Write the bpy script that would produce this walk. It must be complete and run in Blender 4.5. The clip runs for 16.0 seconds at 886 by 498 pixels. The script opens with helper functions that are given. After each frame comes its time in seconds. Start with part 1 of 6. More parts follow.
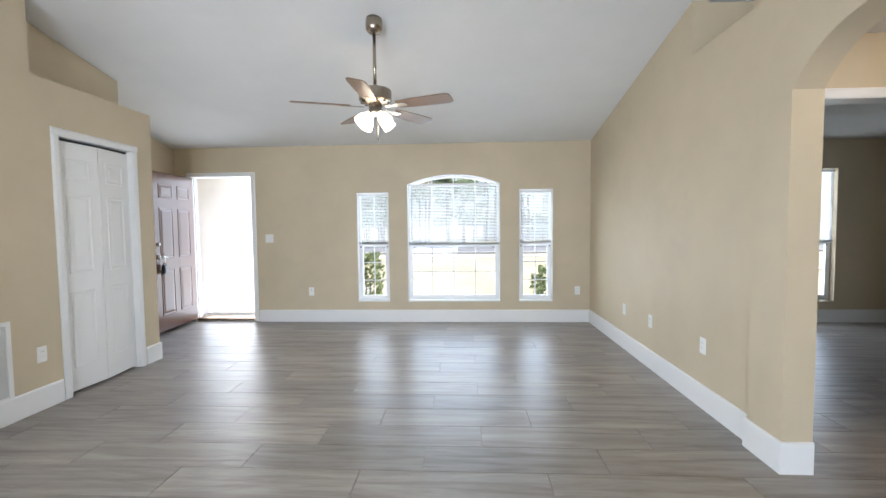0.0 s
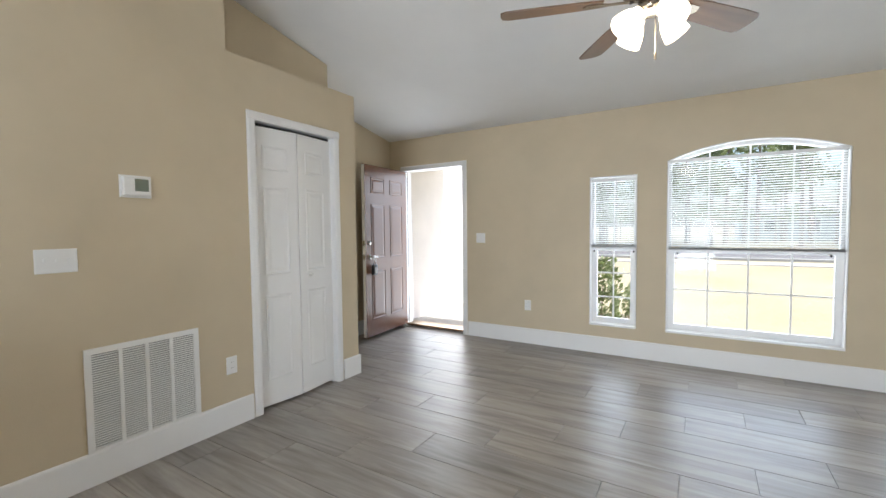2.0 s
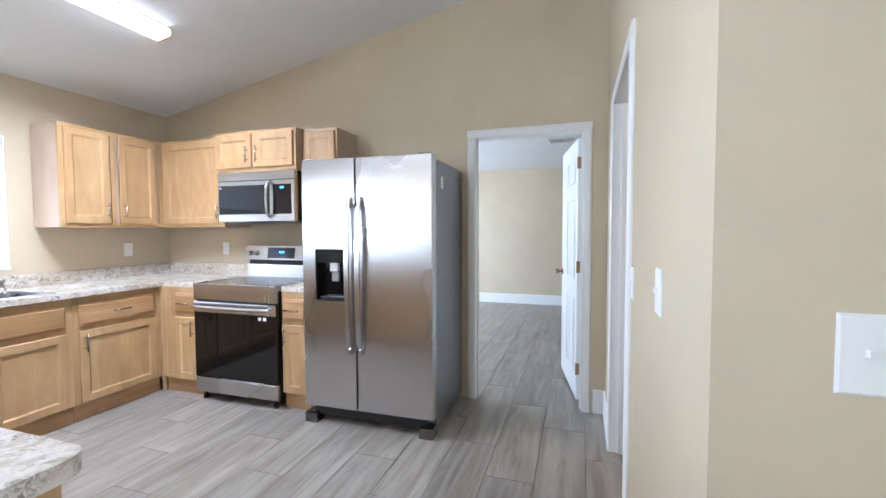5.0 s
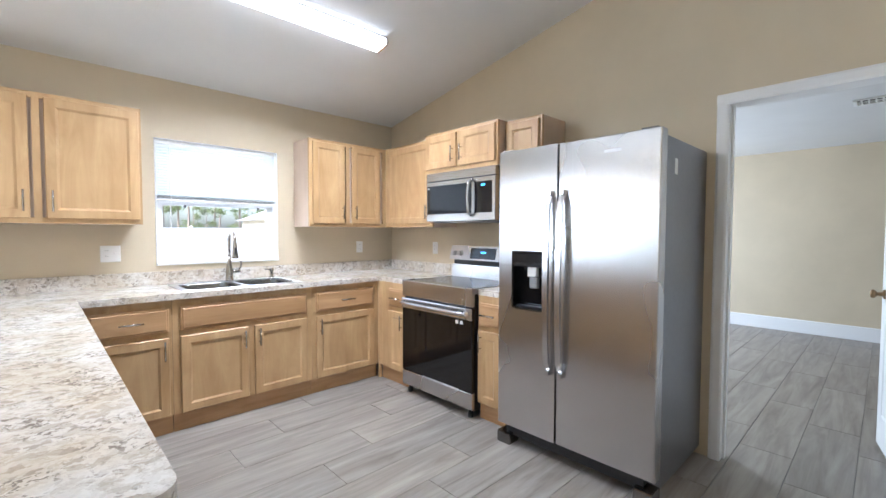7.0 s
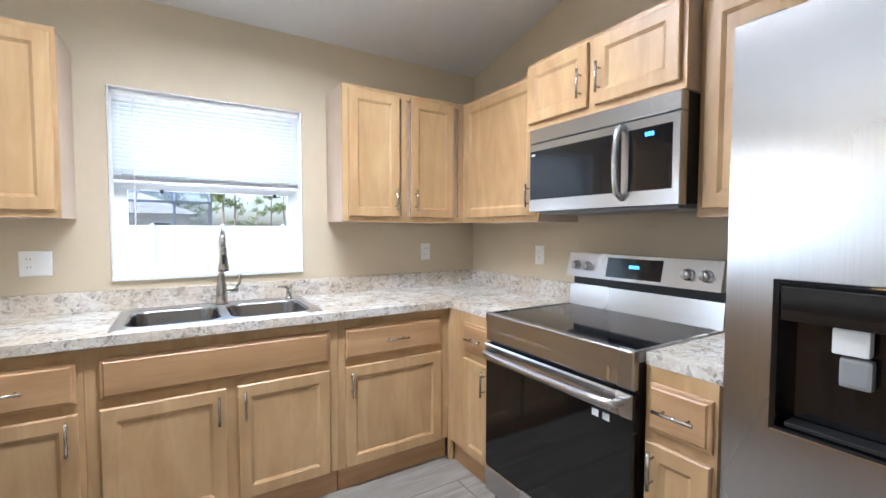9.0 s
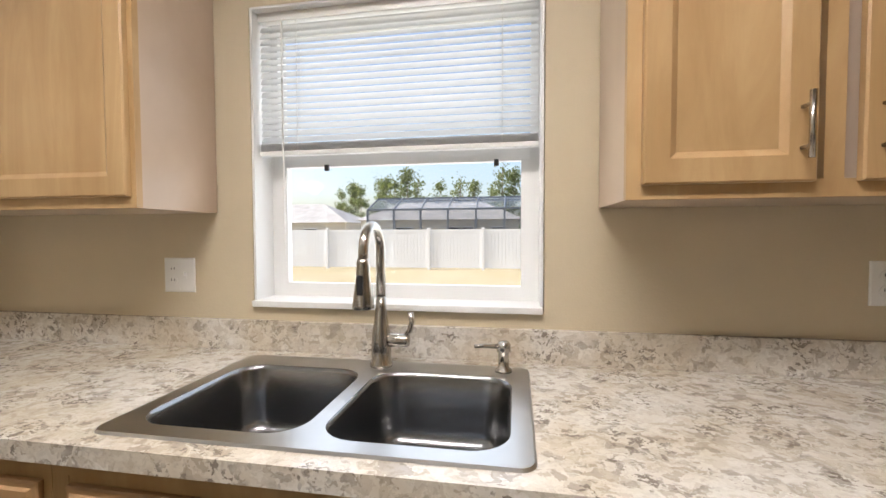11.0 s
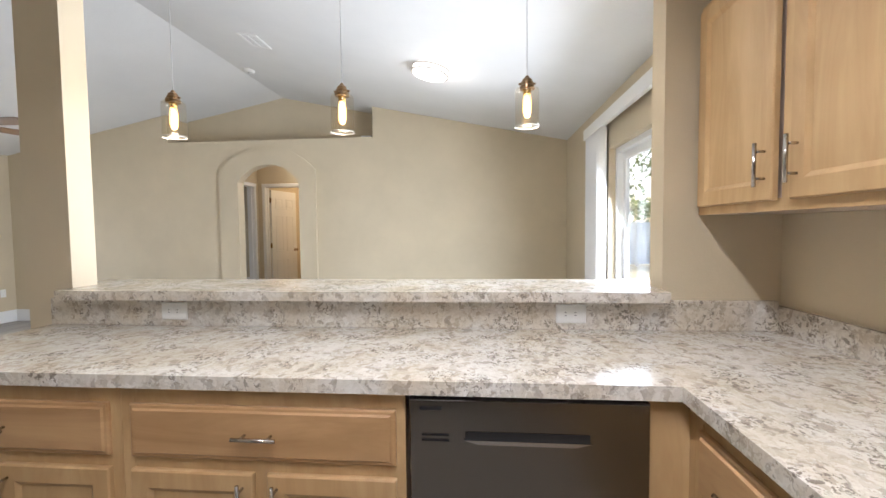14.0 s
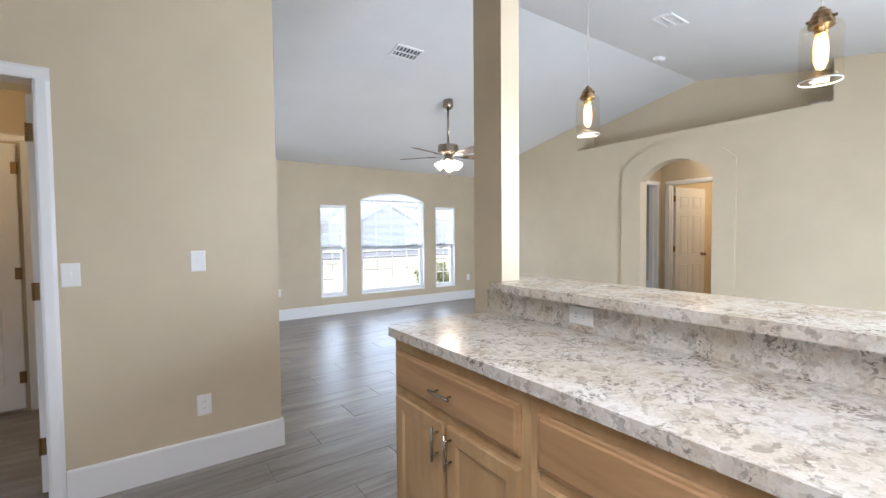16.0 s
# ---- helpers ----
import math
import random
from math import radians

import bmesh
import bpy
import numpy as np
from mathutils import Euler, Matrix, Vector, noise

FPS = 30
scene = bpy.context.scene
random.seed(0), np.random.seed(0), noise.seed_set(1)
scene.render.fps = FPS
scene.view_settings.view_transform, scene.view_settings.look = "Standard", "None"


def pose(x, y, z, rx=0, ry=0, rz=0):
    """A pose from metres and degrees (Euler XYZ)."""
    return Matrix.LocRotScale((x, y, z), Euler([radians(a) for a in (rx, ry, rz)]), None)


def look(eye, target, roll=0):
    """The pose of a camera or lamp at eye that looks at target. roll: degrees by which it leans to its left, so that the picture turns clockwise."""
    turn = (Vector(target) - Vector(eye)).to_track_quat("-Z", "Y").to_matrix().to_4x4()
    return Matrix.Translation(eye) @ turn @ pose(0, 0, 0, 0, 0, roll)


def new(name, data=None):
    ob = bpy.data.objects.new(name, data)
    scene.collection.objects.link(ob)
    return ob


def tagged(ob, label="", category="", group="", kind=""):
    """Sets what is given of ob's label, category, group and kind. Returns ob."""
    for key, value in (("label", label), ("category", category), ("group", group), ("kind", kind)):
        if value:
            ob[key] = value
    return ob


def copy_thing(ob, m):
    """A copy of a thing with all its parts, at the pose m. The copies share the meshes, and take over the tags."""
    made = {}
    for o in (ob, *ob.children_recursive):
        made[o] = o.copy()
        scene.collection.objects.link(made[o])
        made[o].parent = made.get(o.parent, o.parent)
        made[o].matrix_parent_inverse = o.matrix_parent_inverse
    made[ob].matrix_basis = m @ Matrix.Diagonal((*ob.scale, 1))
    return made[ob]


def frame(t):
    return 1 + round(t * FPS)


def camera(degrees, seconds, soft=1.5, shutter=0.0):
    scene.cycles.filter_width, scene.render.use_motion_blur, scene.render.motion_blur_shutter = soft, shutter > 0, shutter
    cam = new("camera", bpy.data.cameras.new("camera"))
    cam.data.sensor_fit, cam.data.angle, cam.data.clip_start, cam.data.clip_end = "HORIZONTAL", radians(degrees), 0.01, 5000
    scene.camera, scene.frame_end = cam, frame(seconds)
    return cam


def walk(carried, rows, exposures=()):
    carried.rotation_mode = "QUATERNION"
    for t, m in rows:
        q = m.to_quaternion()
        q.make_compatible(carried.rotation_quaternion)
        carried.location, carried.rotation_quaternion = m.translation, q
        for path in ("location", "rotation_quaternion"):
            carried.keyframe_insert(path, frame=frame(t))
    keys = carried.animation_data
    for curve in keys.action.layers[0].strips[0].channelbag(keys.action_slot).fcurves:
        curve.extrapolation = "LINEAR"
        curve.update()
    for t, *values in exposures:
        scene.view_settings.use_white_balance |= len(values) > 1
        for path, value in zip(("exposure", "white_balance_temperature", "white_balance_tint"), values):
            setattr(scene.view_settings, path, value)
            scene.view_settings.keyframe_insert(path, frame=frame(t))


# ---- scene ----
cam = camera(92.5, 16.0)
PATH = [
    (0, (0.528, -0.024, 1.325), (0.425, 1.971, 1.221), -0.6),
    (0.5, (0.438, 0.242, 1.33), (0.283, 2.233, 1.219), -0.6),
    (1, (0.348, 0.603, 1.327), (-0.013, 2.567, 1.215), -0.6),
    (1.5, (0.215, 0.983, 1.301), (-0.458, 2.864, 1.203), -0.7),
    (2, (0.027, 1.329, 1.297), (-1.021, 3.03, 1.203), -0.6),
    (2.5, (-0.248, 1.587, 1.302), (-1.638, 3.022, 1.211), -0.5),
    (3, (-0.599, 1.779, 1.297), (-2.271, 2.873, 1.208), -0.4),
    (3.5, (-0.996, 1.829, 1.305), (-2.86, 2.548, 1.218), -0.1),
    (4, (-1.366, 1.831, 1.317), (-3.346, 2.097, 1.222), -0.5),
    (4.5, (-1.672, 1.757, 1.315), (-3.663, 1.58, 1.233), 0.0),
    (5, (-1.923, 1.661, 1.34), (-3.826, 1.054, 1.25), -0.2),
    (5.2, (-2.039, 1.631, 1.359), (-3.881, 0.857, 1.265), -0.1),
    (7.3, (-2.401, 1.469, 1.322), (-3.759, 0.003, 1.234), -0.1),
    (7.5, (-2.473, 1.359, 1.328), (-3.822, -0.114, 1.231), -0.3),
    (8, (-2.714, 1.052, 1.329), (-4.023, -0.457, 1.23), -0.3),
    (8.2, (-2.831, 0.925, 1.327), (-4.104, -0.614, 1.229), -0.3),
    (10.3, (-3.787, -0.65, 1.31), (-4.098, -2.625, 1.247), 0.0),
    (10.5, (-3.824, -0.789, 1.3), (-3.962, -2.784, 1.242), -0.3),
    (11, (-3.85, -1.054, 1.299), (-3.507, -3.023, 1.226), -0.2),
    (11.5, (-3.795, -1.221, 1.289), (-2.928, -3.021, 1.207), -0.3),
    (12, (-3.738, -1.323, 1.304), (-2.392, -2.799, 1.209), -0.3),
    (12.5, (-3.73, -1.357, 1.306), (-2.03, -2.406, 1.21), -0.4),
    (13, (-3.707, -1.32, 1.302), (-1.815, -1.961, 1.213), -0.1),
    (13.5, (-3.679, -1.281, 1.308), (-1.693, -1.503, 1.218), -0.3),
    (14, (-3.613, -1.169, 1.33), (-1.624, -0.993, 1.231), -0.6),
    (14.5, (-3.495, -1.109, 1.332), (-1.585, -0.522, 1.242), -0.7),
    (15, (-3.426, -1.036, 1.346), (-1.685, -0.057, 1.257), -0.6),
    (15.5, (-3.36, -0.959, 1.327), (-1.882, 0.386, 1.249), -0.6),
    (16, (-3.355, -0.942, 1.326), (-2.21, 0.696, 1.253), -0.5),
]
walk(cam, [(t, look(eye, target, roll)) for t, eye, target, roll in PATH], exposures=[
    (0, 1.42, 5800, 12), (1.3, 1.34, 5850, 12), (2.0, 1.25, 6000, 12), (2.6, 1.46, 6000, 12), (3.5, 1.84, 5800, 12), (4.2, 2.22, 5350, 12), (5, 2.0, 5250, 13), (7.5, 1.9, 5400, 12), (8.2, 1.88, 5400, 12),
    (10.3, 1.25, 5600, 10), (11, 1.0, 6600, 14), (12.0, 0.84, 7000, 15), (12.7, 0.93, 6600, 15), (13.5, 1.44, 6250, 14), (14.3, 1.25, 5850, 14), (15.2, 1.22, 5700, 14), (16, 1.45, 5650, 14)])

# ---- light ----
world = bpy.data.worlds.new("sky")
scene.world = world
world.use_nodes = True
SUN = Vector((0.75, 0.08, 0.75)).normalized()
wn = world.node_tree
sky = wn.nodes.new("ShaderNodeTexSky")
sky.sky_type = "NISHITA"
sky.sun_disc = False
sky.sun_elevation = math.asin(SUN.z)
sky.sun_rotation = math.atan2(SUN.x, SUN.y)
sky.air_density, sky.dust_density, sky.ozone_density = 1.0, 3.0, 0.8
wn.nodes["Background"].inputs["Strength"].default_value = 0.15
wn.links.new(sky.outputs["Color"], wn.nodes["Background"].inputs["Color"])

INDOORS = 0.66  # strength of the light indoors against the sun outside


def lamp(name, kind, m, power, color, size=None, size_y=None, angle=None, spread=180):
    d = bpy.data.lights.new(name, kind)
    d.energy, d.color = power * (1.0 if kind == "SUN" else INDOORS), color
    if kind == "AREA":
        d.shape, d.size, d.size_y = "RECTANGLE", size, size_y or size
        d.spread = radians(spread)
    elif kind == "SUN":
        d.angle = radians(angle)
    elif kind == "POINT":
        d.shadow_soft_size = size
    ob = new(name, d)
    ob.matrix_world = m
    return ob


lamp("sun", "SUN", look(SUN * 40, (0, 0, 0)), 4.2, (1.0, 0.95, 0.87), angle=0.6)
YIN = 6.14
DAY = (0.88, 0.95, 1.0)
# daylight that comes in by the windows and the open door
lamp("daylight_big_window", "AREA", look((0.37, YIN, 1.15), (0.37, 0, 0.9)), 20, DAY, 1.25, 1.7)
lamp("daylight_side_window_a", "AREA", look((-0.77, YIN, 1.05), (-0.77, 0, 0.9)), 7, DAY, 0.42, 1.5)
lamp("daylight_side_window_b", "AREA", look((1.52, YIN, 1.05), (1.52, 0, 0.9)), 7, DAY, 0.42, 1.5)
lamp("daylight_door", "AREA", look((-2.97, YIN, 1.05), (-2.4, 0, 0.9)), 11, DAY, 0.85, 2.0)
lamp("daylight_kitchen_window", "AREA", look((-3.46, -2.53, 1.5), (-3.46, 1, 1.3)), 4, DAY, 0.9, 0.9)
lamp("daylight_slider", "AREA", look((-0.62, -2.54, 1.03), (-0.6, 1.6, -0.3)), 128, DAY, 1.95, 1.95, spread=160)
lamp("daylight_bedroom_window", "AREA", look((5.1, YIN, 1.2), (5.1, 0, 0.9)), 14, DAY, 0.8, 1.7)
# added fill for the bedroom, set in an opening that is never seen
lamp("bedroom_fill", "AREA", look((-7.7, -2.42, 1.5), (-7.5, 3, 0.6)), 70, DAY, 1.4, 1.1)
WARM = (1.0, 0.80, 0.56)

# ---- materials ----


def mat(name, color, rough=0.5, metal=0.0, spec=0.5, **more):
    m = bpy.data.materials.new(name)
    m.use_nodes = True
    b = m.node_tree.nodes["Principled BSDF"]
    b.inputs["Base Color"].default_value = (*color, 1)
    b.inputs["Roughness"].default_value = rough
    b.inputs["Metallic"].default_value = metal
    b.inputs["Specular IOR Level"].default_value = spec
    for k, v in more.items():
        b.inputs[k.replace("_", " ")].default_value = v
    return m


def nodes_of(m):
    t = m.node_tree
    return t.nodes, t.links, t.nodes["Principled BSDF"]


def tex(m, kind, coords="Object", scale=(1, 1, 1), **settings):
    n, l, _ = nodes_of(m)
    c = n.new("ShaderNodeTexCoord")
    mp = n.new("ShaderNodeMapping")
    mp.inputs["Scale"].default_value = scale
    l.new(c.outputs[coords], mp.inputs["Vector"])
    t = n.new("ShaderNodeTex" + kind)
    for k, v in settings.items():
        t.inputs[k.replace("_", " ")].default_value = v
    l.new(mp.outputs["Vector"], t.inputs["Vector"])
    return t


def ramp(m, source, stops):
    n, l, _ = nodes_of(m)
    r = n.new("ShaderNodeValToRGB")
    e = r.color_ramp.elements
    while len(e) < len(stops):
        e.new(0.5)
    for el, (p, c) in zip(e, stops):
        el.position = p
        el.color = (*c, 1) if len(c) == 3 else c
    l.new(source, r.inputs["Fac"])
    return r.outputs["Color"]


def mix(m, fac, a, b, mode="MIX"):
    n, l, _ = nodes_of(m)
    x = n.new("ShaderNodeMix")
    x.data_type, x.blend_type = "RGBA", mode
    for sock, v in ((x.inputs["Factor"], fac), (x.inputs["A"], a), (x.inputs["B"], b)):
        if hasattr(v, "is_linked"):
            l.new(v, sock)
        elif isinstance(v, tuple):
            sock.default_value = (*v, 1)
        else:
            sock.default_value = v
    return x.outputs["Result"]


def bump(m, height, strength, distance):
    n, l, b = nodes_of(m)
    k = n.new("ShaderNodeBump")
    k.inputs["Strength"].default_value, k.inputs["Distance"].default_value = strength, distance
    l.new(height, k.inputs["Height"])
    if b.inputs["Normal"].is_linked:
        l.new(b.inputs["Normal"].links[0].from_socket, k.inputs["Normal"])
    l.new(k.outputs["Normal"], b.inputs["Normal"])


def colour(m, socket):
    n, l, b = nodes_of(m)
    l.new(socket, b.inputs["Base Color"])


def rough(m, source, lo, hi):
    n, l, b = nodes_of(m)
    r = n.new("ShaderNodeMapRange")
    r.inputs["To Min"].default_value, r.inputs["To Max"].default_value = lo, hi
    l.new(source, r.inputs["Value"])
    l.new(r.outputs["Result"], b.inputs["Roughness"])


def scaled(c, k):
    return tuple(min(1.0, v * k) for v in c)


def plaster(name, c, grain=160, depth=0.0016, wide=0.06, rg=(0.5, 0.68)):
    """Rolled paint on textured drywall: uneven tone, orange-peel relief."""
    m = mat(name, c, 0.6, spec=0.3)
    big = tex(m, "Noise", scale=(0.9, 0.9, 0.9), Scale=1.6, Detail=4.0, Roughness=0.6)
    colour(m, ramp(m, big.outputs["Fac"], [(0.3, scaled(c, 1 - wide)), (0.7, scaled(c, 1 + wide))]))
    fine = tex(m, "Noise", Scale=grain, Detail=3.0, Roughness=0.55)
    mid = tex(m, "Noise", Scale=grain / 5, Detail=2.0)
    bump(m, fine.outputs["Fac"], 0.35, depth)
    bump(m, mid.outputs["Fac"], 0.25, depth * 1.5)
    rough(m, big.outputs["Fac"], *rg)
    return m


def wood(name, light, dark, along=(1, 1, 12), rg=(0.32, 0.5), contrast=1.0):
    """Clear-coated maple: long soft grain, blotches and fine pores, another cut for each piece."""
    m = mat(name, light, 0.4, spec=0.45)
    n, l, b = nodes_of(m)
    info = n.new("ShaderNodeObjectInfo")
    c = n.new("ShaderNodeTexCoord")
    off = n.new("ShaderNodeVectorMath")
    off.operation = "MULTIPLY_ADD"
    comb = n.new("ShaderNodeCombineXYZ")
    for s in ("X", "Y", "Z"):
        l.new(info.outputs["Random"], comb.inputs[s])
    l.new(comb.outputs["Vector"], off.inputs[0])
    off.inputs[1].default_value = (13.7, 7.9, 21.3)
    l.new(c.outputs["Object"], off.inputs[2])
    mp = n.new("ShaderNodeMapping")
    mp.inputs["Scale"].default_value = [9.0 / a for a in along]
    l.new(off.outputs["Vector"], mp.inputs["Vector"])
    grain = n.new("ShaderNodeTexNoise")
    for k, v in (("Scale", 1.6), ("Detail", 7.0), ("Roughness", 0.62), ("Distortion", 1.1)):
        grain.inputs[k].default_value = v
    l.new(mp.outputs["Vector"], grain.inputs["Vector"])
    blot = n.new("ShaderNodeTexNoise")
    blot.inputs["Scale"].default_value, blot.inputs["Detail"].default_value = 3.5, 3.0
    l.new(off.outputs["Vector"], blot.inputs["Vector"])
    g = ramp(m, grain.outputs["Fac"], [(0.25, dark), (0.5, tuple((p + q) / 2 for p, q in zip(light, dark))), (0.72, light)])
    tone = ramp(m, blot.outputs["Fac"], [(0.3, (0.86, 0.84, 0.80)), (0.7, (1.0, 1.0, 1.0))])
    shade = ramp(m, info.outputs["Random"], [(0.0, (0.90, 0.88, 0.86)), (1.0, (1.0, 1.0, 1.0))])
    colour(m, mix(m, 1.0, mix(m, 1.0, g, tone, "MULTIPLY"), shade, "MULTIPLY"))
    rough(m, grain.outputs["Fac"], *rg)
    bump(m, grain.outputs["Fac"], 0.12, 0.0006)
    return m


def steel(name, c, r=0.28, streak=(1, 1, 60), aniso=0.5, turn=0.0):
    """Brushed metal: fine streaks in one direction that spread the reflections sideways."""
    m = mat(name, c, r, 1.0, Anisotropic=aniso, Anisotropic_Rotation=turn)
    n, l, b = nodes_of(m)
    if aniso:
        tg = n.new("ShaderNodeTangent")
        tg.direction_type, tg.axis = "RADIAL", "Z"
        l.new(tg.outputs["Tangent"], b.inputs["Tangent"])
    st = tex(m, "Noise", scale=tuple(300.0 / s for s in streak), Scale=1.0, Detail=2.0)
    sm = tex(m, "Noise", Scale=1.3, Detail=2.0)
    colour(m, ramp(m, st.outputs["Fac"], [(0.3, scaled(c, 0.965)), (0.7, scaled(c, 1.03))]))
    rough(m, sm.outputs["Fac"], r - 0.025, r + 0.025)
    return m


BEIGE = (0.572, 0.488, 0.348)
m_wall = plaster("beige_wall_paint", BEIGE)
m_ceiling = plaster("white_ceiling_texture", (0.74, 0.74, 0.73), grain=90, depth=0.004, wide=0.03, rg=(0.8, 0.95))
m_trim = plaster("white_trim_paint", (0.80, 0.80, 0.79), grain=300, depth=0.0003, wide=0.02, rg=(0.3, 0.45))
m_door = plaster("white_door_paint", (0.78, 0.78, 0.77), grain=260, depth=0.0005, wide=0.025, rg=(0.32, 0.5))
m_stucco = plaster("white_stucco", (0.75, 0.73, 0.70), grain=60, depth=0.006, wide=0.06, rg=(0.8, 0.95))
m_plastic = mat("white_plastic", (0.80, 0.80, 0.78), 0.32)
m_maple = wood("maple_upright", (0.63, 0.44, 0.23), (0.455, 0.285, 0.13), along=(1.7, 1.7, 9))
m_maple_x = wood("maple_level", (0.57, 0.365, 0.185), (0.35, 0.195, 0.085), along=(12, 1.6, 1.6))
m_side = wood("pale_maple_laminate", (0.62, 0.50, 0.40), (0.56, 0.44, 0.345), along=(3, 3, 12), rg=(0.25, 0.35))
m_steel = steel("brushed_steel", (0.56, 0.555, 0.55), 0.27, (1, 1, 60), 0.75, 0.0)
m_steel_x = steel("brushed_steel_level", (0.52, 0.51, 0.50), 0.27, (60, 1, 1))
m_dark_steel = steel("dark_brushed_steel", (0.21, 0.20, 0.19), 0.23, (60, 1, 1))
# same sink steel twice: bowls coloured dark for shade and dark reflections, rim light
m_bowl_shaded = steel("shaded_bowl_steel", (0.24, 0.24, 0.243), 0.25, (30, 30, 30), 0.0)
m_rim_bright = steel("bright_rim_steel", (0.46, 0.45, 0.43), 0.3, (30, 30, 30), 0.0)
m_nickel = steel("brushed_nickel", (0.46, 0.43, 0.39), 0.24, (20, 20, 20), 0.2)
m_chrome = mat("polished_steel", (0.75, 0.75, 0.75), 0.12, 1.0)
m_bronze = steel("aged_brass", (0.30, 0.20, 0.11), 0.3, (9, 9, 9), 0.0)
m_black = mat("black_plastic", (0.012, 0.012, 0.013), 0.35)
m_black_glass = mat("black_glass", (0.006, 0.006, 0.007), 0.06)
m_grey = mat("grey_plastic", (0.25, 0.25, 0.25), 0.4)
m_display = mat("lit_display", (0.02, 0.05, 0.1), 0.3)
m_display.node_tree.nodes["Principled BSDF"].inputs["Emission Color"].default_value = (0.1, 0.45, 1.0, 1)
m_display.node_tree.nodes["Principled BSDF"].inputs["Emission Strength"].default_value = 1.5
m_lcd = mat("grey_green_lcd", (0.16, 0.19, 0.15), 0.15)


def glowing(name, c, strength):
    m = mat(name, c, 0.4)
    b = m.node_tree.nodes["Principled BSDF"]
    b.inputs["Emission Color"].default_value = (*c, 1)
    b.inputs["Emission Strength"].default_value = strength
    return m


m_tube = glowing("lit_diffuser", (1.0, 0.99, 0.97), 1.7)
m_dome = glowing("lit_dome", (1.0, 0.93, 0.82), 1.4)
m_shade = glowing("lit_frosted_glass", (1.0, 0.86, 0.64), 2.2)
m_bulb = glowing("lit_filament_bulb", (1.0, 0.66, 0.30), 0.75)
m_filament = glowing("glowing_filament", (1.0, 0.80, 0.42), 9.0)

m_glass = mat("window_glass", (1, 1, 1), 0.0)
gn, gl, gb = nodes_of(m_glass)
gn.remove(gb)
g_clear, g_gloss, g_mix, g_lw, g_pow, g_map = (gn.new("ShaderNode" + k) for k in ("BsdfTransparent", "BsdfGlossy", "MixShader", "LayerWeight", "Math", "MapRange"))
g_gloss.inputs["Roughness"].default_value = 0.02
g_clear.inputs["Color"].default_value = (0.96, 0.97, 0.97, 1)
g_pow.operation = "POWER"
g_pow.inputs[1].default_value = 4.0
g_map.inputs["To Min"].default_value, g_map.inputs["To Max"].default_value = 0.02, 0.7
gl.new(g_lw.outputs["Facing"], g_pow.inputs[0])
gl.new(g_pow.outputs[0], g_map.inputs["Value"])
gl.new(g_map.outputs["Result"], g_mix.inputs[0])
gl.new(g_clear.outputs[0], g_mix.inputs[1])
gl.new(g_gloss.outputs[0], g_mix.inputs[2])
gl.new(g_mix.outputs[0], gn["Material Output"].inputs["Surface"])

# thin clear glass of the pendant jars and bulbs: little gloss
m_jar = m_glass.copy()
m_jar.name = "jar_glass"
for nd in m_jar.node_tree.nodes:
    if nd.type == "MAP_RANGE":
        nd.inputs["To Max"].default_value = 0.14
    elif nd.type == "BSDF_TRANSPARENT":
        nd.inputs["Color"].default_value = (0.985, 0.975, 0.95, 1)
bn, bl_, bb = nodes_of(m_bulb)
b_clear, b_mix = bn.new("ShaderNodeBsdfTransparent"), bn.new("ShaderNodeMixShader")
b_clear.inputs["Color"].default_value = (1.0, 0.86, 0.62, 1)
b_mix.inputs[0].default_value = 0.5
bl_.new(b_clear.outputs[0], b_mix.inputs[1])
bl_.new(bb.outputs[0], b_mix.inputs[2])
bl_.new(b_mix.outputs[0], bn["Material Output"].inputs["Surface"])

# blinds let some light through
m_slat = mat("white_vinyl_slat", (0.82, 0.82, 0.80), 0.45)
sn, sl, sb = nodes_of(m_slat)
s_tr, s_mix = sn.new("ShaderNodeBsdfTranslucent"), sn.new("ShaderNodeMixShader")
s_tr.inputs["Color"].default_value = (0.72, 0.72, 0.715, 1)
s_mix.inputs[0].default_value = 0.88
sl.new(sb.outputs[0], s_mix.inputs[1])
sl.new(s_tr.outputs[0], s_mix.inputs[2])
sl.new(s_mix.outputs[0], sn["Material Output"].inputs["Surface"])

m_vane = plaster("white_fabric_vane", (0.80, 0.80, 0.79), grain=220, depth=0.0004, wide=0.02, rg=(0.5, 0.65))

# wood-look porcelain planks: every plank has its own cut of grain
m_plank = mat("grey_wood_look_tile", (0.25, 0.22, 0.19), 0.28)
n, l, b = nodes_of(m_plank)
info, tc = n.new("ShaderNodeObjectInfo"), n.new("ShaderNodeTexCoord")
geo = n.new("ShaderNodeNewGeometry")
add = n.new("ShaderNodeMath")
add.operation = "ADD"
l.new(info.outputs["Random"], add.inputs[0])
l.new(geo.outputs["Random Per Island"], add.inputs[1])
comb, off = n.new("ShaderNodeCombineXYZ"), n.new("ShaderNodeVectorMath")
for s in ("X", "Y"):
    l.new(add.outputs[0], comb.inputs[s])
off.operation = "MULTIPLY_ADD"
l.new(comb.outputs[0], off.inputs[0])
off.inputs[1].default_value = (17.3, 41.9, 0)
l.new(tc.outputs["Object"], off.inputs[2])


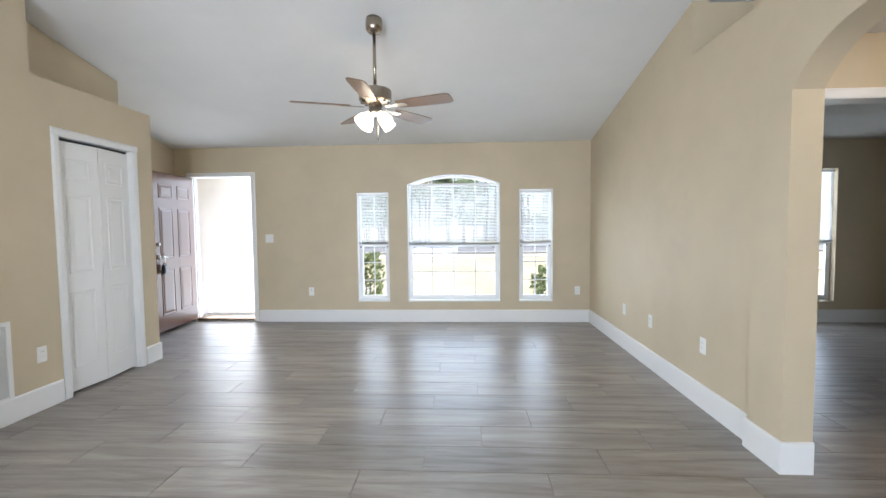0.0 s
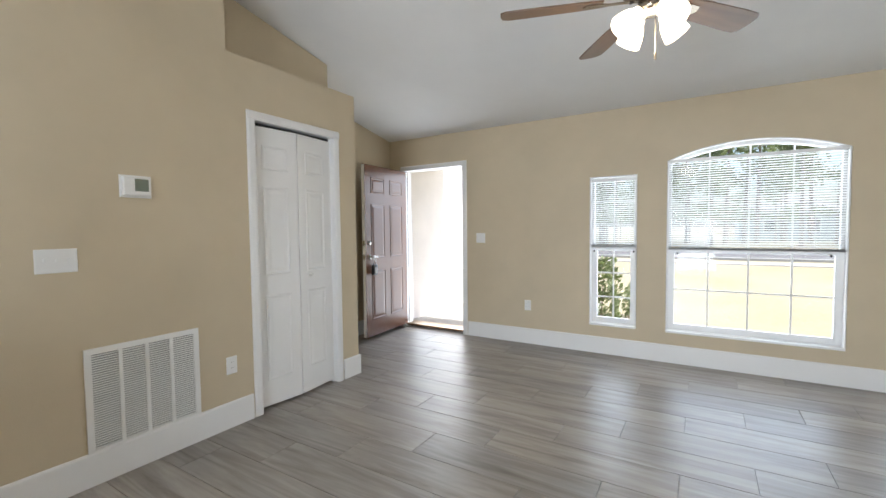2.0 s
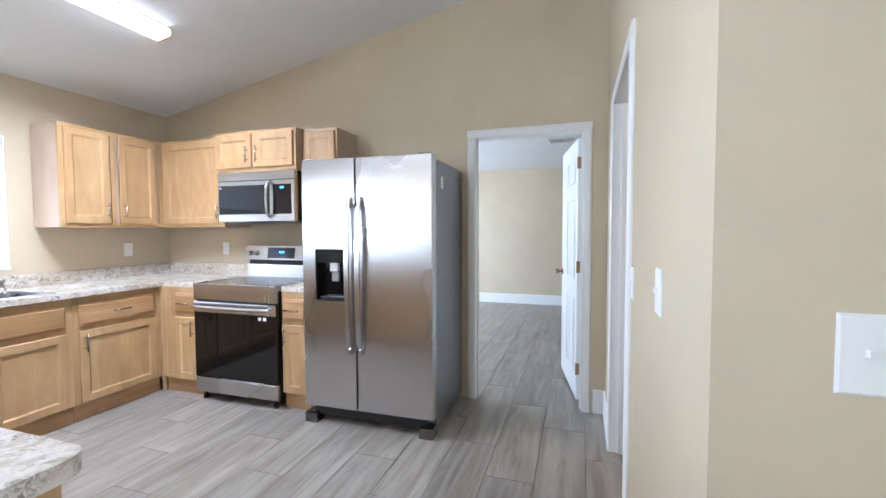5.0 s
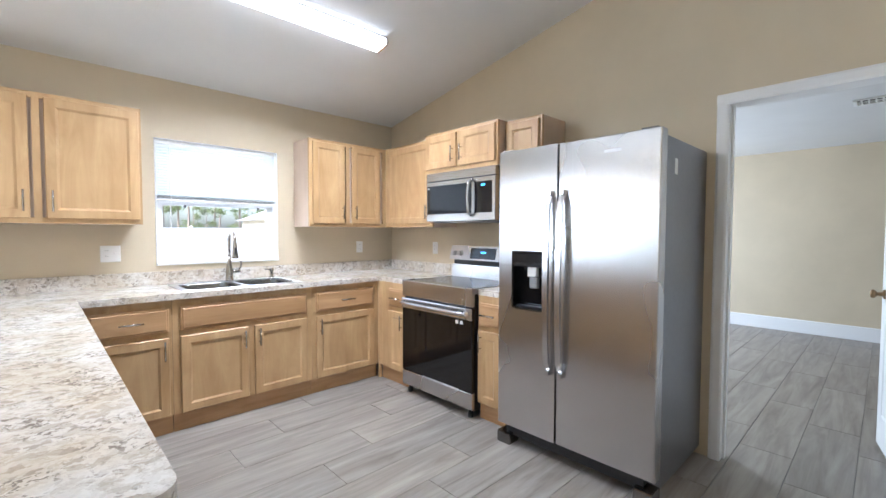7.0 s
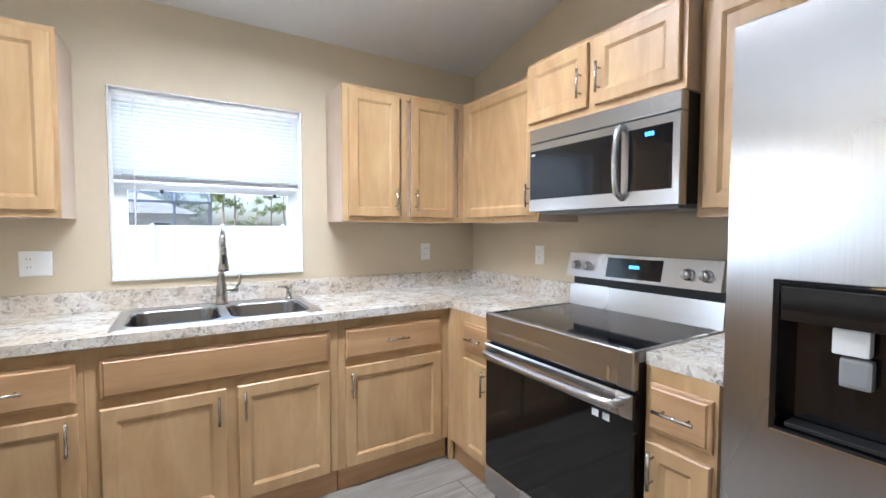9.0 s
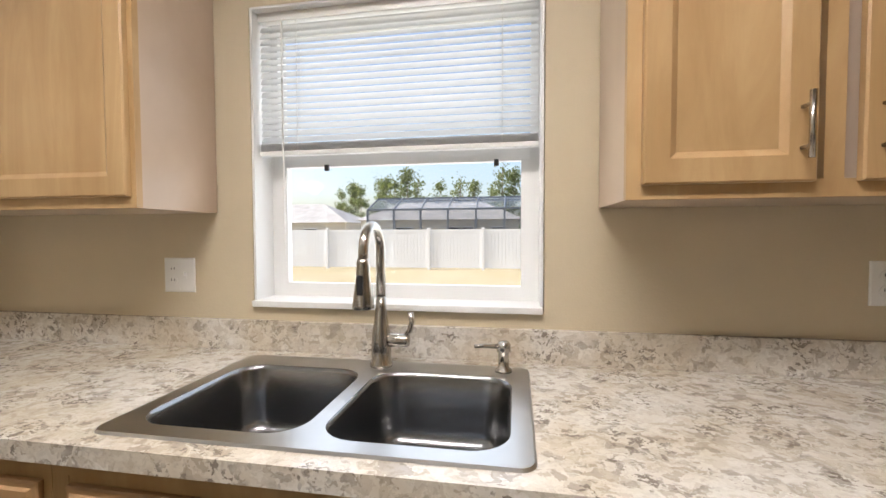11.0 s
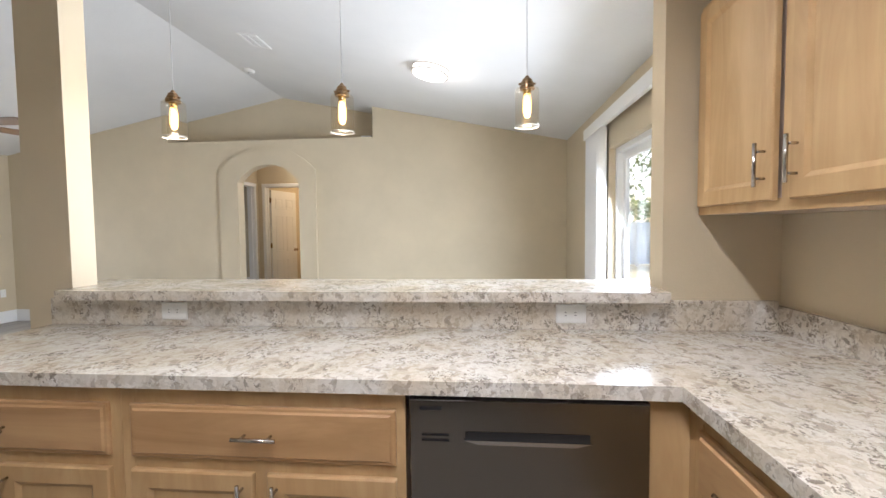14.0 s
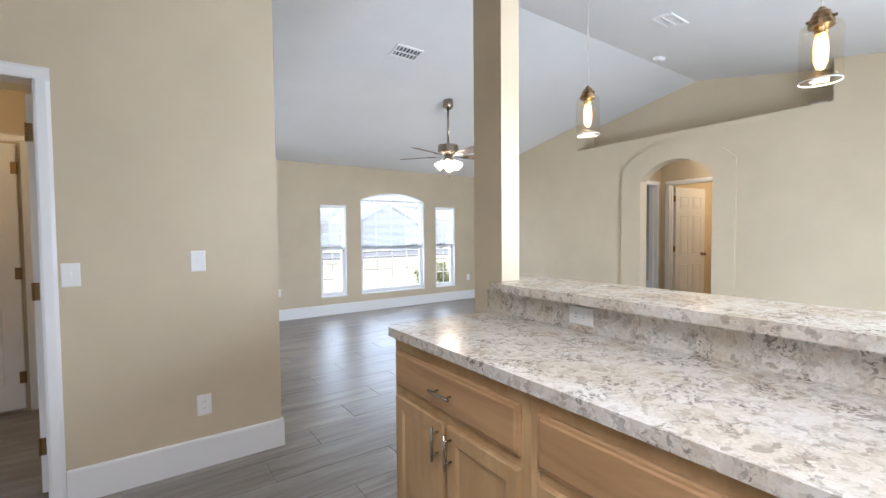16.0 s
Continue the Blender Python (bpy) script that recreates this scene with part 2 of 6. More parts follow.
def plank_noise(scale, detail, dist, vec):
    mp = n.new("ShaderNodeMapping")
    mp.inputs["Scale"].default_value = vec
    l.new(off.outputs[0], mp.inputs["Vector"])
    t = n.new("ShaderNodeTexNoise")
    for k, v in (("Scale", scale), ("Detail", detail), ("Distortion", dist), ("Roughness", 0.62)):
        t.inputs[k].default_value = v
    l.new(mp.outputs[0], t.inputs["Vector"])
    return t.outputs["Fac"]


p_grain = plank_noise(1.5, 8.0, 0.9, (0.75, 9.0, 1.0))
p_cloud = plank_noise(1.6, 3.0, 0.6, (1.0, 3.0, 1.0))
g1 = ramp(m_plank, p_grain, [(0.24, (0.145, 0.125, 0.106)), (0.40, (0.24, 0.217, 0.19)), (0.56, (0.325, 0.30, 0.268)), (0.78, (0.405, 0.38, 0.345))])
g2 = ramp(m_plank, p_cloud, [(0.3, (0.80, 0.79, 0.78)), (0.7, (1.05, 1.05, 1.04))])
g3 = ramp(m_plank, info.outputs["Random"], [(0.0, (0.84, 0.84, 0.85)), (1.0, (1.08, 1.06, 1.04))])
colour(m_plank, mix(m_plank, 1.0, mix(m_plank, 1.0, g1, g2, "MULTIPLY"), g3, "MULTIPLY"))
rough(m_plank, p_grain, 0.30, 0.42)
bump(m_plank, p_grain, 0.10, 0.0007)
m_grout = plaster("grey_grout", (0.27, 0.25, 0.23), grain=200, depth=0.001, wide=0.1)

# laminate worktop: cream stone print of angular flakes, taupe clouds and clustered dark flecks
m_top = mat("stone_print_laminate", (0.5, 0.46, 0.41), 0.24)
tn, tl_, tb = nodes_of(m_top)
t_warp = tex(m_top, "Noise", Scale=26.0, Detail=5.0, Roughness=0.6)
t_co = tn.new("ShaderNodeTexCoord")
t_mad = tn.new("ShaderNodeVectorMath")
t_mad.operation = "MULTIPLY_ADD"
tl_.new(t_warp.outputs["Color"], t_mad.inputs[0])
t_mad.inputs[1].default_value = (0.075, 0.075, 0.075)
tl_.new(t_co.outputs["Object"], t_mad.inputs[2])


def flakes(scale, stretch):
    mp = tn.new("ShaderNodeMapping")
    mp.inputs["Scale"].default_value = stretch
    tl_.new(t_mad.outputs[0], mp.inputs["Vector"])
    v = tn.new("ShaderNodeTexVoronoi")
    v.inputs["Scale"].default_value = scale
    tl_.new(mp.outputs[0], v.inputs["Vector"])
    sp = tn.new("ShaderNodeSeparateColor")
    tl_.new(v.outputs["Color"], sp.inputs["Color"])
    return sp.outputs["Red"], sp.outputs["Green"]


fa, fb = flakes(40.0, (1.0, 1.35, 1.2))
ga_, gb_ = flakes(95.0, (1.0, 1.4, 1.2))
c1 = ramp(m_top, fa, [(0.0, (0.69, 0.665, 0.62)), (0.55, (0.645, 0.61, 0.555)), (0.75, (0.60, 0.56, 0.50)), (0.90, (0.51, 0.465, 0.405)), (1.0, (0.43, 0.395, 0.355))])
c2 = ramp(m_top, ga_, [(0.0, (0.86, 0.845, 0.82)), (0.3, (0.97, 0.96, 0.95)), (1.0, (1.05, 1.05, 1.05))])
cluster = tex(m_top, "Noise", Scale=9.0, Detail=3.0, Roughness=0.6)
warm = tex(m_top, "Noise", Scale=5.0, Detail=3.0)
c3 = ramp(m_top, warm.outputs["Fac"], [(0.38, (0.90, 0.85, 0.77)), (0.58, (1.0, 1.0, 1.0))])
base = mix(m_top, 1.0, mix(m_top, 1.0, c1, c2, "MULTIPLY"), c3, "MULTIPLY")
near_ = ramp(m_top, cluster.outputs["Fac"], [(0.47, (0, 0, 0)), (0.60, (1, 1, 1))])
spots = mix(m_top, 1.0, ramp(m_top, gb_, [(0.72, (0, 0, 0)), (0.80, (0.8, 0.8, 0.8))]), near_, "MULTIPLY")
colour(m_top, mix(m_top, spots, base, (0.17, 0.14, 0.115)))
rough(m_top, warm.outputs["Fac"], 0.13, 0.23)

# ---- building blocks ----


def part(name, bm, material, parent=None, label="", smooth=False):
    """One mesh object; under a thing or a part when given."""
    me = bpy.data.meshes.new(name)
    if smooth:
        for f in bm.faces:
            f.smooth = True
    bm.normal_update()
    bm.to_mesh(me)
    bm.free()
    me.materials.append(material)
    ob = new(name, me)
    ob.parent = parent
    if label:
        ob["label"] = label
    return ob


def thing(name, m, label, category, group="", kind=""):
    ob = new(name)
    ob.empty_display_size = 0.1
    ob.matrix_world = m
    return tagged(ob, label, category, group, kind)


FL = -0.025  # floor level


def box(bm, x0, x1, y0, y1, z0, z1, bevel=0.0):
    x0, x1, y0, y1, z0, z1 = min(x0, x1), max(x0, x1), min(y0, y1), max(y0, y1), min(z0, z1), max(z0, z1)
    z0 = FL if z0 == 0 else z0
    v = [bm.verts.new((x, y, z)) for z in (z0, z1) for x, y in ((x0, y0), (x1, y0), (x1, y1), (x0, y1))]
    fs = [bm.faces.new([v[i] for i in q]) for q in ((3, 2, 1, 0), (4, 5, 6, 7), (0, 1, 5, 4), (1, 2, 6, 5), (2, 3, 7, 6), (3, 0, 4, 7))]
    if bevel:
        es = list({e for f in fs for e in f.edges})
        bmesh.ops.bevel(bm, geom=es, offset=bevel, segments=2, affect="EDGES", profile=0.6)
    return bm


def B(*a, bevel=0.0):
    return box(bmesh.new(), *a, bevel=bevel)


def prism(bm, pts, axis, a, b):
    """A prism over the outline pts, from a to b along the axis."""
    a = FL if axis == "z" and a == 0 else a
    put = {"x": lambda u, w, k: (k, u, w), "y": lambda u, w, k: (u, k, w), "z": lambda u, w, k: (u, w, k)}[axis]
    lo = [bm.verts.new(put(u, w, a)) for u, w in pts]
    hi = [bm.verts.new(put(u, w, b)) for u, w in pts]
    fs = [bm.faces.new(lo), bm.faces.new(hi)]
    k = len(pts)
    fs += [bm.faces.new((lo[i], lo[(i + 1) % k], hi[(i + 1) % k], hi[i])) for i in range(k)]
    bmesh.ops.recalc_face_normals(bm, faces=fs)
    return bm


def lathe(bm, prof, segs=24, at=(0, 0, 0), axis="z", closed=False):
    """A turned shape from (radius, height) pairs."""
    rings = []
    for r, h in prof:
        ring = []
        for i in range(segs):
            a = 2 * math.pi * i / segs
            p = (r * math.cos(a), r * math.sin(a), h)
            if axis == "x":
                p = (h, p[0], p[1])
            elif axis == "y":
                p = (p[0], h, p[1])
            ring.append(bm.verts.new((p[0] + at[0], p[1] + at[1], p[2] + at[2])))
        rings.append(ring)
    fs = []
    for lo, hi in zip(rings, rings[1:] + (rings[:1] if closed else [])):
        for i in range(segs):
            fs.append(bm.faces.new((lo[i], lo[(i + 1) % segs], hi[(i + 1) % segs], hi[i])))
    for ring, (r, h) in ((rings[0], prof[0]), (rings[-1], prof[-1])):
        if r > 1e-5 and not closed:
            fs.append(bm.faces.new(ring))
    bmesh.ops.recalc_face_normals(bm, faces=fs)
    return bm


def tube(bm, path, r, segs=12):
    """A round bar along a path; r is one radius or one for each point."""
    pts = [Vector(p) for p in path]
    rs = r if isinstance(r, (list, tuple)) else [r] * len(pts)
    rings, side = [], None
    for i, p in enumerate(pts):
        d = (pts[min(i + 1, len(pts) - 1)] - pts[max(i - 1, 0)]).normalized()
        if side is None:
            side = d.orthogonal().normalized()
        side = (side - d * side.dot(d)).normalized()
        up = d.cross(side)
        rings.append([bm.verts.new(p + rs[i] * (math.cos(a) * side + math.sin(a) * up)) for a in (2 * math.pi * k / segs for k in range(segs))])
    fs = [bm.faces.new((lo[i], lo[(i + 1) % segs], hi[(i + 1) % segs], hi[i])) for lo, hi in zip(rings, rings[1:]) for i in range(segs)]
    fs += [bm.faces.new(rings[0]), bm.faces.new(rings[-1])]
    bmesh.ops.recalc_face_normals(bm, faces=fs)
    return bm


def setting(name, bm, material, label, category):
    return tagged(part(name, bm, material), label, category, kind="structure")


# ---- the plan ----
XR, YF, YB, XC, XK, YM = 2.265, 5.95, -2.335, -2.675, -5.222, 1.86
RIDGE, TOP, SLOPE = 1.81, 3.33, 0.203


def roof(y):
    return TOP - SLOPE * abs(y - RIDGE)


def strip(bm, axis, a, b, u0, u1, low, high, steps=1):
    """A stretch of wall from u0 to u1; low and high are heights or functions of u."""
    lo = low if callable(low) else (lambda u: low or FL - 0.01)
    hi = high if callable(high) else (lambda u: high)
    for i in range(steps):
        p, q = u0 + (u1 - u0) * i / steps, u0 + (u1 - u0) * (i + 1) / steps
        prism(bm, [(p, lo(p)), (q, lo(q)), (q, hi(q)), (p, hi(p))], axis, a, b)


def segment(u0, u1, spring, rise):
    """A flat arch, part of a circle."""
    half, mid = (u1 - u0) / 2, (u0 + u1) / 2
    rad = (half * half + rise * rise) / (2 * rise)
    return lambda u: spring + rise - rad + math.sqrt(max(0.0, rad * rad - (u - mid) ** 2))


FT = 6.10  # outer face of the front wall
bm = bmesh.new()
for u0, u1, lo, hi in ((-3.66, -3.43, 0, 2.5), (-3.43, -2.51, 2.09, 2.5), (-2.51, -1.005, 0, 2.5), (-1.005, -0.545, 0, 0.27), (-1.005, -0.545, 1.82, 2.5),
                       (-0.545, -0.285, 0, 2.5), (-0.285, 1.025, 0, 0.27), (1.025, 1.285, 0, 2.5), (1.285, 1.755, 0, 0.27), (1.285, 1.755, 1.84, 2.5),
                       (1.755, 4.66, 0, 2.5), (4.66, 5.52, 0, 0.26), (4.66, 5.52, 2.06, 2.5), (5.52, 6.5, 0, 2.5)):
    strip(bm, "y", YF, FT, u0, u1, lo, hi)
strip(bm, "y", YF, FT, -0.285, 1.025, segment(-0.285, 1.025, 1.925, 0.135), 2.5, 24)
setting("wall_front", bm, m_wall, "beige painted drywall wall with three windows and entry door", "wall")

ARCH = (1.39, 2.295)

arch_in = segment(*ARCH, 2.015, 0.24)
bm = bmesh.new()
for u0, u1, hi in ((YB, 0.32, roof), (0.32, ARCH[0], 2.61), (ARCH[1], 3.37, 2.61)):
    strip(bm, "x", XR, XR + 0.12, u0, u1, 0, hi)
strip(bm, "x", XR, XR + 0.12, 3.37, YF, 0, roof)
strip(bm, "x", XR, XR + 0.12, *ARCH, arch_in, 2.61, 32)
setting("wall_right", bm, m_wall, "beige painted wall with an arched opening and a plant ledge", "wall")
# raised band round the arch
BAND = (1.147, 2.575)
arch_out = segment(*BAND, 2.17, 0.335)
bm = bmesh.new()
strip(bm, "x", XR - 0.042, XR, BAND[0], ARCH[0], 0, lambda u: arch_out(u), 12)
strip(bm, "x", XR - 0.042, XR, ARCH[1], BAND[1], 0, lambda u: arch_out(u), 12)
strip(bm, "x", XR - 0.042, XR, *ARCH, arch_in, arch_out, 32)
setting("arch_surround", bm, m_wall, "raised beige plaster band around the arched opening", "trim")
bm = bmesh.new()
NB = XR + 0.45
box(bm, XR + 0.12, NB + 0.1, 0.2, 3.49, 2.5, 2.61)
strip(bm, "x", NB, NB + 0.1, 0.32, RIDGE, 2.61, roof)
strip(bm, "x", NB, NB + 0.1, RIDGE, 3.37, 2.61, roof)
strip(bm, "y", 0.22, 0.32, XR + 0.12, NB + 0.1, 2.61, roof(0.32) - 0.002)
strip(bm, "y", 3.37, 3.47, XR + 0.12, NB + 0.1, 2.61, roof(3.45) - 0.002)
setting("plant_ledge", bm, m_wall, "beige recessed plant ledge high in the wall above the arch", "ledge")

bm = bmesh.new()

strip(bm, "x", XC - 0.12, XC, YM, 3.01, 0, roof)
strip(bm, "x", XC - 0.12, XC, 3.01, 3.19, 0, 2.49)
strip(bm, "x", XC - 0.12, XC, 3.19, 3.96, 2.09, 2.49)
strip(bm, "x", XC - 0.12, XC, 3.96, 4.21, 0, 2.49)
strip(bm, "y", 4.09, 4.21, -3.66, XC - 0.12, 0, 2.49)
box(bm, -3.66, XC - 0.12, 3.01, 4.09, 2.37, 2.49)
strip(bm, "y", 2.89, 3.01, -3.66, XC - 0.12, 0, roof(3.01) - 0.004)
strip(bm, "x", -3.66, -3.0, 3.01, 4.21, 2.49, lambda u: roof(u) - 0.004)
setting("wall_closet", bm, m_wall, "beige painted closet wall with a low ledge on top", "wall")
bm = bmesh.new()
strip(bm, "x", -3.78, -3.66, 2.89, YF, 0, roof)
setting("wall_entry", bm, m_wall, "beige painted side wall of the entry", "wall")
bm = bmesh.new()
for u0, u1, lo in ((XK, -4.68, 0), (-4.68, -3.76, 2.10), (-3.76, XC - 0.12, 0)):
    strip(bm, "y", YM, YM + 0.12, u0, u1, lo, roof(YM) - 0.002)
setting("wall_kitchen_front", bm, m_wall, "beige painted wall with a doorway beside the kitchen", "wall")
bm = bmesh.new()
for u0, u1, lo in ((YB, 0.86, 0), (0.86, 1.71, 2.075), (1.71, RIDGE, 0), (RIDGE, 4.1, 0)):
    strip(bm, "x", XK - 0.12, XK, u0, u1, lo, roof)
setting("wall_kitchen_side", bm, m_wall, "beige painted gable wall behind the range and refrigerator", "wall")
bm = bmesh.new()
for u0, u1, lo, hi in ((XK - 0.12, -3.93, 0, 2.49), (-3.93, -2.985, 0, 1.06), (-3.93, -2.985, 2.036, 2.49), (-2.985, -1.63, 0, 2.49),
                       (-1.63, 0.39, 2.03, 2.49), (0.39, XR + 0.12, 0, 2.49)):
    strip(bm, "y", YB - 0.18, YB, u0, u1, lo, hi)
setting("wall_back", bm, m_wall, "beige painted wall with kitchen window and sliding door", "wall")
bm = bmesh.new()
HW = (-1.86, -1.735)
strip(bm, "x", *HW, YB, -1.89, 0, roof)
strip(bm, "x", *HW, -1.89, 0.67, 0, 1.035)
strip(bm, "x", *HW, 0.67, 0.89, 0, roof)
setting("wall_bar", bm, m_wall, "beige half wall with end post between kitchen and dining room", "wall")

bm = bmesh.new()
prism(bm, [(YB - 0.7, roof(YB - 0.7)), (RIDGE, TOP), (FT + 0.7, roof(FT + 0.7)), (FT + 0.7, roof(FT + 0.7) + 0.12), (RIDGE, TOP + 0.12), (YB - 0.7, roof(YB - 0.7) + 0.12)], "x", -5.34, 2.86)
setting("ceiling", bm, m_ceiling, "white textured vaulted ceiling", "ceiling")

# rooms beyond the openings
bm = bmesh.new()
VN, VE = 2.66, 3.45
for u0, u1, lo in ((XR + 0.12, 2.56, 0), (2.56, 3.34, 2.08), (3.34, 6.5, 0)):
    strip(bm, "y", VN, VN + 0.12, u0, u1, lo, 2.44)
for u0, u1, lo in ((0.9, 1.74, 0), (1.74, 2.54, 2.08), (2.54, VN, 0)):
    strip(bm, "x", VE, VE + 0.12, u0, u1, lo, 2.44)
box(bm, XR + 0.12, VE, 0.78, 0.9, 0, 2.44)
box(bm, 6.5, 6.62, VN, FT, 0, 2.5)
box(bm, VE, 5.5, 0.78, 0.9, 0, 2.44)
box(bm, 5.5, 5.62, 0.78, VN, 0, 2.44)
setting("wall_hall", bm, m_wall, "beige painted walls of the small hall and rooms behind the arch", "wall")
bm = bmesh.new()
box(bm, XR + 0.12, 6.62, 0.78, FT, 2.441, 2.5)
setting("ceiling_hall", bm, m_ceiling, "white flat ceiling of the hall and bedroom", "ceiling")
bm = bmesh.new()
box(bm, -9.9, -9.78, -2.5, 4.1, 0, 2.5)
box(bm, -9.78, XK - 0.12, 3.98, 4.1, 0, 2.44)
# back wall with an invented, unseen opening that holds the fill lamp
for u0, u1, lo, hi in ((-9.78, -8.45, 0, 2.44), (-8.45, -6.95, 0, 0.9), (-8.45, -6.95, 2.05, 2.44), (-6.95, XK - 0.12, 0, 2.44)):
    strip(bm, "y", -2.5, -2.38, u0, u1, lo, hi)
setting("wall_bedroom", bm, m_wall, "beige painted walls of the empty bedroom", "wall")
bm = bmesh.new()
box(bm, -9.9, XK - 0.12, -2.5, 4.1, 2.441, 2.5)
setting("ceiling_bedroom", bm, m_ceiling, "white flat ceiling of the bedroom", "ceiling")
bm = bmesh.new()
box(bm, XK, -3.78, 3.6, 3.72, 0, 2.44)
setting("wall_laundry", bm, m_wall, "beige painted wall of the laundry room", "wall")
bm = bmesh.new()
box(bm, XK, XC - 0.12, YM + 0.12, 3.6, 2.441, 2.5)
setting("ceiling_laundry", bm, m_ceiling, "white flat ceiling of the laundry room", "ceiling")

# ---- trim, doors and windows ----


def into(name, bm, material, parent, label="", smooth=False):
    """A part whose mesh is given in world places."""
    ob = part(name, bm, material, parent, label, smooth)
    if parent.type == "EMPTY":
        ob.matrix_parent_inverse = parent.matrix_basis.inverted()
    return ob


def root(name, x, y, z, label, category, group="", kind=""):
    ob = new(name)
    ob.empty_display_size = 0.1
    ob.matrix_basis = pose(x, y, z)
    return tagged(ob, label, category, group, kind)


def rings(bm, x0, x1, z0, z1, steps, axis="y"):
    """A stepped plate: rectangles, each inset from the edge and set at a depth, joined one to the next."""
    loops = []
    for i, d in steps:
        q = ((x0 + i, z0 + i), (x1 - i, z0 + i), (x1 - i, z1 - i), (x0 + i, z1 - i))
        loops.append([bm.verts.new((u, d, w) if axis == "y" else (d, u, w) if axis == "x" else (u, w, d)) for u, w in q])
    fs = [bm.faces.new((a[k], a[(k + 1) % 4], b[(k + 1) % 4], b[k])) for a, b in zip(loops, loops[1:]) for k in range(4)]
    fs += [bm.faces.new(loops[0]), bm.faces.new(loops[-1])]
    bmesh.ops.recalc_face_normals(bm, faces=fs)
    return bm


def baseboard(runs):
    """Runs (axis, face, outward, from, to): tall flat boards with an eased top edge."""
    for axis, face, s, a, b in runs:
        bm = bmesh.new()
        pts = [(0, FL), (s * 0.014, FL), (s * 0.014, 0.138), (s * 0.011, 0.147), (s * 0.004, 0.15), (0, 0.15)]
        if axis == "x":
            prism(bm, [(face + u, w) for u, w in pts], "y", a, b)
        else:
            prism(bm, [(face + u, w) for u, w in pts], "x", a, b)
        setting("baseboard", bm, m_trim, "tall white painted baseboard along the wall", "baseboard")


BZ = XR - 0.042
baseboard([("y", YF, -1, -2.455, XR - 0.014), ("y", YF, -1, -3.66, -3.50),
           ("x", XR, -1, BAND[1] + 0.014, YF), ("x", XR, -1, YB, BAND[0] - 0.014),
           ("x", BZ, -1, ARCH[1] - 0.014, BAND[1] + 0.014), ("x", BZ, -1, BAND[0] - 0.014, ARCH[0] + 0.014),
           ("y", ARCH[1], -1, BZ, XR + 0.12), ("y", ARCH[0], 1, BZ, XR + 0.12),
           ("x", XC, 1, YM - 0.014, 3.13), ("x", XC, 1, 4.02, 4.224), ("y", 4.21, 1, -3.66, XC),
           ("x", -3.66, 1, 4.224, YF - 0.014),
           ("y", YM, -1, -3.715, XC), ("y", YM, -1, XK, -4.725), ("x", XK, 1, 1.775, YM - 0.014),
           ("y", YB, 1, 0.40, XR - 0.014), ("x", HW[1], 1, YB, 0.904), ("y", 0.89, 1, HW[0], HW[1]),
           ("x", -9.78, 1, -2.38, 3.98), ("y", 3.98, -1, -9.76, XK - 0.12), ("y", YF, -1, XR + 0.12, 6.5), ("x", 6.5, -1, VN + 0.12, YF - 0.014)])


def casing(axis, face, s, a, b, top, width=0.062):
    """A door casing round the opening from a to b: two legs and a head with a moulded face."""
    ob = root("door_trim", *((face, (a + b) / 2, 0) if axis == "x" else ((a + b) / 2, face, 0)), "white painted moulded door casing", "door trim", kind="structure")
    prof = [(0, 0), (0.010, 0), (0.016, 0.012), (0.016, width - 0.014), (0.008, width), (0, width)]
    for nm, u, sgn in (("leg", a, -1), ("leg", b, 1)):
        bm = bmesh.new()
        if axis == "x":
            prism(bm, [(face + s * d, u + sgn * w) for d, w in prof], "z", 0, top)
        else:
            prism(bm, [(u + sgn * w, face + s * d) for d, w in prof], "z", 0, top)
        into(nm, bm, m_trim, ob)
    bm = bmesh.new()
    if axis == "x":
        prism(bm, [(face + s * d, top + w) for d, w in prof], "y", a - width, b + width)
    else:
        prism(bm, [(face + s * d, top + w) for d, w in prof], "x", a - width, b + width)
    into("head", bm, m_trim, ob)
    return ob


def jamb(axis, f0, f1, a, b, top, t=0.02):
    """The lining of a doorway."""
    ob = root("door_jamb", *((f0, (a + b) / 2, 0) if axis == "x" else ((a + b) / 2, f0, 0)), "white painted door jamb", "door jamb", kind="structure")
    for nm, u0, u1, z0, z1 in (("side", a, a + t, 0, top - t), ("side", b - t, b, 0, top - t), ("head", a, b, top - t, top)):
        bm = B(f0, f1, u0, u1, z0, z1) if axis == "x" else B(u0, u1, f0, f1, z0, z1)
        into(nm, bm, m_trim, ob)
        mid = (f0 + f1) / 2
        e = 0.012
        if nm == "side":
            q0, q1 = (u1, u1 + e) if u0 == a else (u0 - e, u0)
            st = B(mid - 0.018, mid + 0.018, q0, q1, 0, top - t) if axis == "x" else B(q0, q1, mid - 0.018, mid + 0.018, 0, top - t)
            into("stop", st, m_trim, ob)
    return ob


casing("x", XK, 1, 0.88, 1.69, 2.06)
jamb("x", XK - 0.122, XK + 0.002, 0.86, 1.71, 2.08)
casing("y", YM, -1, -4.66, -3.78, 2.08)
jamb("y", YM - 0.002, YM + 0.122, -4.68, -3.76, 2.1)
casing("x", XC, 1, 3.205, 3.945, 2.075)
jamb("x", XC - 0.122, XC + 0.002, 3.185, 3.965, 2.095)
casing("y", YF, -1, -3.41, -2.53, 2.075)
jamb("y", YF - 0.002, FT + 0.002, -3.432, -2.508, 2.095)
casing("y", VN, -1, 2.58, 3.32, 2.06)
jamb("y", VN - 0.002, VN + 0.122, 2.56, 3.34, 2.08)
casing("x", VE, -1, 1.76, 2.52, 2.06)
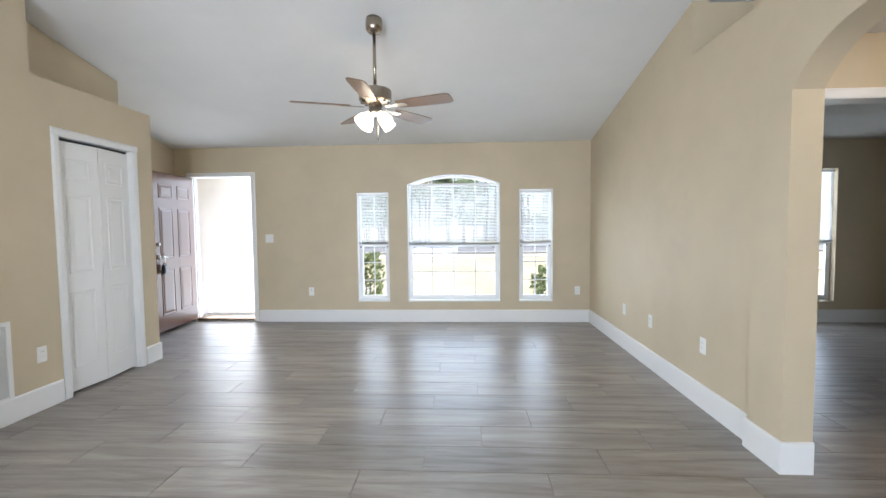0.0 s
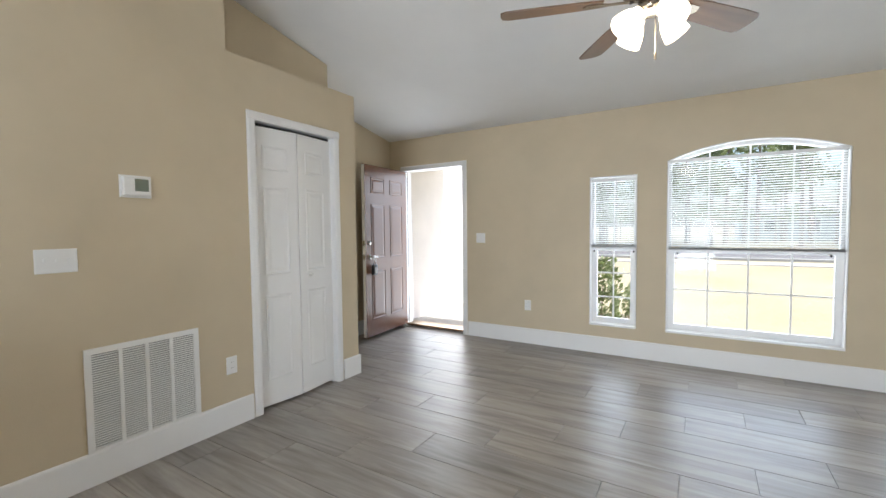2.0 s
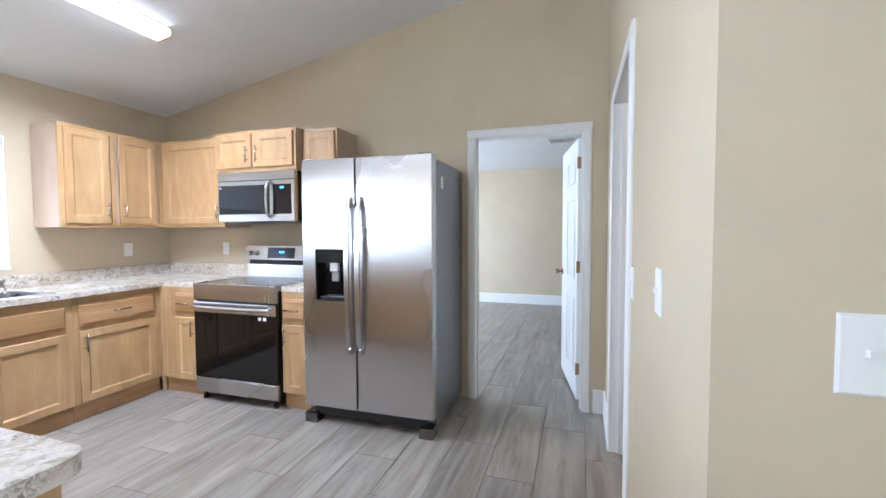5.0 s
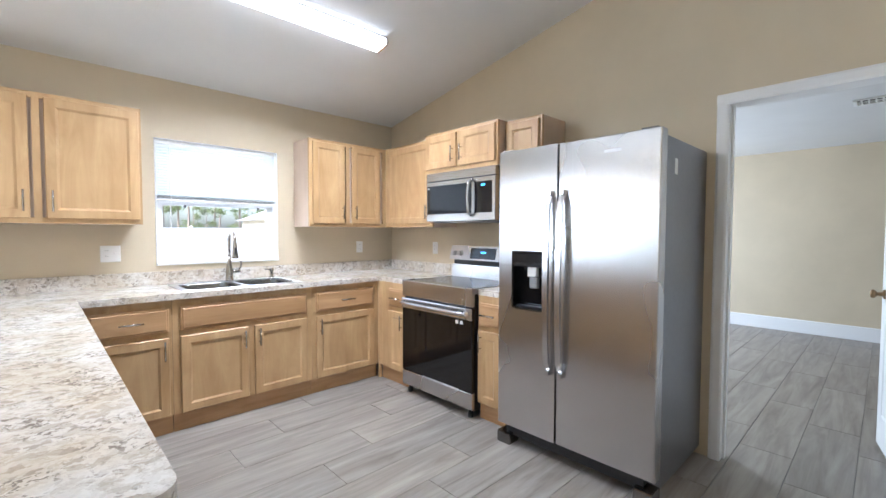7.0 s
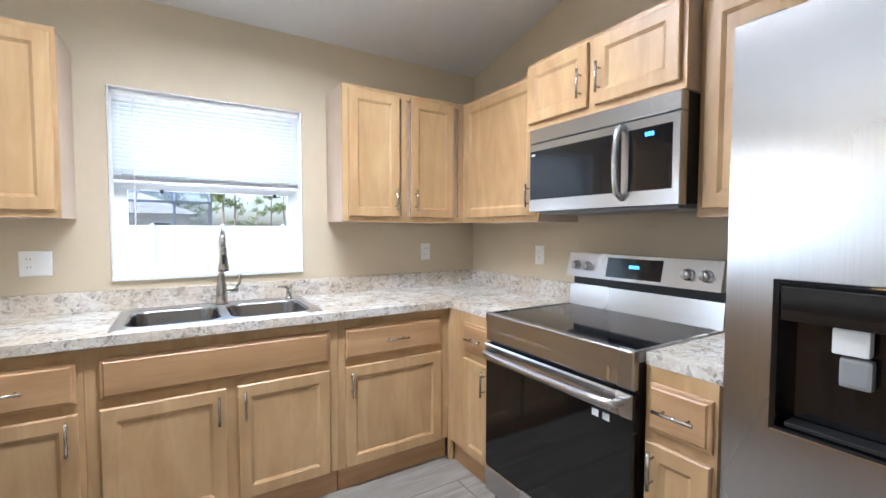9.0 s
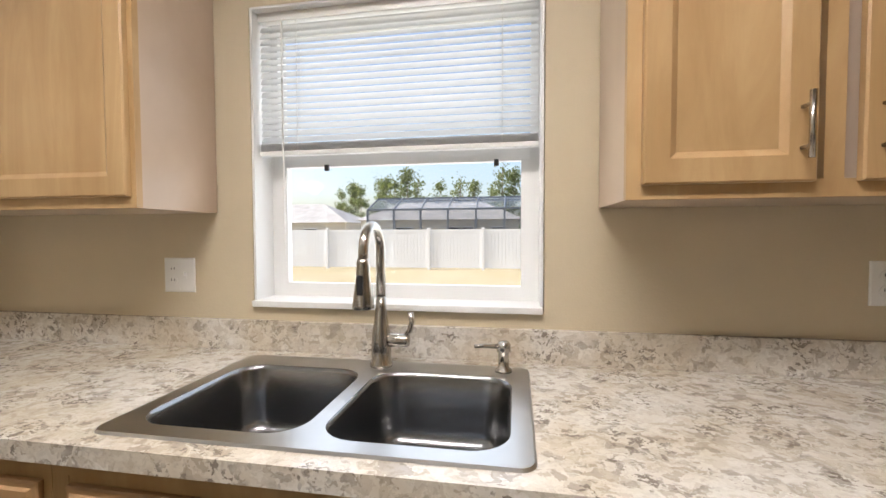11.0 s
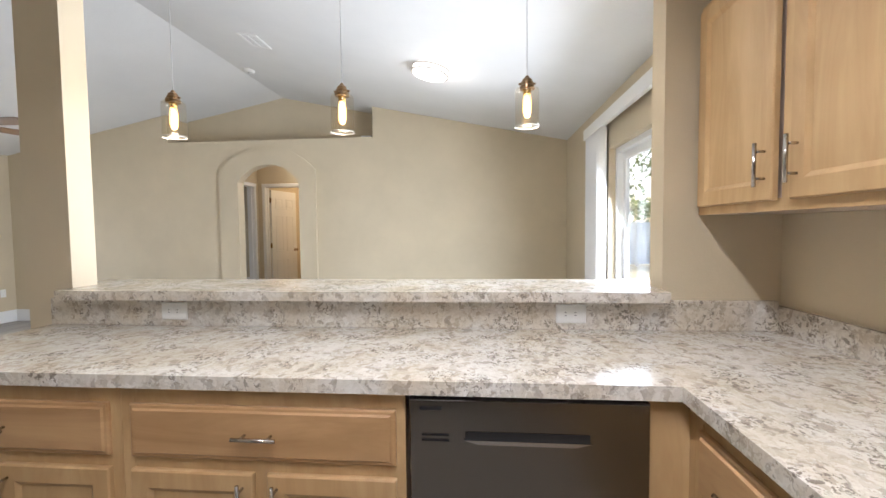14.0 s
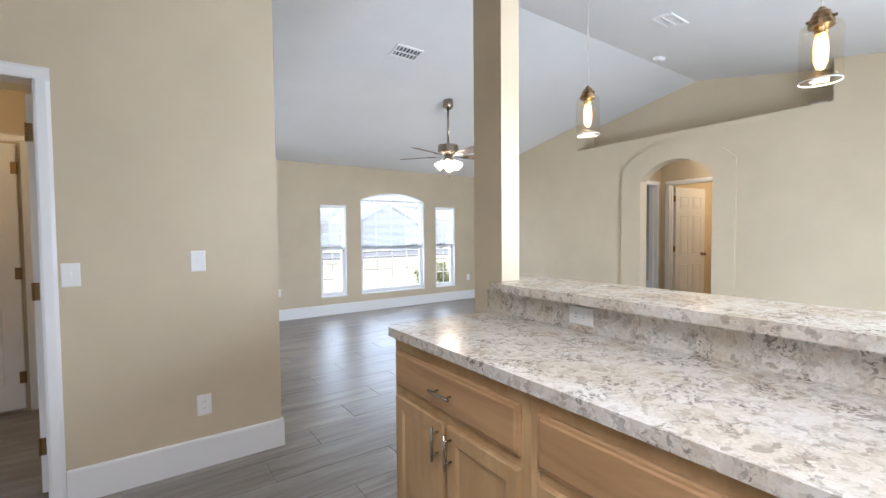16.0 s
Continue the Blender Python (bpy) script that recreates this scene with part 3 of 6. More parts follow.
jamb("x", VE - 0.002, VE + 0.122, 1.74, 2.54, 2.08)
bm = B(-3.43, -2.51, YF + 0.01, FT + 0.06, -0.003, 0.022, bevel=0.006)
setting("threshold", bm, m_bronze, "dark bronze metal door threshold", "threshold")


def six_panels(bm, w, h, faces, cols=2, edge=0.11):
    """Raised panels of a six-panel door on the faces y given, for a leaf w wide and h high."""
    rows = ((0.20, 0.79), (0.93, 1.58), (1.70, 1.89))
    pw = (w - edge * (cols + 1)) / cols
    for y, s in faces:
        for c in range(cols):
            x0 = edge + c * (pw + edge)
            for z0, z1 in rows:
                rings(bm, x0, x0 + pw, z0 * h / 2.03, z1 * h / 2.03,
                      [(0, y - s * 0.002), (0.003, y + s * 0.005), (0.010, y + s * 0.006), (0.020, y + s * 0.001), (0.026, y + s * 0.001), (0.052, y + s * 0.005)])


def knob(parent, x, y, s, z, material, lever=False):
    """Rose, neck and knob (or lever) standing off a face at y in direction s."""
    bm = bmesh.new()
    lathe(bm, [(0.03, 0), (0.03, 0.006), (0.013, 0.012), (0.011, 0.035)] + ([] if lever else [(0.022, 0.042), (0.028, 0.052), (0.024, 0.064), (0.0, 0.068)]), 16, axis="y")
    if lever:
        tube(bm, [(0, 0.035, 0), (-0.03, 0.045, 0), (-0.11, 0.045, 0)], 0.008, 8)
    for v in bm.verts:
        v.co.y *= s
    bmesh.ops.translate(bm, vec=(x, y, z), verts=bm.verts)
    bmesh.ops.recalc_face_normals(bm, faces=bm.faces)
    return part("door_knob", bm, material, parent, "satin metal door knob", smooth=True)


def panel_door(name, m, w, h, label, material=None, knob_mat=None, knob_x=0.07, hinge_x=None):
    material = material or m_door
    ob = thing(name, m, label, "door")
    bm = B(0, w, -0.0175, 0.0175, 0.008, h, bevel=0.003)
    six_panels(bm, w, h, ((0.0175, 1), (-0.0175, -1)))
    leaf = part("leaf", bm, material, ob)
    if knob_mat:
        for s in (1, -1):
            knob(leaf, w - knob_x, s * 0.0175, s, 0.95, knob_mat)
        part("latch_plate", B(w - 0.001, w + 0.0015, -0.012, 0.012, 0.92, 0.98), knob_mat, leaf)
    for z in (0.25, 1.05, 1.85):
        bm = bmesh.new()
        lathe(bm, [(0.006, -0.045), (0.006, 0.045)], 8, at=(-0.004, 0.0195, z))
        box(bm, -0.002, 0.03, 0.0176, 0.0195, z - 0.045, z + 0.045)
        box(bm, -0.003, -0.0005, -0.016, 0.018, z - 0.045, z + 0.045)
        part("hinge", bm, knob_mat or m_nickel, leaf)
    return ob


# bedroom door stands open into the bedroom, laundry door open inwards, bathroom door open
panel_door("bedroom_door", pose(XK - 0.135, 1.672, 0, 0, 0, 190), 0.80, 2.04, "white six-panel bedroom door standing open", knob_mat=m_bronze)
panel_door("bathroom_door", pose(VE + 0.135, 2.505, 0, 0, 0, -9), 0.74, 2.03, "white six-panel bathroom door standing open", knob_mat=m_bronze)
panel_door("laundry_door", pose(-3.812, YM + 0.135, 0, 0, 0, 86), 0.82, 2.04, "white six-panel laundry door standing open inwards", knob_mat=m_bronze)
panel_door("garage_door", pose(-4.15, 3.572, 0, 0, 0, 180), 0.84, 2.03, "white six-panel door at the back of the laundry room", knob_mat=m_bronze)
casing("y", 3.6, -1, -5.01, -4.13, 2.05)

# front door, painted brown inside, swung wide open, with a lock box on its lever
m_entry = plaster("brown_door_paint", (0.125, 0.055, 0.03), grain=300, depth=0.0004, wide=0.05, rg=(0.2, 0.3))
m_entry.node_tree.nodes["Principled BSDF"].inputs["Coat Weight"].default_value = 0.4
m_entry.node_tree.nodes["Principled BSDF"].inputs["Coat Roughness"].default_value = 0.22
ob = thing("front_door", pose(-3.405, 5.935, 0.02, 0, 0, -86), "glossy brown six-panel front door standing open", "door")
bm = B(0, 0.89, -0.022, 0.022, 0.006, 2.04, bevel=0.003)
six_panels(bm, 0.89, 2.04, ((0.022, 1), (-0.022, -1)))
leaf = part("leaf", bm, m_entry, ob)
part("edge_strip", B(0.8905, 0.892, -0.021, 0.021, 0.01, 2.035), m_trim, leaf, "pale painted door edge")
for z, r in ((1.12, 0.028), (0.96, 0.03)):
    bm = bmesh.new()
    lathe(bm, [(r, 0.022), (r, 0.03), (r * 0.7, 0.04), (0.0, 0.042)], 16, at=(0.82, 0, z), axis="y")
    lathe(bm, [(r, -0.022), (r, -0.03), (r * 0.7, -0.04), (0.0, -0.042)], 16, at=(0.82, 0, z), axis="y")
    part("lock_rose", bm, m_nickel, leaf, "satin nickel lock", smooth=True)
    part("bolt_plate", B(0.892, 0.894, -0.013, 0.013, z - 0.03, z + 0.03), m_nickel, leaf)
bm = bmesh.new()
tube(bm, [(0.82, 0.03, 0.96), (0.82, 0.065, 0.96), (0.79, 0.07, 0.96), (0.72, 0.07, 0.955)], 0.009, 10)
part("lever", bm, m_nickel, leaf, "satin nickel lever", smooth=True)
lb = root("lock_box", -3.27, 5.10, 0.80, "black key lock box hanging on the door lever", "lock box")
lb.matrix_basis = ob.matrix_basis.copy()
part("body", B(0.745, 0.815, 0.045, 0.085, 0.745, 0.865, bevel=0.008), m_black, lb)
bm = bmesh.new()
tube(bm, [(0.76, 0.065, 0.862), (0.76, 0.065, 0.94), (0.767, 0.065, 0.965), (0.78, 0.065, 0.975), (0.793, 0.065, 0.965), (0.80, 0.065, 0.94), (0.80, 0.065, 0.862)], 0.005, 8)
part("shackle", bm, m_chrome, lb, "steel shackle", smooth=True)
part("dial_plate", B(0.757, 0.803, 0.085, 0.088, 0.765, 0.84, bevel=0.001), m_grey, lb)

# bifold closet doors, two leaves folded a little out of line
ob = thing("bifold_door", pose(XC - 0.06, 3.2, 0.02), "white panelled bifold closet door, slightly ajar", "closet door")
for k, (y0, ang) in enumerate(((3.207, 84.0), (3.575, 96.0))):
    bm = bmesh.new()
    w, h = 0.366, 2.03
    box(bm, 0, w, -0.016, 0.016, 0, h, bevel=0.003)
    for z0, z1 in ((0.16, 0.80), (0.95, 1.60), (1.72, 1.90)):
        rings(bm, 0.075, w - 0.075, z0, z1, [(0, -0.014), (0.004, -0.021), (0.012, -0.022), (0.022, -0.0165), (0.03, -0.0165), (0.055, -0.0205)])
    leaf = part("leaf", bm, m_door, ob)
    leaf.matrix_basis = pose(0 if k == 0 else 0.038, y0 - 3.2, 0, 0, 0, ang)
    if k == 1:
        bm = bmesh.new()
        lathe(bm, [(0.008, -0.016), (0.008, -0.03), (0.015, -0.036), (0.013, -0.046), (0, -0.048)], 14, at=(0.10, 0, 0.92), axis="y")
        part("knob", bm, m_plastic, leaf, "small white knob", smooth=True)
part("track", B(-0.015, 0.015, 0.005, 0.745, 2.033, 2.05), m_black, ob, "dark steel top track")


def sash_window(name, a, b, z0, z1, meet, label, top=None, cols=2, face=FT, s=1, grid=True, rows=2, latches=(0.07, 0.93)):
    """A single-hung window in a wall whose outer face is at face: frame, sashes, grille bars, panes."""
    ob = root(name, (a + b) / 2, face, z0, label, "window", kind="structure")
    y0, y1 = face - s * 0.075, face - s * 0.015
    f = 0.032
    hi = top or (lambda u: z1)
    bm = bmesh.new()
    box(bm, a, a + f, y0, y1, z0, hi(a + f))
    box(bm, b - f, b, y0, y1, z0, hi(b - f))
    box(bm, a + f, b - f, y0, y1, z0, z0 + f)
    steps = 20 if top else 1
    strip(bm, "y", min(y0, y1), max(y0, y1), a + f, b - f, lambda u: hi(u) - f, hi, steps)
    into("window_frame", bm, m_trim, ob)
    ym = (y0 + y1) / 2
    bm = bmesh.new()
    box(bm, a + f, b - f, ym - s * 0.032, ym - s * 0.004, meet - 0.022, meet + 0.022, bevel=0.003)
    box(bm, a + f, a + f + 0.03, ym - s * 0.032, ym - s * 0.004, z0 + f, meet - 0.022)
    box(bm, b - f - 0.03, b - f, ym - s * 0.032, ym - s * 0.004, z0 + f, meet - 0.022)
    box(bm, a + f + 0.03, b - f - 0.03, ym - s * 0.032, ym - s * 0.004, z0 + f, z0 + f + 0.035)
    sash = into("lower_sash", bm, m_trim, ob)
    for u in (a + (b - a) * k for k in latches):
        into("sash_latch", B(u - 0.008, u + 0.008, ym - s * 0.042, ym - s * 0.030, meet - 0.038, meet - 0.016, bevel=0.003), m_black, sash)
    into("pane", B(a + f + 0.03, b - f - 0.03, ym - s * 0.02, ym - s * 0.016, z0 + f + 0.035, meet - 0.022), m_glass, ob).visible_shadow = False
    bm = bmesh.new()
    strip(bm, "y", min(ym + s * 0.008, ym + s * 0.012), max(ym + s * 0.008, ym + s * 0.012), a + f, b - f, meet + 0.0, lambda u: hi(u) - f, steps)
    into("pane", bm, m_glass, ob).visible_shadow = False
    if grid:
        for i in range(1, cols):
            u = a + f + (b - a - 2 * f) * i / cols
            into("grille_bar", B(u - 0.007, u + 0.007, ym - s * 0.027, ym - s * 0.021, z0 + f + 0.035, meet - 0.022), m_trim, ob)
            into("grille_bar", B(u - 0.007, u + 0.007, ym + s * 0.001, ym + s * 0.007, meet + 0.022, hi(u) - f), m_trim, ob)
        for i in range(1, rows):
            z = z0 + f + (meet - z0 - f) * i / rows
            into("grille_bar", B(a + f + 0.03, b - f - 0.03, ym - s * 0.0275, ym - s * 0.0215, z - 0.007, z + 0.007), m_trim, ob)
            z = meet + (z1 - meet) * i / rows
            into("grille_bar", B(a + f, b - f, ym + s * 0.0005, ym + s * 0.0065, z - 0.007, z + 0.007), m_trim, ob)
    return ob


def blind(name, a, b, y, z0, z1, tilt, label, pitch=0.021, wand=None, s=1):
    """A mini blind half lowered: head rail, slats, bottom rail with the gathered slats, cords, wand."""
    ob = root(name, (a + b) / 2, y, z0, label, "window blind", "window blinds")
    into("head_rail", B(a, b, y - 0.014, y + 0.014, z1 - 0.03, z1, bevel=0.002), m_plastic, ob)
    into("bottom_rail", B(a, b, y - 0.013, y + 0.013, z0, z0 + 0.016, bevel=0.003), m_plastic, ob)
    bm = bmesh.new()
    for k in range(9):
        box(bm, a + 0.002, b - 0.002, y - 0.0125, y + 0.0125, z0 + 0.0175 + k * 0.0026, z0 + 0.019 + k * 0.0026)
    into("gathered_slats", bm, m_slat, ob)
    mesh = None
    z = z0 + 0.055
    while z < z1 - 0.035:
        if mesh is None:
            bm = bmesh.new()
            pts = [(-0.0125, 0), (-0.006, 0.0016), (0, 0.0021), (0.006, 0.0016), (0.0125, 0)]
            prism(bm, [(u, w) for u, w in pts] + [(u, w - 0.0007) for u, w in reversed(pts)], "x", -(b - a) / 2 + 0.003, (b - a) / 2 - 0.003)
            slat = part("slat", bm, m_slat, ob)
            mesh = slat.data
        else:
            slat = new("slat", mesh)
            slat.parent = ob
        slat.matrix_basis = pose(0, 0, z - z0, s * tilt, 0, 0)
        z += pitch
    for u in (a + 0.12 * (b - a), b - 0.15 * (b - a)):
        bm = bmesh.new()
        box(bm, u - 0.0012, u + 0.0012, y - 0.0145, y - 0.0135, z0, z1 - 0.03)
        box(bm, u - 0.0012, u + 0.0012, y + 0.0135, y + 0.0145, z0, z1 - 0.03)
        into("ladder_cord", bm, m_plastic, ob)
    if wand:
        bm = bmesh.new()
        tube(bm, [(wand[0], y + wand[2], z1 - 0.03), (wand[0], y + wand[2], wand[1])], 0.0035, 6)
        into("wand", bm, m_plastic, ob)
    return ob


def liner(name, a, b, z0, z1, y0, y1, sill_out, top=None):
    """White reveal of a window with a sill board that stands proud of the wall."""
    ob = root(name, (a + b) / 2, y0, z0, "white painted window reveal with a marble sill", "window sill", kind="structure")
    into("window_sill", B(a - 0.0, b + 0.0, y0 + sill_out, y1, z0 - 0.002, z0 + 0.018, bevel=0.003), m_trim, ob)
    for u0, u1 in ((a - 0.002, a + 0.006), (b - 0.006, b + 0.002)):
        into("reveal", B(u0, u1, y0 - math.copysign(0.002, sill_out) * 0, y1, z0 + 0.018, (top(u0) if top else z1)), m_trim, ob)
    bm = bmesh.new()
    hi = top or (lambda u: z1)
    strip(bm, "y", min(y0, y1), max(y0, y1), a + 0.006, b - 0.006, lambda u: hi(u) - 0.006, lambda u: hi(u) + 0.002, 20 if top else 1)
    into("reveal", bm, m_trim, ob)


SEG = segment(-0.285, 1.025, 1.925, 0.135)
sash_window("window_1", -1.0, -0.55, 0.28, 1.815, 1.075, "white single-hung side window with grilles", face=FT, cols=2, rows=3)
sash_window("window_2", -0.28, 1.02, 0.28, 2.055, 1.065, "white arched-top picture window with grilles", top=lambda u: SEG(u) - 0.004, cols=4)
sash_window("window_3", 1.29, 1.75, 0.28, 1.835, 1.075, "white single-hung side window with grilles", face=FT, cols=2, rows=3)
sash_window("window_4", 4.665, 5.515, 0.27, 2.055, 1.06, "white bedroom window", cols=2)
sash_window("window_5", -3.925, -2.99, 1.06, 2.03, 1.553, "white single-hung kitchen window", face=YB - 0.18, s=-1, grid=False, latches=(0.15, 0.77))
liner("window_ledge_1", -1.0, -0.55, 0.27, 1.82, YF, FT - 0.07, -0.012)
liner("window_ledge_2", -0.28, 1.02, 0.27, 2.06, YF, FT - 0.07, -0.012, top=lambda u: SEG(u))
liner("window_ledge_3", 1.29, 1.75, 0.27, 1.84, YF, FT - 0.07, -0.012)
liner("window_ledge_5", -3.925, -2.99, 1.062, 2.036, YB, YB - 0.11, 0.02)
blind("window_blind", -0.992, -0.558, YF + 0.035, 1.075, 1.80, 30, "white mini blind lowered halfway over the side window")
blind("window_blind", -0.272, 1.012, YF + 0.035, 1.06, 1.935, 30, "wide white mini blind lowered halfway over the arched window")
blind("window_blind", 1.298, 1.742, YF + 0.035, 1.075, 1.82, 30, "white mini blind lowered halfway over the side window")
blind("window_blind", 4.68, 5.50, YF + 0.035, 1.06, 2.04, 40, "white mini blind half lowered in the bedroom window")
blind("window_blind", -3.915, -3.0, YB - 0.04, 1.560, 2.03, 60, "white mini blind lowered halfway over the kitchen window", pitch=0.0215, wand=(-3.09, 1.23, 0.022), s=-1)

# sliding glass door
ob = root("sliding_door_1", -0.715, YB - 0.1, 0, "white framed sliding glass patio door", "sliding door", kind="structure")
yd = YB - 0.11
bm = bmesh.new()
box(bm, 0.345, 0.39, yd - 0.06, yd + 0.05, 0.0, 2.03)
box(bm, -1.63, -1.585, yd - 0.06, yd + 0.05, 0.0, 2.03)
box(bm, -1.585, 0.345, yd - 0.06, yd + 0.05, 1.985, 2.03)
box(bm, -1.585, 0.345, yd - 0.06, yd + 0.05, 0.0, 0.03)
into("door_frame", bm, m_trim, ob)
for nm, x0, x1, y in (("fixed_panel", -0.65, 0.345, yd - 0.02), ("sliding_panel", -1.585, -0.59, yd + 0.022)):
    bm = bmesh.new()
    for q in ((x0, x0 + 0.06, 0.03, 1.985), (x1 - 0.06, x1, 0.03, 1.985), (x0 + 0.06, x1 - 0.06, 0.03, 0.12), (x0 + 0.06, x1 - 0.06, 1.92, 1.985)):
        box(bm, q[0], q[1], y - 0.018, y + 0.018, q[2], q[3], bevel=0.003)
    pn = into(nm, bm, m_trim, ob)
    into("pane", B(x0 + 0.06, x1 - 0.06, y - 0.004, y + 0.004, 0.12, 1.92), m_glass, pn).visible_shadow = False
into("pull_handle", B(-0.645, -0.62, yd + 0.04, yd + 0.07, 0.95, 1.2, bevel=0.006), m_trim, pn)
ob = root("vertical_blind", -0.2, YB + 0.06, 2.2, "white vertical blind drawn aside beside the patio door", "vertical blind")
bm = bmesh.new()
box(bm, -1.7, 0.87, YB + 0.105, YB + 0.115, 2.20, 2.30, bevel=0.002)
box(bm, 0.86, 0.87, YB + 0.002, YB + 0.105, 2.20, 2.30)
box(bm, -1.7, 0.87, YB + 0.002, YB + 0.105, 2.292, 2.30)
into("valance", bm, m_plastic, ob)
into("head_rail", B(-1.68, 0.84, YB + 0.035, YB + 0.075, 2.235, 2.285), m_plastic, ob)
vane = None
for k in range(20):
    x = 0.82 - k * 0.022
    if vane is None:
        bm = bmesh.new()
        pts = [(-0.044, 0), (-0.02, 0.006), (0.02, 0.006), (0.044, 0)]
        prism(bm, pts + [(u, w - 0.001) for u, w in reversed(pts)], "z", 0.03, 2.235)
        v = part("vane", bm, m_vane, ob)
        vane = v.data
    else:
        v = new("vane", vane)
        v.parent = ob
    v.matrix_basis = pose(x + 0.2, 0, -2.2, 0, 0, 66 + 12 * math.sin(k * 2.3))


# switches, outlets and grilles on the walls
def plate(kind, m, w, h, gangs, label, upright=True):
    """A wall plate with toggles or sockets; local y points out of the wall, x along it."""
    ob = thing(kind, m, label, "outlet" if kind == "outlet" else "light switch", kind + "es" if kind == "light_switch" else "outlets")
    part("plate", rings(bmesh.new(), -w / 2, w / 2, -h / 2, h / 2, [(0, 0), (0, 0.003), (0.004, 0.0055)]), m_plastic, ob)
    n = len(gangs)
    for i, g in enumerate(gangs):
        x = (i - (n - 1) / 2) * 0.046
        if g == "t":
            part("toggle_slot", B(x - 0.0055, x + 0.0055, 0.0055, 0.0062, -0.013, 0.013), m_trim, ob)
            part("toggle", rings(bmesh.new(), x - 0.004, x + 0.004, -0.002, 0.011, [(0, 0.006), (0.001, 0.015)]), m_plastic, ob)
        else:
            for sg in (1, -1):
                bm = bmesh.new()
                if upright:
                    cx, cz = x, sg * 0.0195
                else:
                    cx, cz = sg * 0.0195, 0
                lathe(bm, [(0.0165, 0.0055), (0.0165, 0.0075), (0.0, 0.0076)], 18, at=(cx, 0, cz), axis="y")
                so = part("socket", bm, m_plastic, ob)
                bm = bmesh.new()
                for q in (-0.006, 0.006):
                    if upright:
                        box(bm, cx + q - 0.001, cx + q + 0.001, 0.0072, 0.008, cz - 0.001, cz + 0.007)
                    else:
                        box(bm, cx - 0.001, cx + 0.007, 0.0072, 0.008, cz + q - 0.001, cz + q + 0.001)
                part("slots", bm, m_black, so)
    for sg in (1, -1):
        bm = bmesh.new()
        lathe(bm, [(0.003, 0.0055), (0.003, 0.0062), (0, 0.0064)], 8, at=(0, 0, sg * (h / 2 - 0.012)), axis="y")
        part("screw", bm, m_plastic, ob)
    return ob


IN_Y, IN_NY, IN_X, IN_NX = 0, 180, -90, 90  # plates that face +y, -y, +x, -x
WH = "white plastic duplex outlet on the beige wall"
for x, z, g, w in ((-1.685, 0.415, "o", 0.075), (2.09, 0.42, "o", 0.075)):
    plate("outlet", pose(x, YF, z, 0, 0, IN_NY), 0.075, 0.118, g, WH)
for y, z in ((4.665, 0.41), (4.015, 0.42), (3.135, 0.435)):
    plate("outlet", pose(XR, y, z, 0, 0, IN_NX), 0.075, 0.118, "o", WH)
plate("light_switch", pose(-2.28, YF, 1.185, 0, 0, IN_NY), 0.118, 0.118, "tt", "white double light switch beside the front door")
plate("light_switch", pose(XC, 2.10, 1.16, 0, 0, IN_X), 0.165, 0.118, "ttt", "white triple light switch on the beige wall")
plate("outlet", pose(XC, 2.98, 0.395, 0, 0, IN_X), 0.075, 0.118, "o", WH)
plate("light_switch", pose(-3.67, YM, 1.135, 0, 0, IN_NY), 0.075, 0.118, "t", "white light switch beside the laundry doorway")
plate("light_switch", pose(-3.115, YM, 1.18, 0, 0, IN_NY), 0.075, 0.118, "t", "white light switch on the beige wall")
plate("outlet", pose(-3.105, YM, 0.34, 0, 0, IN_NY), 0.075, 0.118, "o", WH)
plate("outlet", pose(-2.708, YB, 1.16, 0, 0, IN_Y), 0.118, 0.118, "to", "white outlet and switch plate above the worktop")
plate("outlet", pose(-4.795, YB, 1.165, 0, 0, IN_Y), 0.075, 0.118, "o", WH)
plate("outlet", pose(XK, -1.61, 1.165, 0, 0, IN_X), 0.075, 0.118, "o", WH)
for y in (-1.53, 0.165):
    plate("outlet", pose(-1.8825, y, 0.98, 0, 0, IN_NX), 0.118, 0.075, "o", "white sideways outlet in the bar backsplash", upright=False)

ob = thing("thermostat", pose(XC, 2.455, 1.55, 0, 0, IN_X), "white thermostat with a grey display", "thermostat")
part("back_plate", rings(bmesh.new(), -0.078, 0.078, -0.062, 0.062, [(0, 0), (0, 0.004), (0.004, 0.007)]), m_plastic, ob)
part("body", rings(bmesh.new(), -0.068, 0.068, -0.05, 0.05, [(0, 0.007), (0, 0.02), (0.006, 0.026)]), m_plastic, ob)
part("display", B(-0.056, 0.012, 0.026, 0.0268, -0.026, 0.042), m_lcd, ob, "grey-green display")
bm = bmesh.new()
for k in range(3):
    box(bm, -0.05 + k * 0.022, -0.036 + k * 0.022, 0.026, 0.028, -0.042, -0.034)
part("buttons", bm, m_plastic, ob)

ob = thing("return_grille", pose(XC, 2.475, 0.13, 0, 0, IN_X), "white louvred return-air grille low on the wall", "air grille")
gw, gh = 0.58, 0.565
bm = bmesh.new()
for q in ((-gw / 2, gw / 2, 0.0005, 0.032), (-gw / 2, gw / 2, gh - 0.032, gh), (-gw / 2, -gw / 2 + 0.032, 0.032, gh - 0.032), (gw / 2 - 0.032, gw / 2, 0.032, gh - 0.032)):
    box(bm, q[0], q[1], 0, 0.01, q[2], q[3], bevel=0.002)
part("frame", bm, m_plastic, ob)
part("backing", B(-gw / 2 + 0.01, gw / 2 - 0.01, 0.0005, 0.0015, 0.01, gh - 0.01), m_grey, ob, "dark filter behind the louvres")
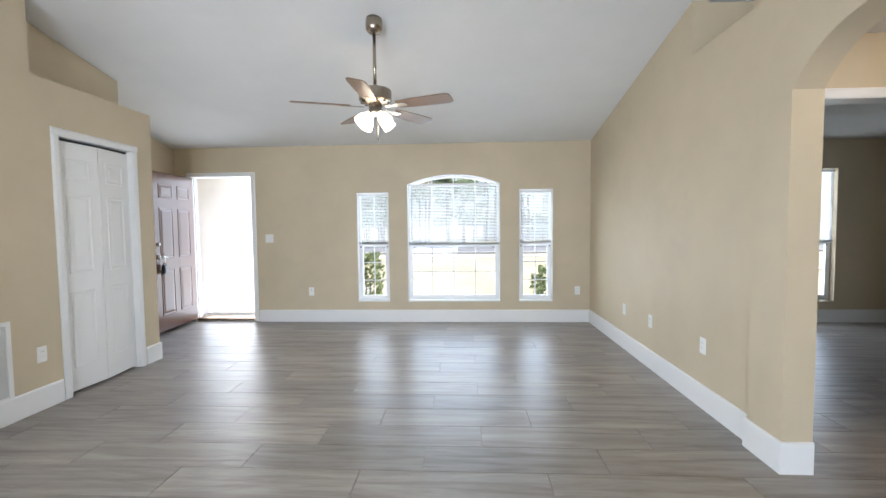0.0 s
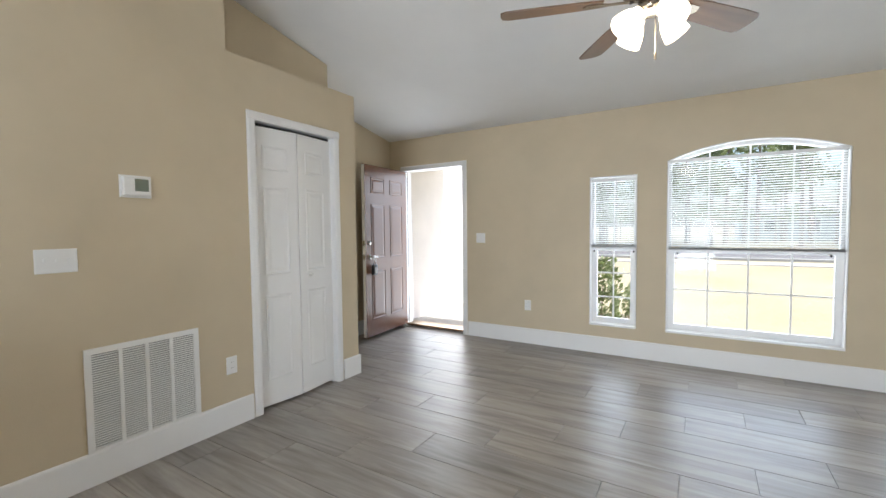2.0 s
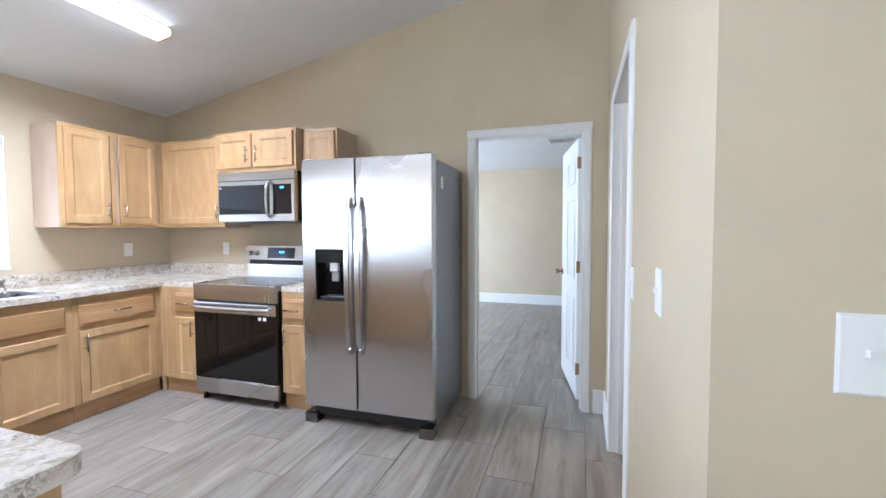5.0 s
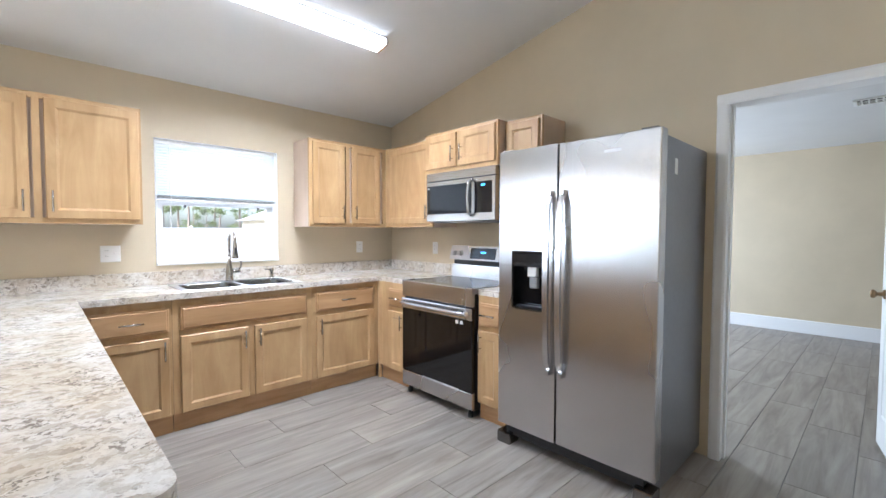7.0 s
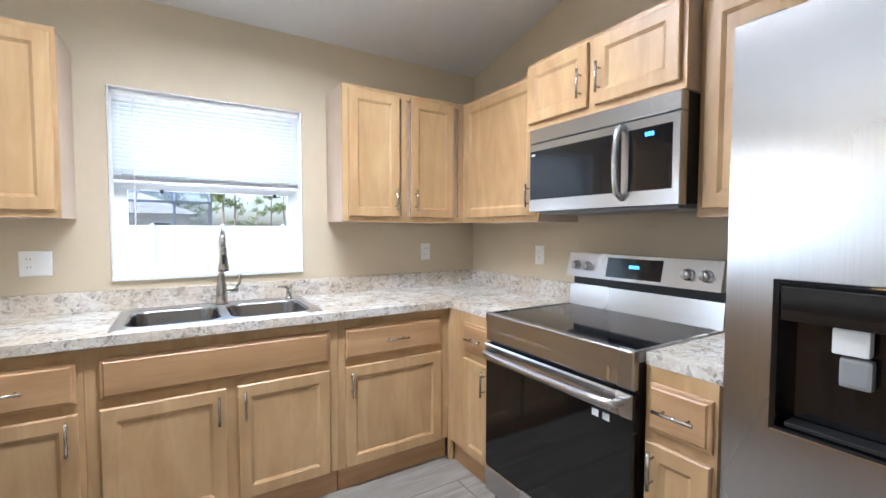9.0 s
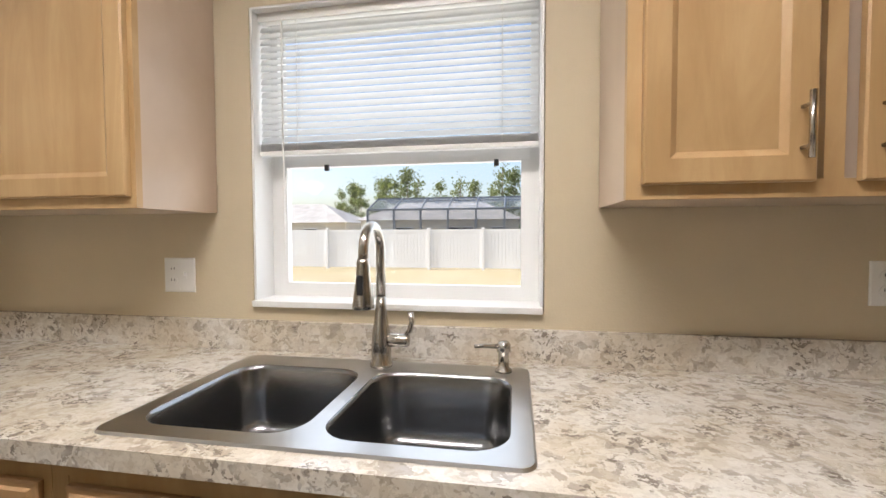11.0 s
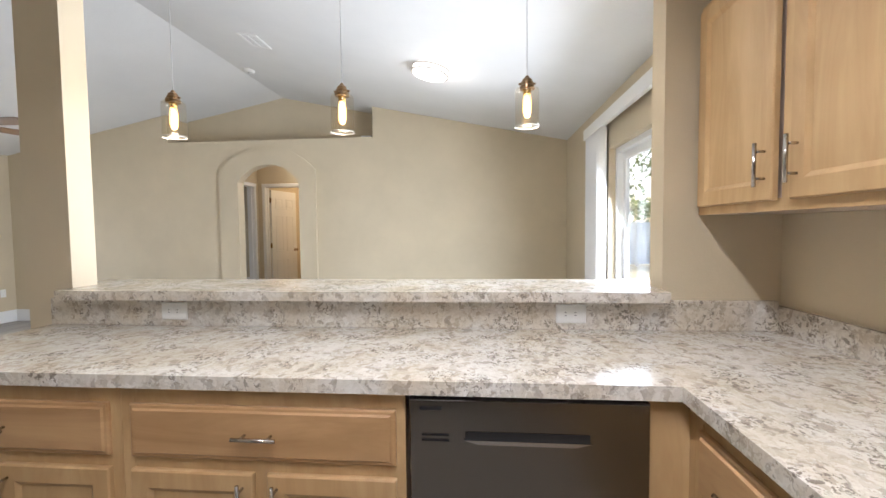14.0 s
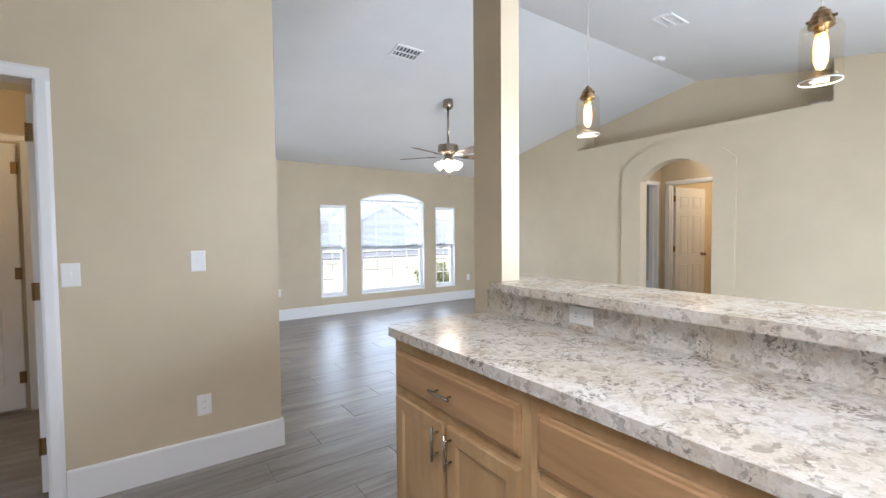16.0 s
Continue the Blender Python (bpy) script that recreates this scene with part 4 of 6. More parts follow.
for k in range(1, 4):
    x = -gw / 2 + 0.032 + (gw - 0.064) * k / 4
    part("mullion", B(x - 0.009, x + 0.009, 0.002, 0.0105, 0.032, gh - 0.032), m_plastic, ob)
lv = None
k = 0
while 0.04 + k * 0.0125 < gh - 0.036:
    if lv is None:
        bm = bmesh.new()
        prism(bm, [(0.0005, 0.0), (0.006, -0.0015), (0.0065, -0.0065), (0.0055, -0.007), (0.0045, -0.003), (0.0005, -0.002)], "x", -gw / 2 + 0.032, gw / 2 - 0.032)
        for v in bm.verts:
            v.co.y += 0.0015
        lo = part("louvre", bm, m_plastic, ob)
        lv = lo.data
    else:
        lo = new("louvre", lv)
        lo.parent = ob
    lo.matrix_basis = pose(0, 0, 0.04 + k * 0.0125)
    k += 1
for x in (-gw / 2 + 0.016, gw / 2 - 0.016):
    for z in (0.1, gh - 0.1):
        bm = bmesh.new()
        lathe(bm, [(0.005, 0.01), (0.004, 0.0115), (0, 0.012)], 8, at=(x, 0, z), axis="y")
        part("screw", bm, m_plastic, ob)


def ceiling_vent(x, y, w, d, turn, flat=None):
    """A vent in the vaulted ceiling, or at the height flat in a level one."""
    tilt = 0 if flat else math.degrees(math.atan(SLOPE)) * (-1 if y > RIDGE else 1)
    ob = thing("ceiling_vent", pose(x, y, flat or roof(y), tilt, 0, 0) @ pose(0, 0, 0, 0, 0, turn), "white louvred air vent in the ceiling", "air vent", "ceiling vents")
    bm = bmesh.new()
    for q in ((-w, w, -d, -d + 0.025), (-w, w, d - 0.025, d), (-w, -w + 0.025, -d + 0.025, d - 0.025), (w - 0.025, w, -d + 0.025, d - 0.025)):
        box(bm, *q, -0.012, 0.0, bevel=0.002)
    part("frame", bm, m_plastic, ob)
    part("backing", B(-w + 0.02, w - 0.02, -d + 0.02, d - 0.02, -0.0015, -0.0005), m_black, ob, "dark duct behind the slats")
    n = 6
    for k in range(n):
        x0 = -w + 0.03 + (2 * w - 0.06) * (k + 0.5) / n
        bm = bmesh.new()
        prism(bm, [(x0 - 0.006, -0.003), (x0 + 0.005, -0.012), (x0 + 0.007, -0.011), (x0 - 0.004, -0.002)], "y", -d + 0.025, d - 0.025)
        part("slat", bm, m_plastic, ob)
    part("divider", B(-w + 0.025, w - 0.025, -0.004, 0.004, -0.0135, -0.003), m_plastic, ob)


ceiling_vent(-1.18, 2.78, 0.15, 0.10, 0)
ceiling_vent(0.42, 1.0, 0.15, 0.10, 0)
ceiling_vent(-7.42, 1.45, 0.16, 0.11, 90, 2.441)
ob = thing("smoke_detector", pose(1.47, 1.645, roof(1.645), math.degrees(math.atan(SLOPE)), 0, 0), "round white smoke detector on the ceiling", "smoke detector")
bm = bmesh.new()
lathe(bm, [(0.065, 0), (0.065, -0.012), (0.058, -0.03), (0.04, -0.036), (0, -0.037)], 24)
part("body", bm, m_plastic, ob, smooth=False)
bm = bmesh.new()
lathe(bm, [(0.012, -0.036), (0.011, -0.039), (0, -0.04)], 12)
part("test_button", bm, m_grey, ob)
part("body", B(XR + 0.30, XR + 0.36, 0.42, 0.57, 2.612, 2.70, bevel=0.006), m_plastic, tagged(new("alarm_box"), "small white alarm box on the plant ledge", "alarm box"))

# ---- kitchen ----


def pull(parent, x, z, y, length, upright):
    """A bar pull on two posts, on a front at depth y."""
    bm = bmesh.new()
    h = length / 2
    a, b = ((x, y + 0.03, z - h), (x, y + 0.03, z + h)) if upright else ((x - h, y + 0.03, z), (x + h, y + 0.03, z))
    tube(bm, [a, b], 0.0058, 10)
    for k in (-0.62, 0.62):
        p = (x, y, z + k * h) if upright else (x + k * h, y, z)
        tube(bm, [p, (p[0], y + 0.03, p[2])], 0.0042, 8)
    return part("bar_pull", bm, m_nickel, parent, "brushed nickel bar pull", smooth=True)


def front_door(parent, x0, x1, z0, z1, y, handle=None):
    """A cabinet door with a moulded frame and a sunk panel; handle: (x, z, upright)."""
    bm = rings(bmesh.new(), x0, x1, z0, z1, [(0, y), (0, y + 0.015), (0.004, y + 0.019), (0.052, y + 0.019), (0.056, y + 0.0165), (0.066, y + 0.010), (0.070, y + 0.010)])
    ob = part("cabinet_door", bm, m_maple, parent)
    if handle:
        pull(ob, handle[0], handle[1], y + 0.019, 0.128, True)
    return ob


def front_drawer(parent, x0, x1, z0, z1, y, handle=True):
    bm = rings(bmesh.new(), x0, x1, z0, z1, [(0, y), (0, y + 0.010), (0.004, y + 0.013), (0.012, y + 0.0135), (0.017, y + 0.019)])
    ob = part("drawer_front" if handle else "false_front", bm, m_maple_x, parent)
    if handle:
        pull(ob, (x0 + x1) / 2, (z0 + z1) / 2, y + 0.019, 0.128, False)
    return ob


def base_cabinet(m, w, d, fronts, label, top=0.874):
    """Carcass, face frame, toe board and fronts; local x runs to the viewer's left, y out of the wall."""
    ob = thing("base_cabinet", m, label, "kitchen cabinet", "base cabinets")
    part("body", B(0.002, w - 0.002, 0.01, d - 0.02, 0.10, top), m_side, ob)
    bm = bmesh.new()
    zs = (0.10, 0.874)
    st = 0.038
    box(bm, 0.001, st, d - 0.02, d, *zs)
    box(bm, w - st, w - 0.001, d - 0.02, d, *zs)
    box(bm, st, w - st, d - 0.02, d, 0.835, 0.874)
    box(bm, st, w - st, d - 0.02, d, 0.10, 0.125)
    box(bm, st, w - st, d - 0.0195, d - 0.002, 0.125, 0.835)
    part("face_frame", bm, m_maple, ob)
    part("toe_board", B(0.002, w - 0.002, d - 0.05, d - 0.028, 0.0, 0.10), m_maple_x, ob)
    for f in fronts:
        if f[0] == "door":
            front_door(ob, *f[1:5], d, f[5] if len(f) > 5 else None)
        else:
            front_drawer(ob, *f[1:5], d, len(f) < 6)
    return ob


D = 0.615  # from wall to face frame
DZ, RZ = (0.105, 0.625), (0.662, 0.822)
LBL = "light maple base cabinet with nickel bar pulls under the worktop"
Y0 = YB
# along the back wall, from the corner by the bar to the corner by the range
base_cabinet(pose(-2.96, Y0, 0), 0.47, D, [("drawer", 0.02, 0.43, *RZ), ("door", 0.02, 0.43, *DZ, (0.05, 0.545, True))], LBL)
base_cabinet(pose(-3.945, Y0, 0), 0.985, D, [("drawer", 0.045, 0.94, *RZ, 0), ("door", 0.505, 0.94, *DZ, (0.535, 0.54, True)), ("door", 0.045, 0.46, *DZ, (0.43, 0.54, True))],
             "light maple sink cabinet with two doors and a false drawer front", top=0.70)
base_cabinet(pose(-4.60, Y0, 0), 0.655, D, [("drawer", 0.055, 0.62, *RZ), ("door", 0.055, 0.62, *DZ, (0.59, 0.54, True))], LBL)
# along the gable wall
base_cabinet(pose(XK, -1.29, 0, 0, 0, -90), 0.40, D + 0.005, [("drawer", 0.02, 0.25, *RZ), ("door", 0.02, 0.25, *DZ, (0.05, 0.54, True))], LBL)
base_cabinet(pose(XK, -0.255, 0, 0, 0, -90), 0.228, D + 0.005, [("drawer", 0.012, 0.216, *RZ), ("door", 0.012, 0.216, *DZ, (0.185, 0.54, True))], "narrow light maple base cabinet between range and refrigerator")
# the peninsula, facing the kitchen
PX = HW[0]
PD = 0.60
base_cabinet(pose(PX, -0.097, 0, 0, 0, 90), 0.797, PD, [("drawer", 0.035, 0.782, *RZ), ("door", 0.035, 0.398, *DZ, (0.368, 0.545, True)), ("door", 0.420, 0.782, *DZ, (0.450, 0.545, True))],
             "light maple peninsula cabinet with two doors and a drawer")
base_cabinet(pose(PX, -0.957, 0, 0, 0, 90), 0.86, PD, [("drawer", 0.027, 0.825, *RZ), ("door", 0.027, 0.405, *DZ, (0.375, 0.545, True)), ("door", 0.447, 0.825, *DZ, (0.477, 0.545, True))],
             "light maple peninsula cabinet with two doors and a wide drawer")
ob = root("corner_filler", -2.45, -1.68, 0, "plain maple filler panels in the corners of the base cabinets", "filler panel")
into("filler", B(PX - 0.6, PX - 0.58, -1.72, -1.615, 0.0, 0.874), m_maple, ob)
into("filler", B(-2.49, PX - 0.6, YB + 0.595, -1.72, 0.0, 0.874), m_maple, ob)
ob2 = root("corner_filler", -4.61, -1.7, 0, "plain maple filler panels in the corner by the range", "filler panel")
into("filler", B(XK + 0.60, XK + 0.62, -1.72, -1.69, 0.0, 0.874), m_maple, ob2)
ob3 = root("end_panel", -2.2, 0.71, 0, "maple end panel of the peninsula", "end panel")
into("panel", B(PX - 0.6, PX, 0.70, 0.712, 0.0, 0.874), m_maple, ob3)

# worktops
TOPZ, UND = 0.915, 0.875
SINK = (-3.885, -3.03, -2.26, -1.73)
ob = root("worktop", -3.5, -2.0, UND, "cream and grey stone-look laminate worktop with square edges", "worktop")
bm = bmesh.new()
FY = -1.686
cut = (SINK[0] + 0.02, SINK[1] - 0.02, SINK[2] + 0.02, SINK[3] - 0.02)
r = 0.05
outer = [(XK, YB), (-1.862, YB), (-1.862, 0.76)] + [(-2.49 + r - r * math.sin(a), 0.76 - r + r * math.cos(a)) for a in (math.pi / 2 * k / 6 for k in range(7))]
outer += [(-2.49, FY), (-4.6, FY), (-4.6, -1.285), (XK, -1.285)]
hole = [(cut[0], cut[2]), (cut[1], cut[2]), (cut[1], cut[3]), (cut[0], cut[3])]
edges = []
for lp in (outer, hole):
    vs = [bm.verts.new((x, y, TOPZ)) for x, y in lp]
    edges += [bm.edges.new((vs[k], vs[(k + 1) % len(vs)])) for k in range(len(vs))]
bmesh.ops.triangle_fill(bm, use_beauty=True, use_dissolve=False, edges=edges)
ex = bmesh.ops.extrude_face_region(bm, geom=list(bm.faces))
bmesh.ops.translate(bm, vec=(0, 0, UND - TOPZ), verts=[v for v in ex["geom"] if isinstance(v, bmesh.types.BMVert)])
bmesh.ops.recalc_face_normals(bm, faces=bm.faces)
into("slab", bm, m_top, ob)
for nm, q in (("backsplash", (XK, -1.862, YB, YB + 0.019, TOPZ, 1.015)), ("backsplash", (XK, XK + 0.019, YB + 0.019, -1.285, TOPZ, 1.015)),
              ("backsplash", (-1.881, -1.862, YB + 0.019, 0.76, TOPZ, 1.034))):
    into(nm, B(*q, bevel=0.003), m_top, ob)
bm = bmesh.new()
box(bm, XK, -4.6, -0.485, -0.245, UND, TOPZ)
ob = root("worktop", -4.9, -0.36, UND, "short stone-look worktop between range and refrigerator", "worktop")
into("slab", bm, m_top, ob)
into("backsplash", B(XK, XK + 0.019, -0.485, -0.245, TOPZ, 1.015, bevel=0.003), m_top, ob)
ob = root("bar_top", -1.75, -0.6, 1.036, "raised stone-look laminate bar top on the half wall", "bar top")
bm = bmesh.new()
box(bm, -1.946, -1.735, -1.888, 0.668, 1.036, 1.076)
box(bm, -1.735, -1.52, -2.0, 0.80, 1.036, 1.076)
into("slab", bm, m_top, ob)
for x0, x1, y0, y1 in ((-1.9475, -1.946, -1.888, 0.668), (-1.52, -1.5185, -2.0, 0.80)):
    into("edge_band", B(x0, x1, y0, y1, 1.0365, 1.0755), m_top, ob)


def wall_cabinet(m, w, d, z0, z1, doors, label):
    ob = thing("wall_cabinet", m, label, "kitchen cabinet", "wall cabinets")
    part("body", B(0.001, w - 0.001, 0.004, d - 0.019, z0, z1), m_side, ob, "pale smooth cabinet side")
    bm = bmesh.new()
    st = 0.036
    for q in ((0, st, z0, z1), (w - st, w, z0, z1), (st, w - st, z1 - st, z1), (st, w - st, z0, z0 + st)):
        box(bm, q[0], q[1], d - 0.019, d, q[2], q[3])
    if len(doors) == 2:
        mid = (doors[0][1] + doors[1][0]) / 2
        box(bm, mid - st / 2, mid + st / 2, d - 0.019, d, z0 + st, z1 - st)
    part("face_frame", bm, m_maple, ob)
    for x0, x1, hx in doors:
        low = z0 + 0.03
        front_door(ob, x0, x1, low, z1 - 0.025, d, (hx, low + 0.105, True) if hx else None)
    return ob


UZ = (1.37, 2.155)
UD = 0.312
wall_cabinet(pose(-2.86, YB, 0), 0.997, UD, *UZ, [(0.015, 0.485, 0.455), (0.555, 0.975, 0.585)], "light maple wall cabinet with two doors beside the kitchen window")
wall_cabinet(pose(-4.91, YB, 0), 0.83, UD, *UZ, [(0.08, 0.40, 0.37), (0.478, 0.80, 0.508)], "light maple wall cabinet with two doors beside the kitchen window")
wall_cabinet(pose(XK, -1.31, 0, 0, 0, -90), 0.71, UD, *UZ, [(0.02, 0.665, 0.05)], "light maple corner wall cabinet with one broad door")
wall_cabinet(pose(XK, -0.495, 0, 0, 0, -90), 0.813, 0.40, 1.83, 2.165, [(0.02, 0.385, 0.355), (0.425, 0.793, 0.455)], "short light maple cabinet above the microwave")
wall_cabinet(pose(XK, -0.17, 0, 0, 0, -90), 0.322, UD, *UZ, [(0.02, 0.302, None)], "narrow light maple wall cabinet above the refrigerator side")


# sink with two bowls
def rrect(x0, x1, y0, y1, r, z, n=6):
    pts = []
    for cx, cy, a0 in ((x1 - r, y1 - r, 0), (x0 + r, y1 - r, 90), (x0 + r, y0 + r, 180), (x1 - r, y0 + r, 270)):
        for k in range(n + 1):
            a = radians(a0 + 90 * k / n)
            pts.append((cx + r * math.cos(a), cy + r * math.sin(a), z))
    return pts


def loft(bm, loops, close=True):
    vs = [[bm.verts.new(p) for p in lp] if not isinstance(lp[0], bmesh.types.BMVert) else lp for lp in loops]
    n = len(vs[0])
    fs = [bm.faces.new((a[k], a[(k + 1) % n], b[(k + 1) % n], b[k])) for a, b in zip(vs, vs[1:]) for k in range(n)]
    if close:
        fs.append(bm.faces.new(vs[-1]))
    return vs, fs


ob = root("kitchen_sink", -3.457, -2.0, TOPZ, "stainless steel double-bowl sink set in the worktop", "sink")
bm = bmesh.new()
x0, x1, y0, y1 = SINK
zr = TOPZ + 0.006
vs, _ = loft(bm, [rrect(x0, x1, y0, y1, 0.03, TOPZ + 0.0005), rrect(x0 + 0.004, x1 - 0.004, y0 + 0.004, y1 - 0.004, 0.028, zr), rrect(x0 + 0.015, x1 - 0.015, y0 + 0.015, y1 - 0.015, 0.025, zr)], close=False)
edges = [bm.edges.get((vs[-1][k], vs[-1][(k + 1) % len(vs[-1])])) for k in range(len(vs[-1]))]
bowls = ((-3.84, -3.475, -2.165, -1.775), (-3.44, -3.075, -2.165, -1.775))
holes = []
for b0, b1, c0, c1 in bowls:
    lp = [bm.verts.new(p) for p in rrect(b0, b1, c0, c1, 0.075, zr)]
    holes.append(lp)
    edges += [bm.edges.new((lp[k], lp[(k + 1) % len(lp)])) for k in range(len(lp))]
bmesh.ops.triangle_fill(bm, use_beauty=True, use_dissolve=False, edges=edges)
into("rim", bm, m_rim_bright, ob, "steel rim, coloured lighter for its bright reflections")
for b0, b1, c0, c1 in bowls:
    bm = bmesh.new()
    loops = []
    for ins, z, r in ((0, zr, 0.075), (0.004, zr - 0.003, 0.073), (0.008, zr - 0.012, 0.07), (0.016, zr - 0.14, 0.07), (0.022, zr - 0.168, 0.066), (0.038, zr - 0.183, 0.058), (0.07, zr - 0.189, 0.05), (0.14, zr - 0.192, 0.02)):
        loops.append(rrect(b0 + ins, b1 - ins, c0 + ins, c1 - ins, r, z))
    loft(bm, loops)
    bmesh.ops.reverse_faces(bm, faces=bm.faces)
    bowl = into("bowl", bm, m_bowl_shaded, ob, smooth=True)
    bm = bmesh.new()
    lathe(bm, [(0.042, 0.004), (0.04, 0.007), (0.03, 0.004), (0.028, -0.004), (0.0, -0.004)], 20, at=((b0 + b1) / 2, (c0 + c1) / 2 - 0.03, zr - 0.194))
    into("drain", bm, m_chrome, bowl, "steel drain strainer", smooth=True)

fx, fy = -3.468, -2.21
ob = root("kitchen_faucet", fx, fy, zr, "brushed nickel pull-down kitchen faucet on the sink", "faucet")
bm = bmesh.new()
lathe(bm, [(0.032, zr), (0.032, zr + 0.008), (0.028, zr + 0.012), (0.0285, zr + 0.05), (0.025, zr + 0.10), (0.019, zr + 0.135), (0.0155, zr + 0.165), (0.0145, zr + 0.20)], 20, at=(fx, fy, 0))
into("body", bm, m_nickel, ob, smooth=True)
bm = bmesh.new()
arc = [(fx, fy, zr + 0.19), (fx, fy, zr + 0.30)] + [(fx, fy + 0.068 - 0.068 * math.cos(a), zr + 0.33 + 0.068 * math.sin(a)) for a in (math.pi * k / 12 for k in range(13))]
tube(bm, arc + [(fx, fy + 0.138, zr + 0.305)], 0.0135, 14)
into("gooseneck", bm, m_nickel, ob, smooth=True)
bm = bmesh.new()
lathe(bm, [(0.0145, 0.315), (0.0165, 0.305), (0.018, 0.27), (0.024, 0.225), (0.0275, 0.20), (0.027, 0.19), (0.02, 0.187), (0, 0.187)], 18, at=(fx, fy + 0.14, zr))
head = into("spray_head", bm, m_nickel, ob, smooth=True)
into("button", B(fx - 0.008, fx + 0.008, fy + 0.157, fy + 0.168, zr + 0.225, zr + 0.275, bevel=0.004), m_black, head, "black spray button")
bm = bmesh.new()
lathe(bm, [(0.019, -0.02), (0.02, -0.03), (0.019, -0.075), (0.016, -0.082), (0.0, -0.084)], 16, at=(fx, fy, zr + 0.075), axis="x")
tube(bm, [(fx - 0.07, fy, zr + 0.085), (fx - 0.085, fy + 0.002, zr + 0.105), (fx - 0.092, fy + 0.004, zr + 0.13), (fx - 0.088, fy + 0.004, zr + 0.155)], [0.008, 0.008, 0.0075, 0.008], 10)
into("handle", bm, m_nickel, ob, smooth=True)
sx, sy = -3.815, -2.215
ob = root("soap_dispenser", sx, sy, zr, "brushed nickel soap dispenser on the sink rim", "soap dispenser")
bm = bmesh.new()
lathe(bm, [(0.024, zr), (0.023, zr + 0.006), (0.015, zr + 0.012), (0.014, zr + 0.05), (0.019, zr + 0.056), (0.019, zr + 0.075), (0.014, zr + 0.082), (0, zr + 0.083)], 16, at=(sx, sy, 0))
into("body", bm, m_nickel, ob, smooth=True)
bm = bmesh.new()
tube(bm, [(sx, sy, zr + 0.068), (sx + 0.05, sy + 0.03, zr + 0.076), (sx + 0.075, sy + 0.045, zr + 0.078)], [0.007, 0.006, 0.005], 8)
into("spout", bm, m_nickel, ob, smooth=True)

# refrigerator
FRX = -4.465
ob = root("refrigerator", -4.9, 0.27, 0, "stainless steel side-by-side refrigerator with a black dispenser", "refrigerator")
m_fside = steel("dark_grey_cabinet", (0.26, 0.26, 0.265), 0.35, (9, 9, 9), 0.0)
FA, FM, FB = -0.185, 0.230, 0.780
into("cabinet", B(XK + 0.02, FRX - 0.085, FA + 0.004, FB - 0.004, 0.035, 1.80, bevel=0.004), m_fside, ob, "dark grey side panels")


def fdoor(name, a, b, hole=None):
    bm = bmesh.new()
    xs = (FRX - 0.075, FRX)
    if hole:
        h0, h1, hz0, hz1 = hole
        for q in ((a, h0, 0.10, 1.825), (h1, b, 0.10, 1.825), (h0, h1, 0.10, hz0), (h0, h1, hz1, 1.825)):
            box(bm, *xs, *q)
        bmesh.ops.remove_doubles(bm, verts=bm.verts, dist=1e-5)
    else:
        rings(bm, a, b, 0.10, 1.825, [(0, xs[0]), (0, xs[1] - 0.006), (0.002, xs[1] - 0.002), (0.006, xs[1])], axis="x")
    return into(name, bm, m_steel, ob, "brushed stainless steel door")


DISP = (-0.085, 0.178, 0.85, 1.21)
d1 = fdoor("freezer_door", FA, FM - 0.005, DISP)
d2 = fdoor("fridge_door", FM + 0.005, FB)
bm = bmesh.new()
rings(bm, DISP[0] + 0.001, DISP[1] - 0.001, DISP[2] + 0.001, DISP[3] - 0.001, [(0, FRX - 0.074), (0, FRX + 0.003), (0.006, FRX + 0.004), (0.012, FRX + 0.002), (0.014, FRX - 0.055)], axis="x")
dp = into("dispenser", bm, m_black_glass, d1, "glossy black water dispenser")
into("trim_strip", B(FRX + 0.0035, FRX + 0.005, DISP[0] + 0.004, DISP[1] - 0.004, DISP[2] + 0.002, DISP[2] + 0.007), m_chrome, d1)
into("control_panel", B(FRX - 0.05, FRX + 0.002, DISP[0] + 0.016, DISP[1] - 0.016, 1.115, 1.195, bevel=0.003), m_black_glass, d1)
into("chute", B(FRX - 0.05, FRX - 0.018, 0.018, 0.08, 1.055, 1.112, bevel=0.006), m_plastic, d1, "pale ice chute")
into("paddle", B(FRX - 0.05, FRX - 0.022, 0.03, 0.085, 0.985, 1.05, bevel=0.008), m_grey, d1, "grey dispenser paddle")
into("drip_tray", B(FRX - 0.05, FRX - 0.002, DISP[0] + 0.03, DISP[1] - 0.03, 0.868, 0.878, bevel=0.002), m_black, d1)
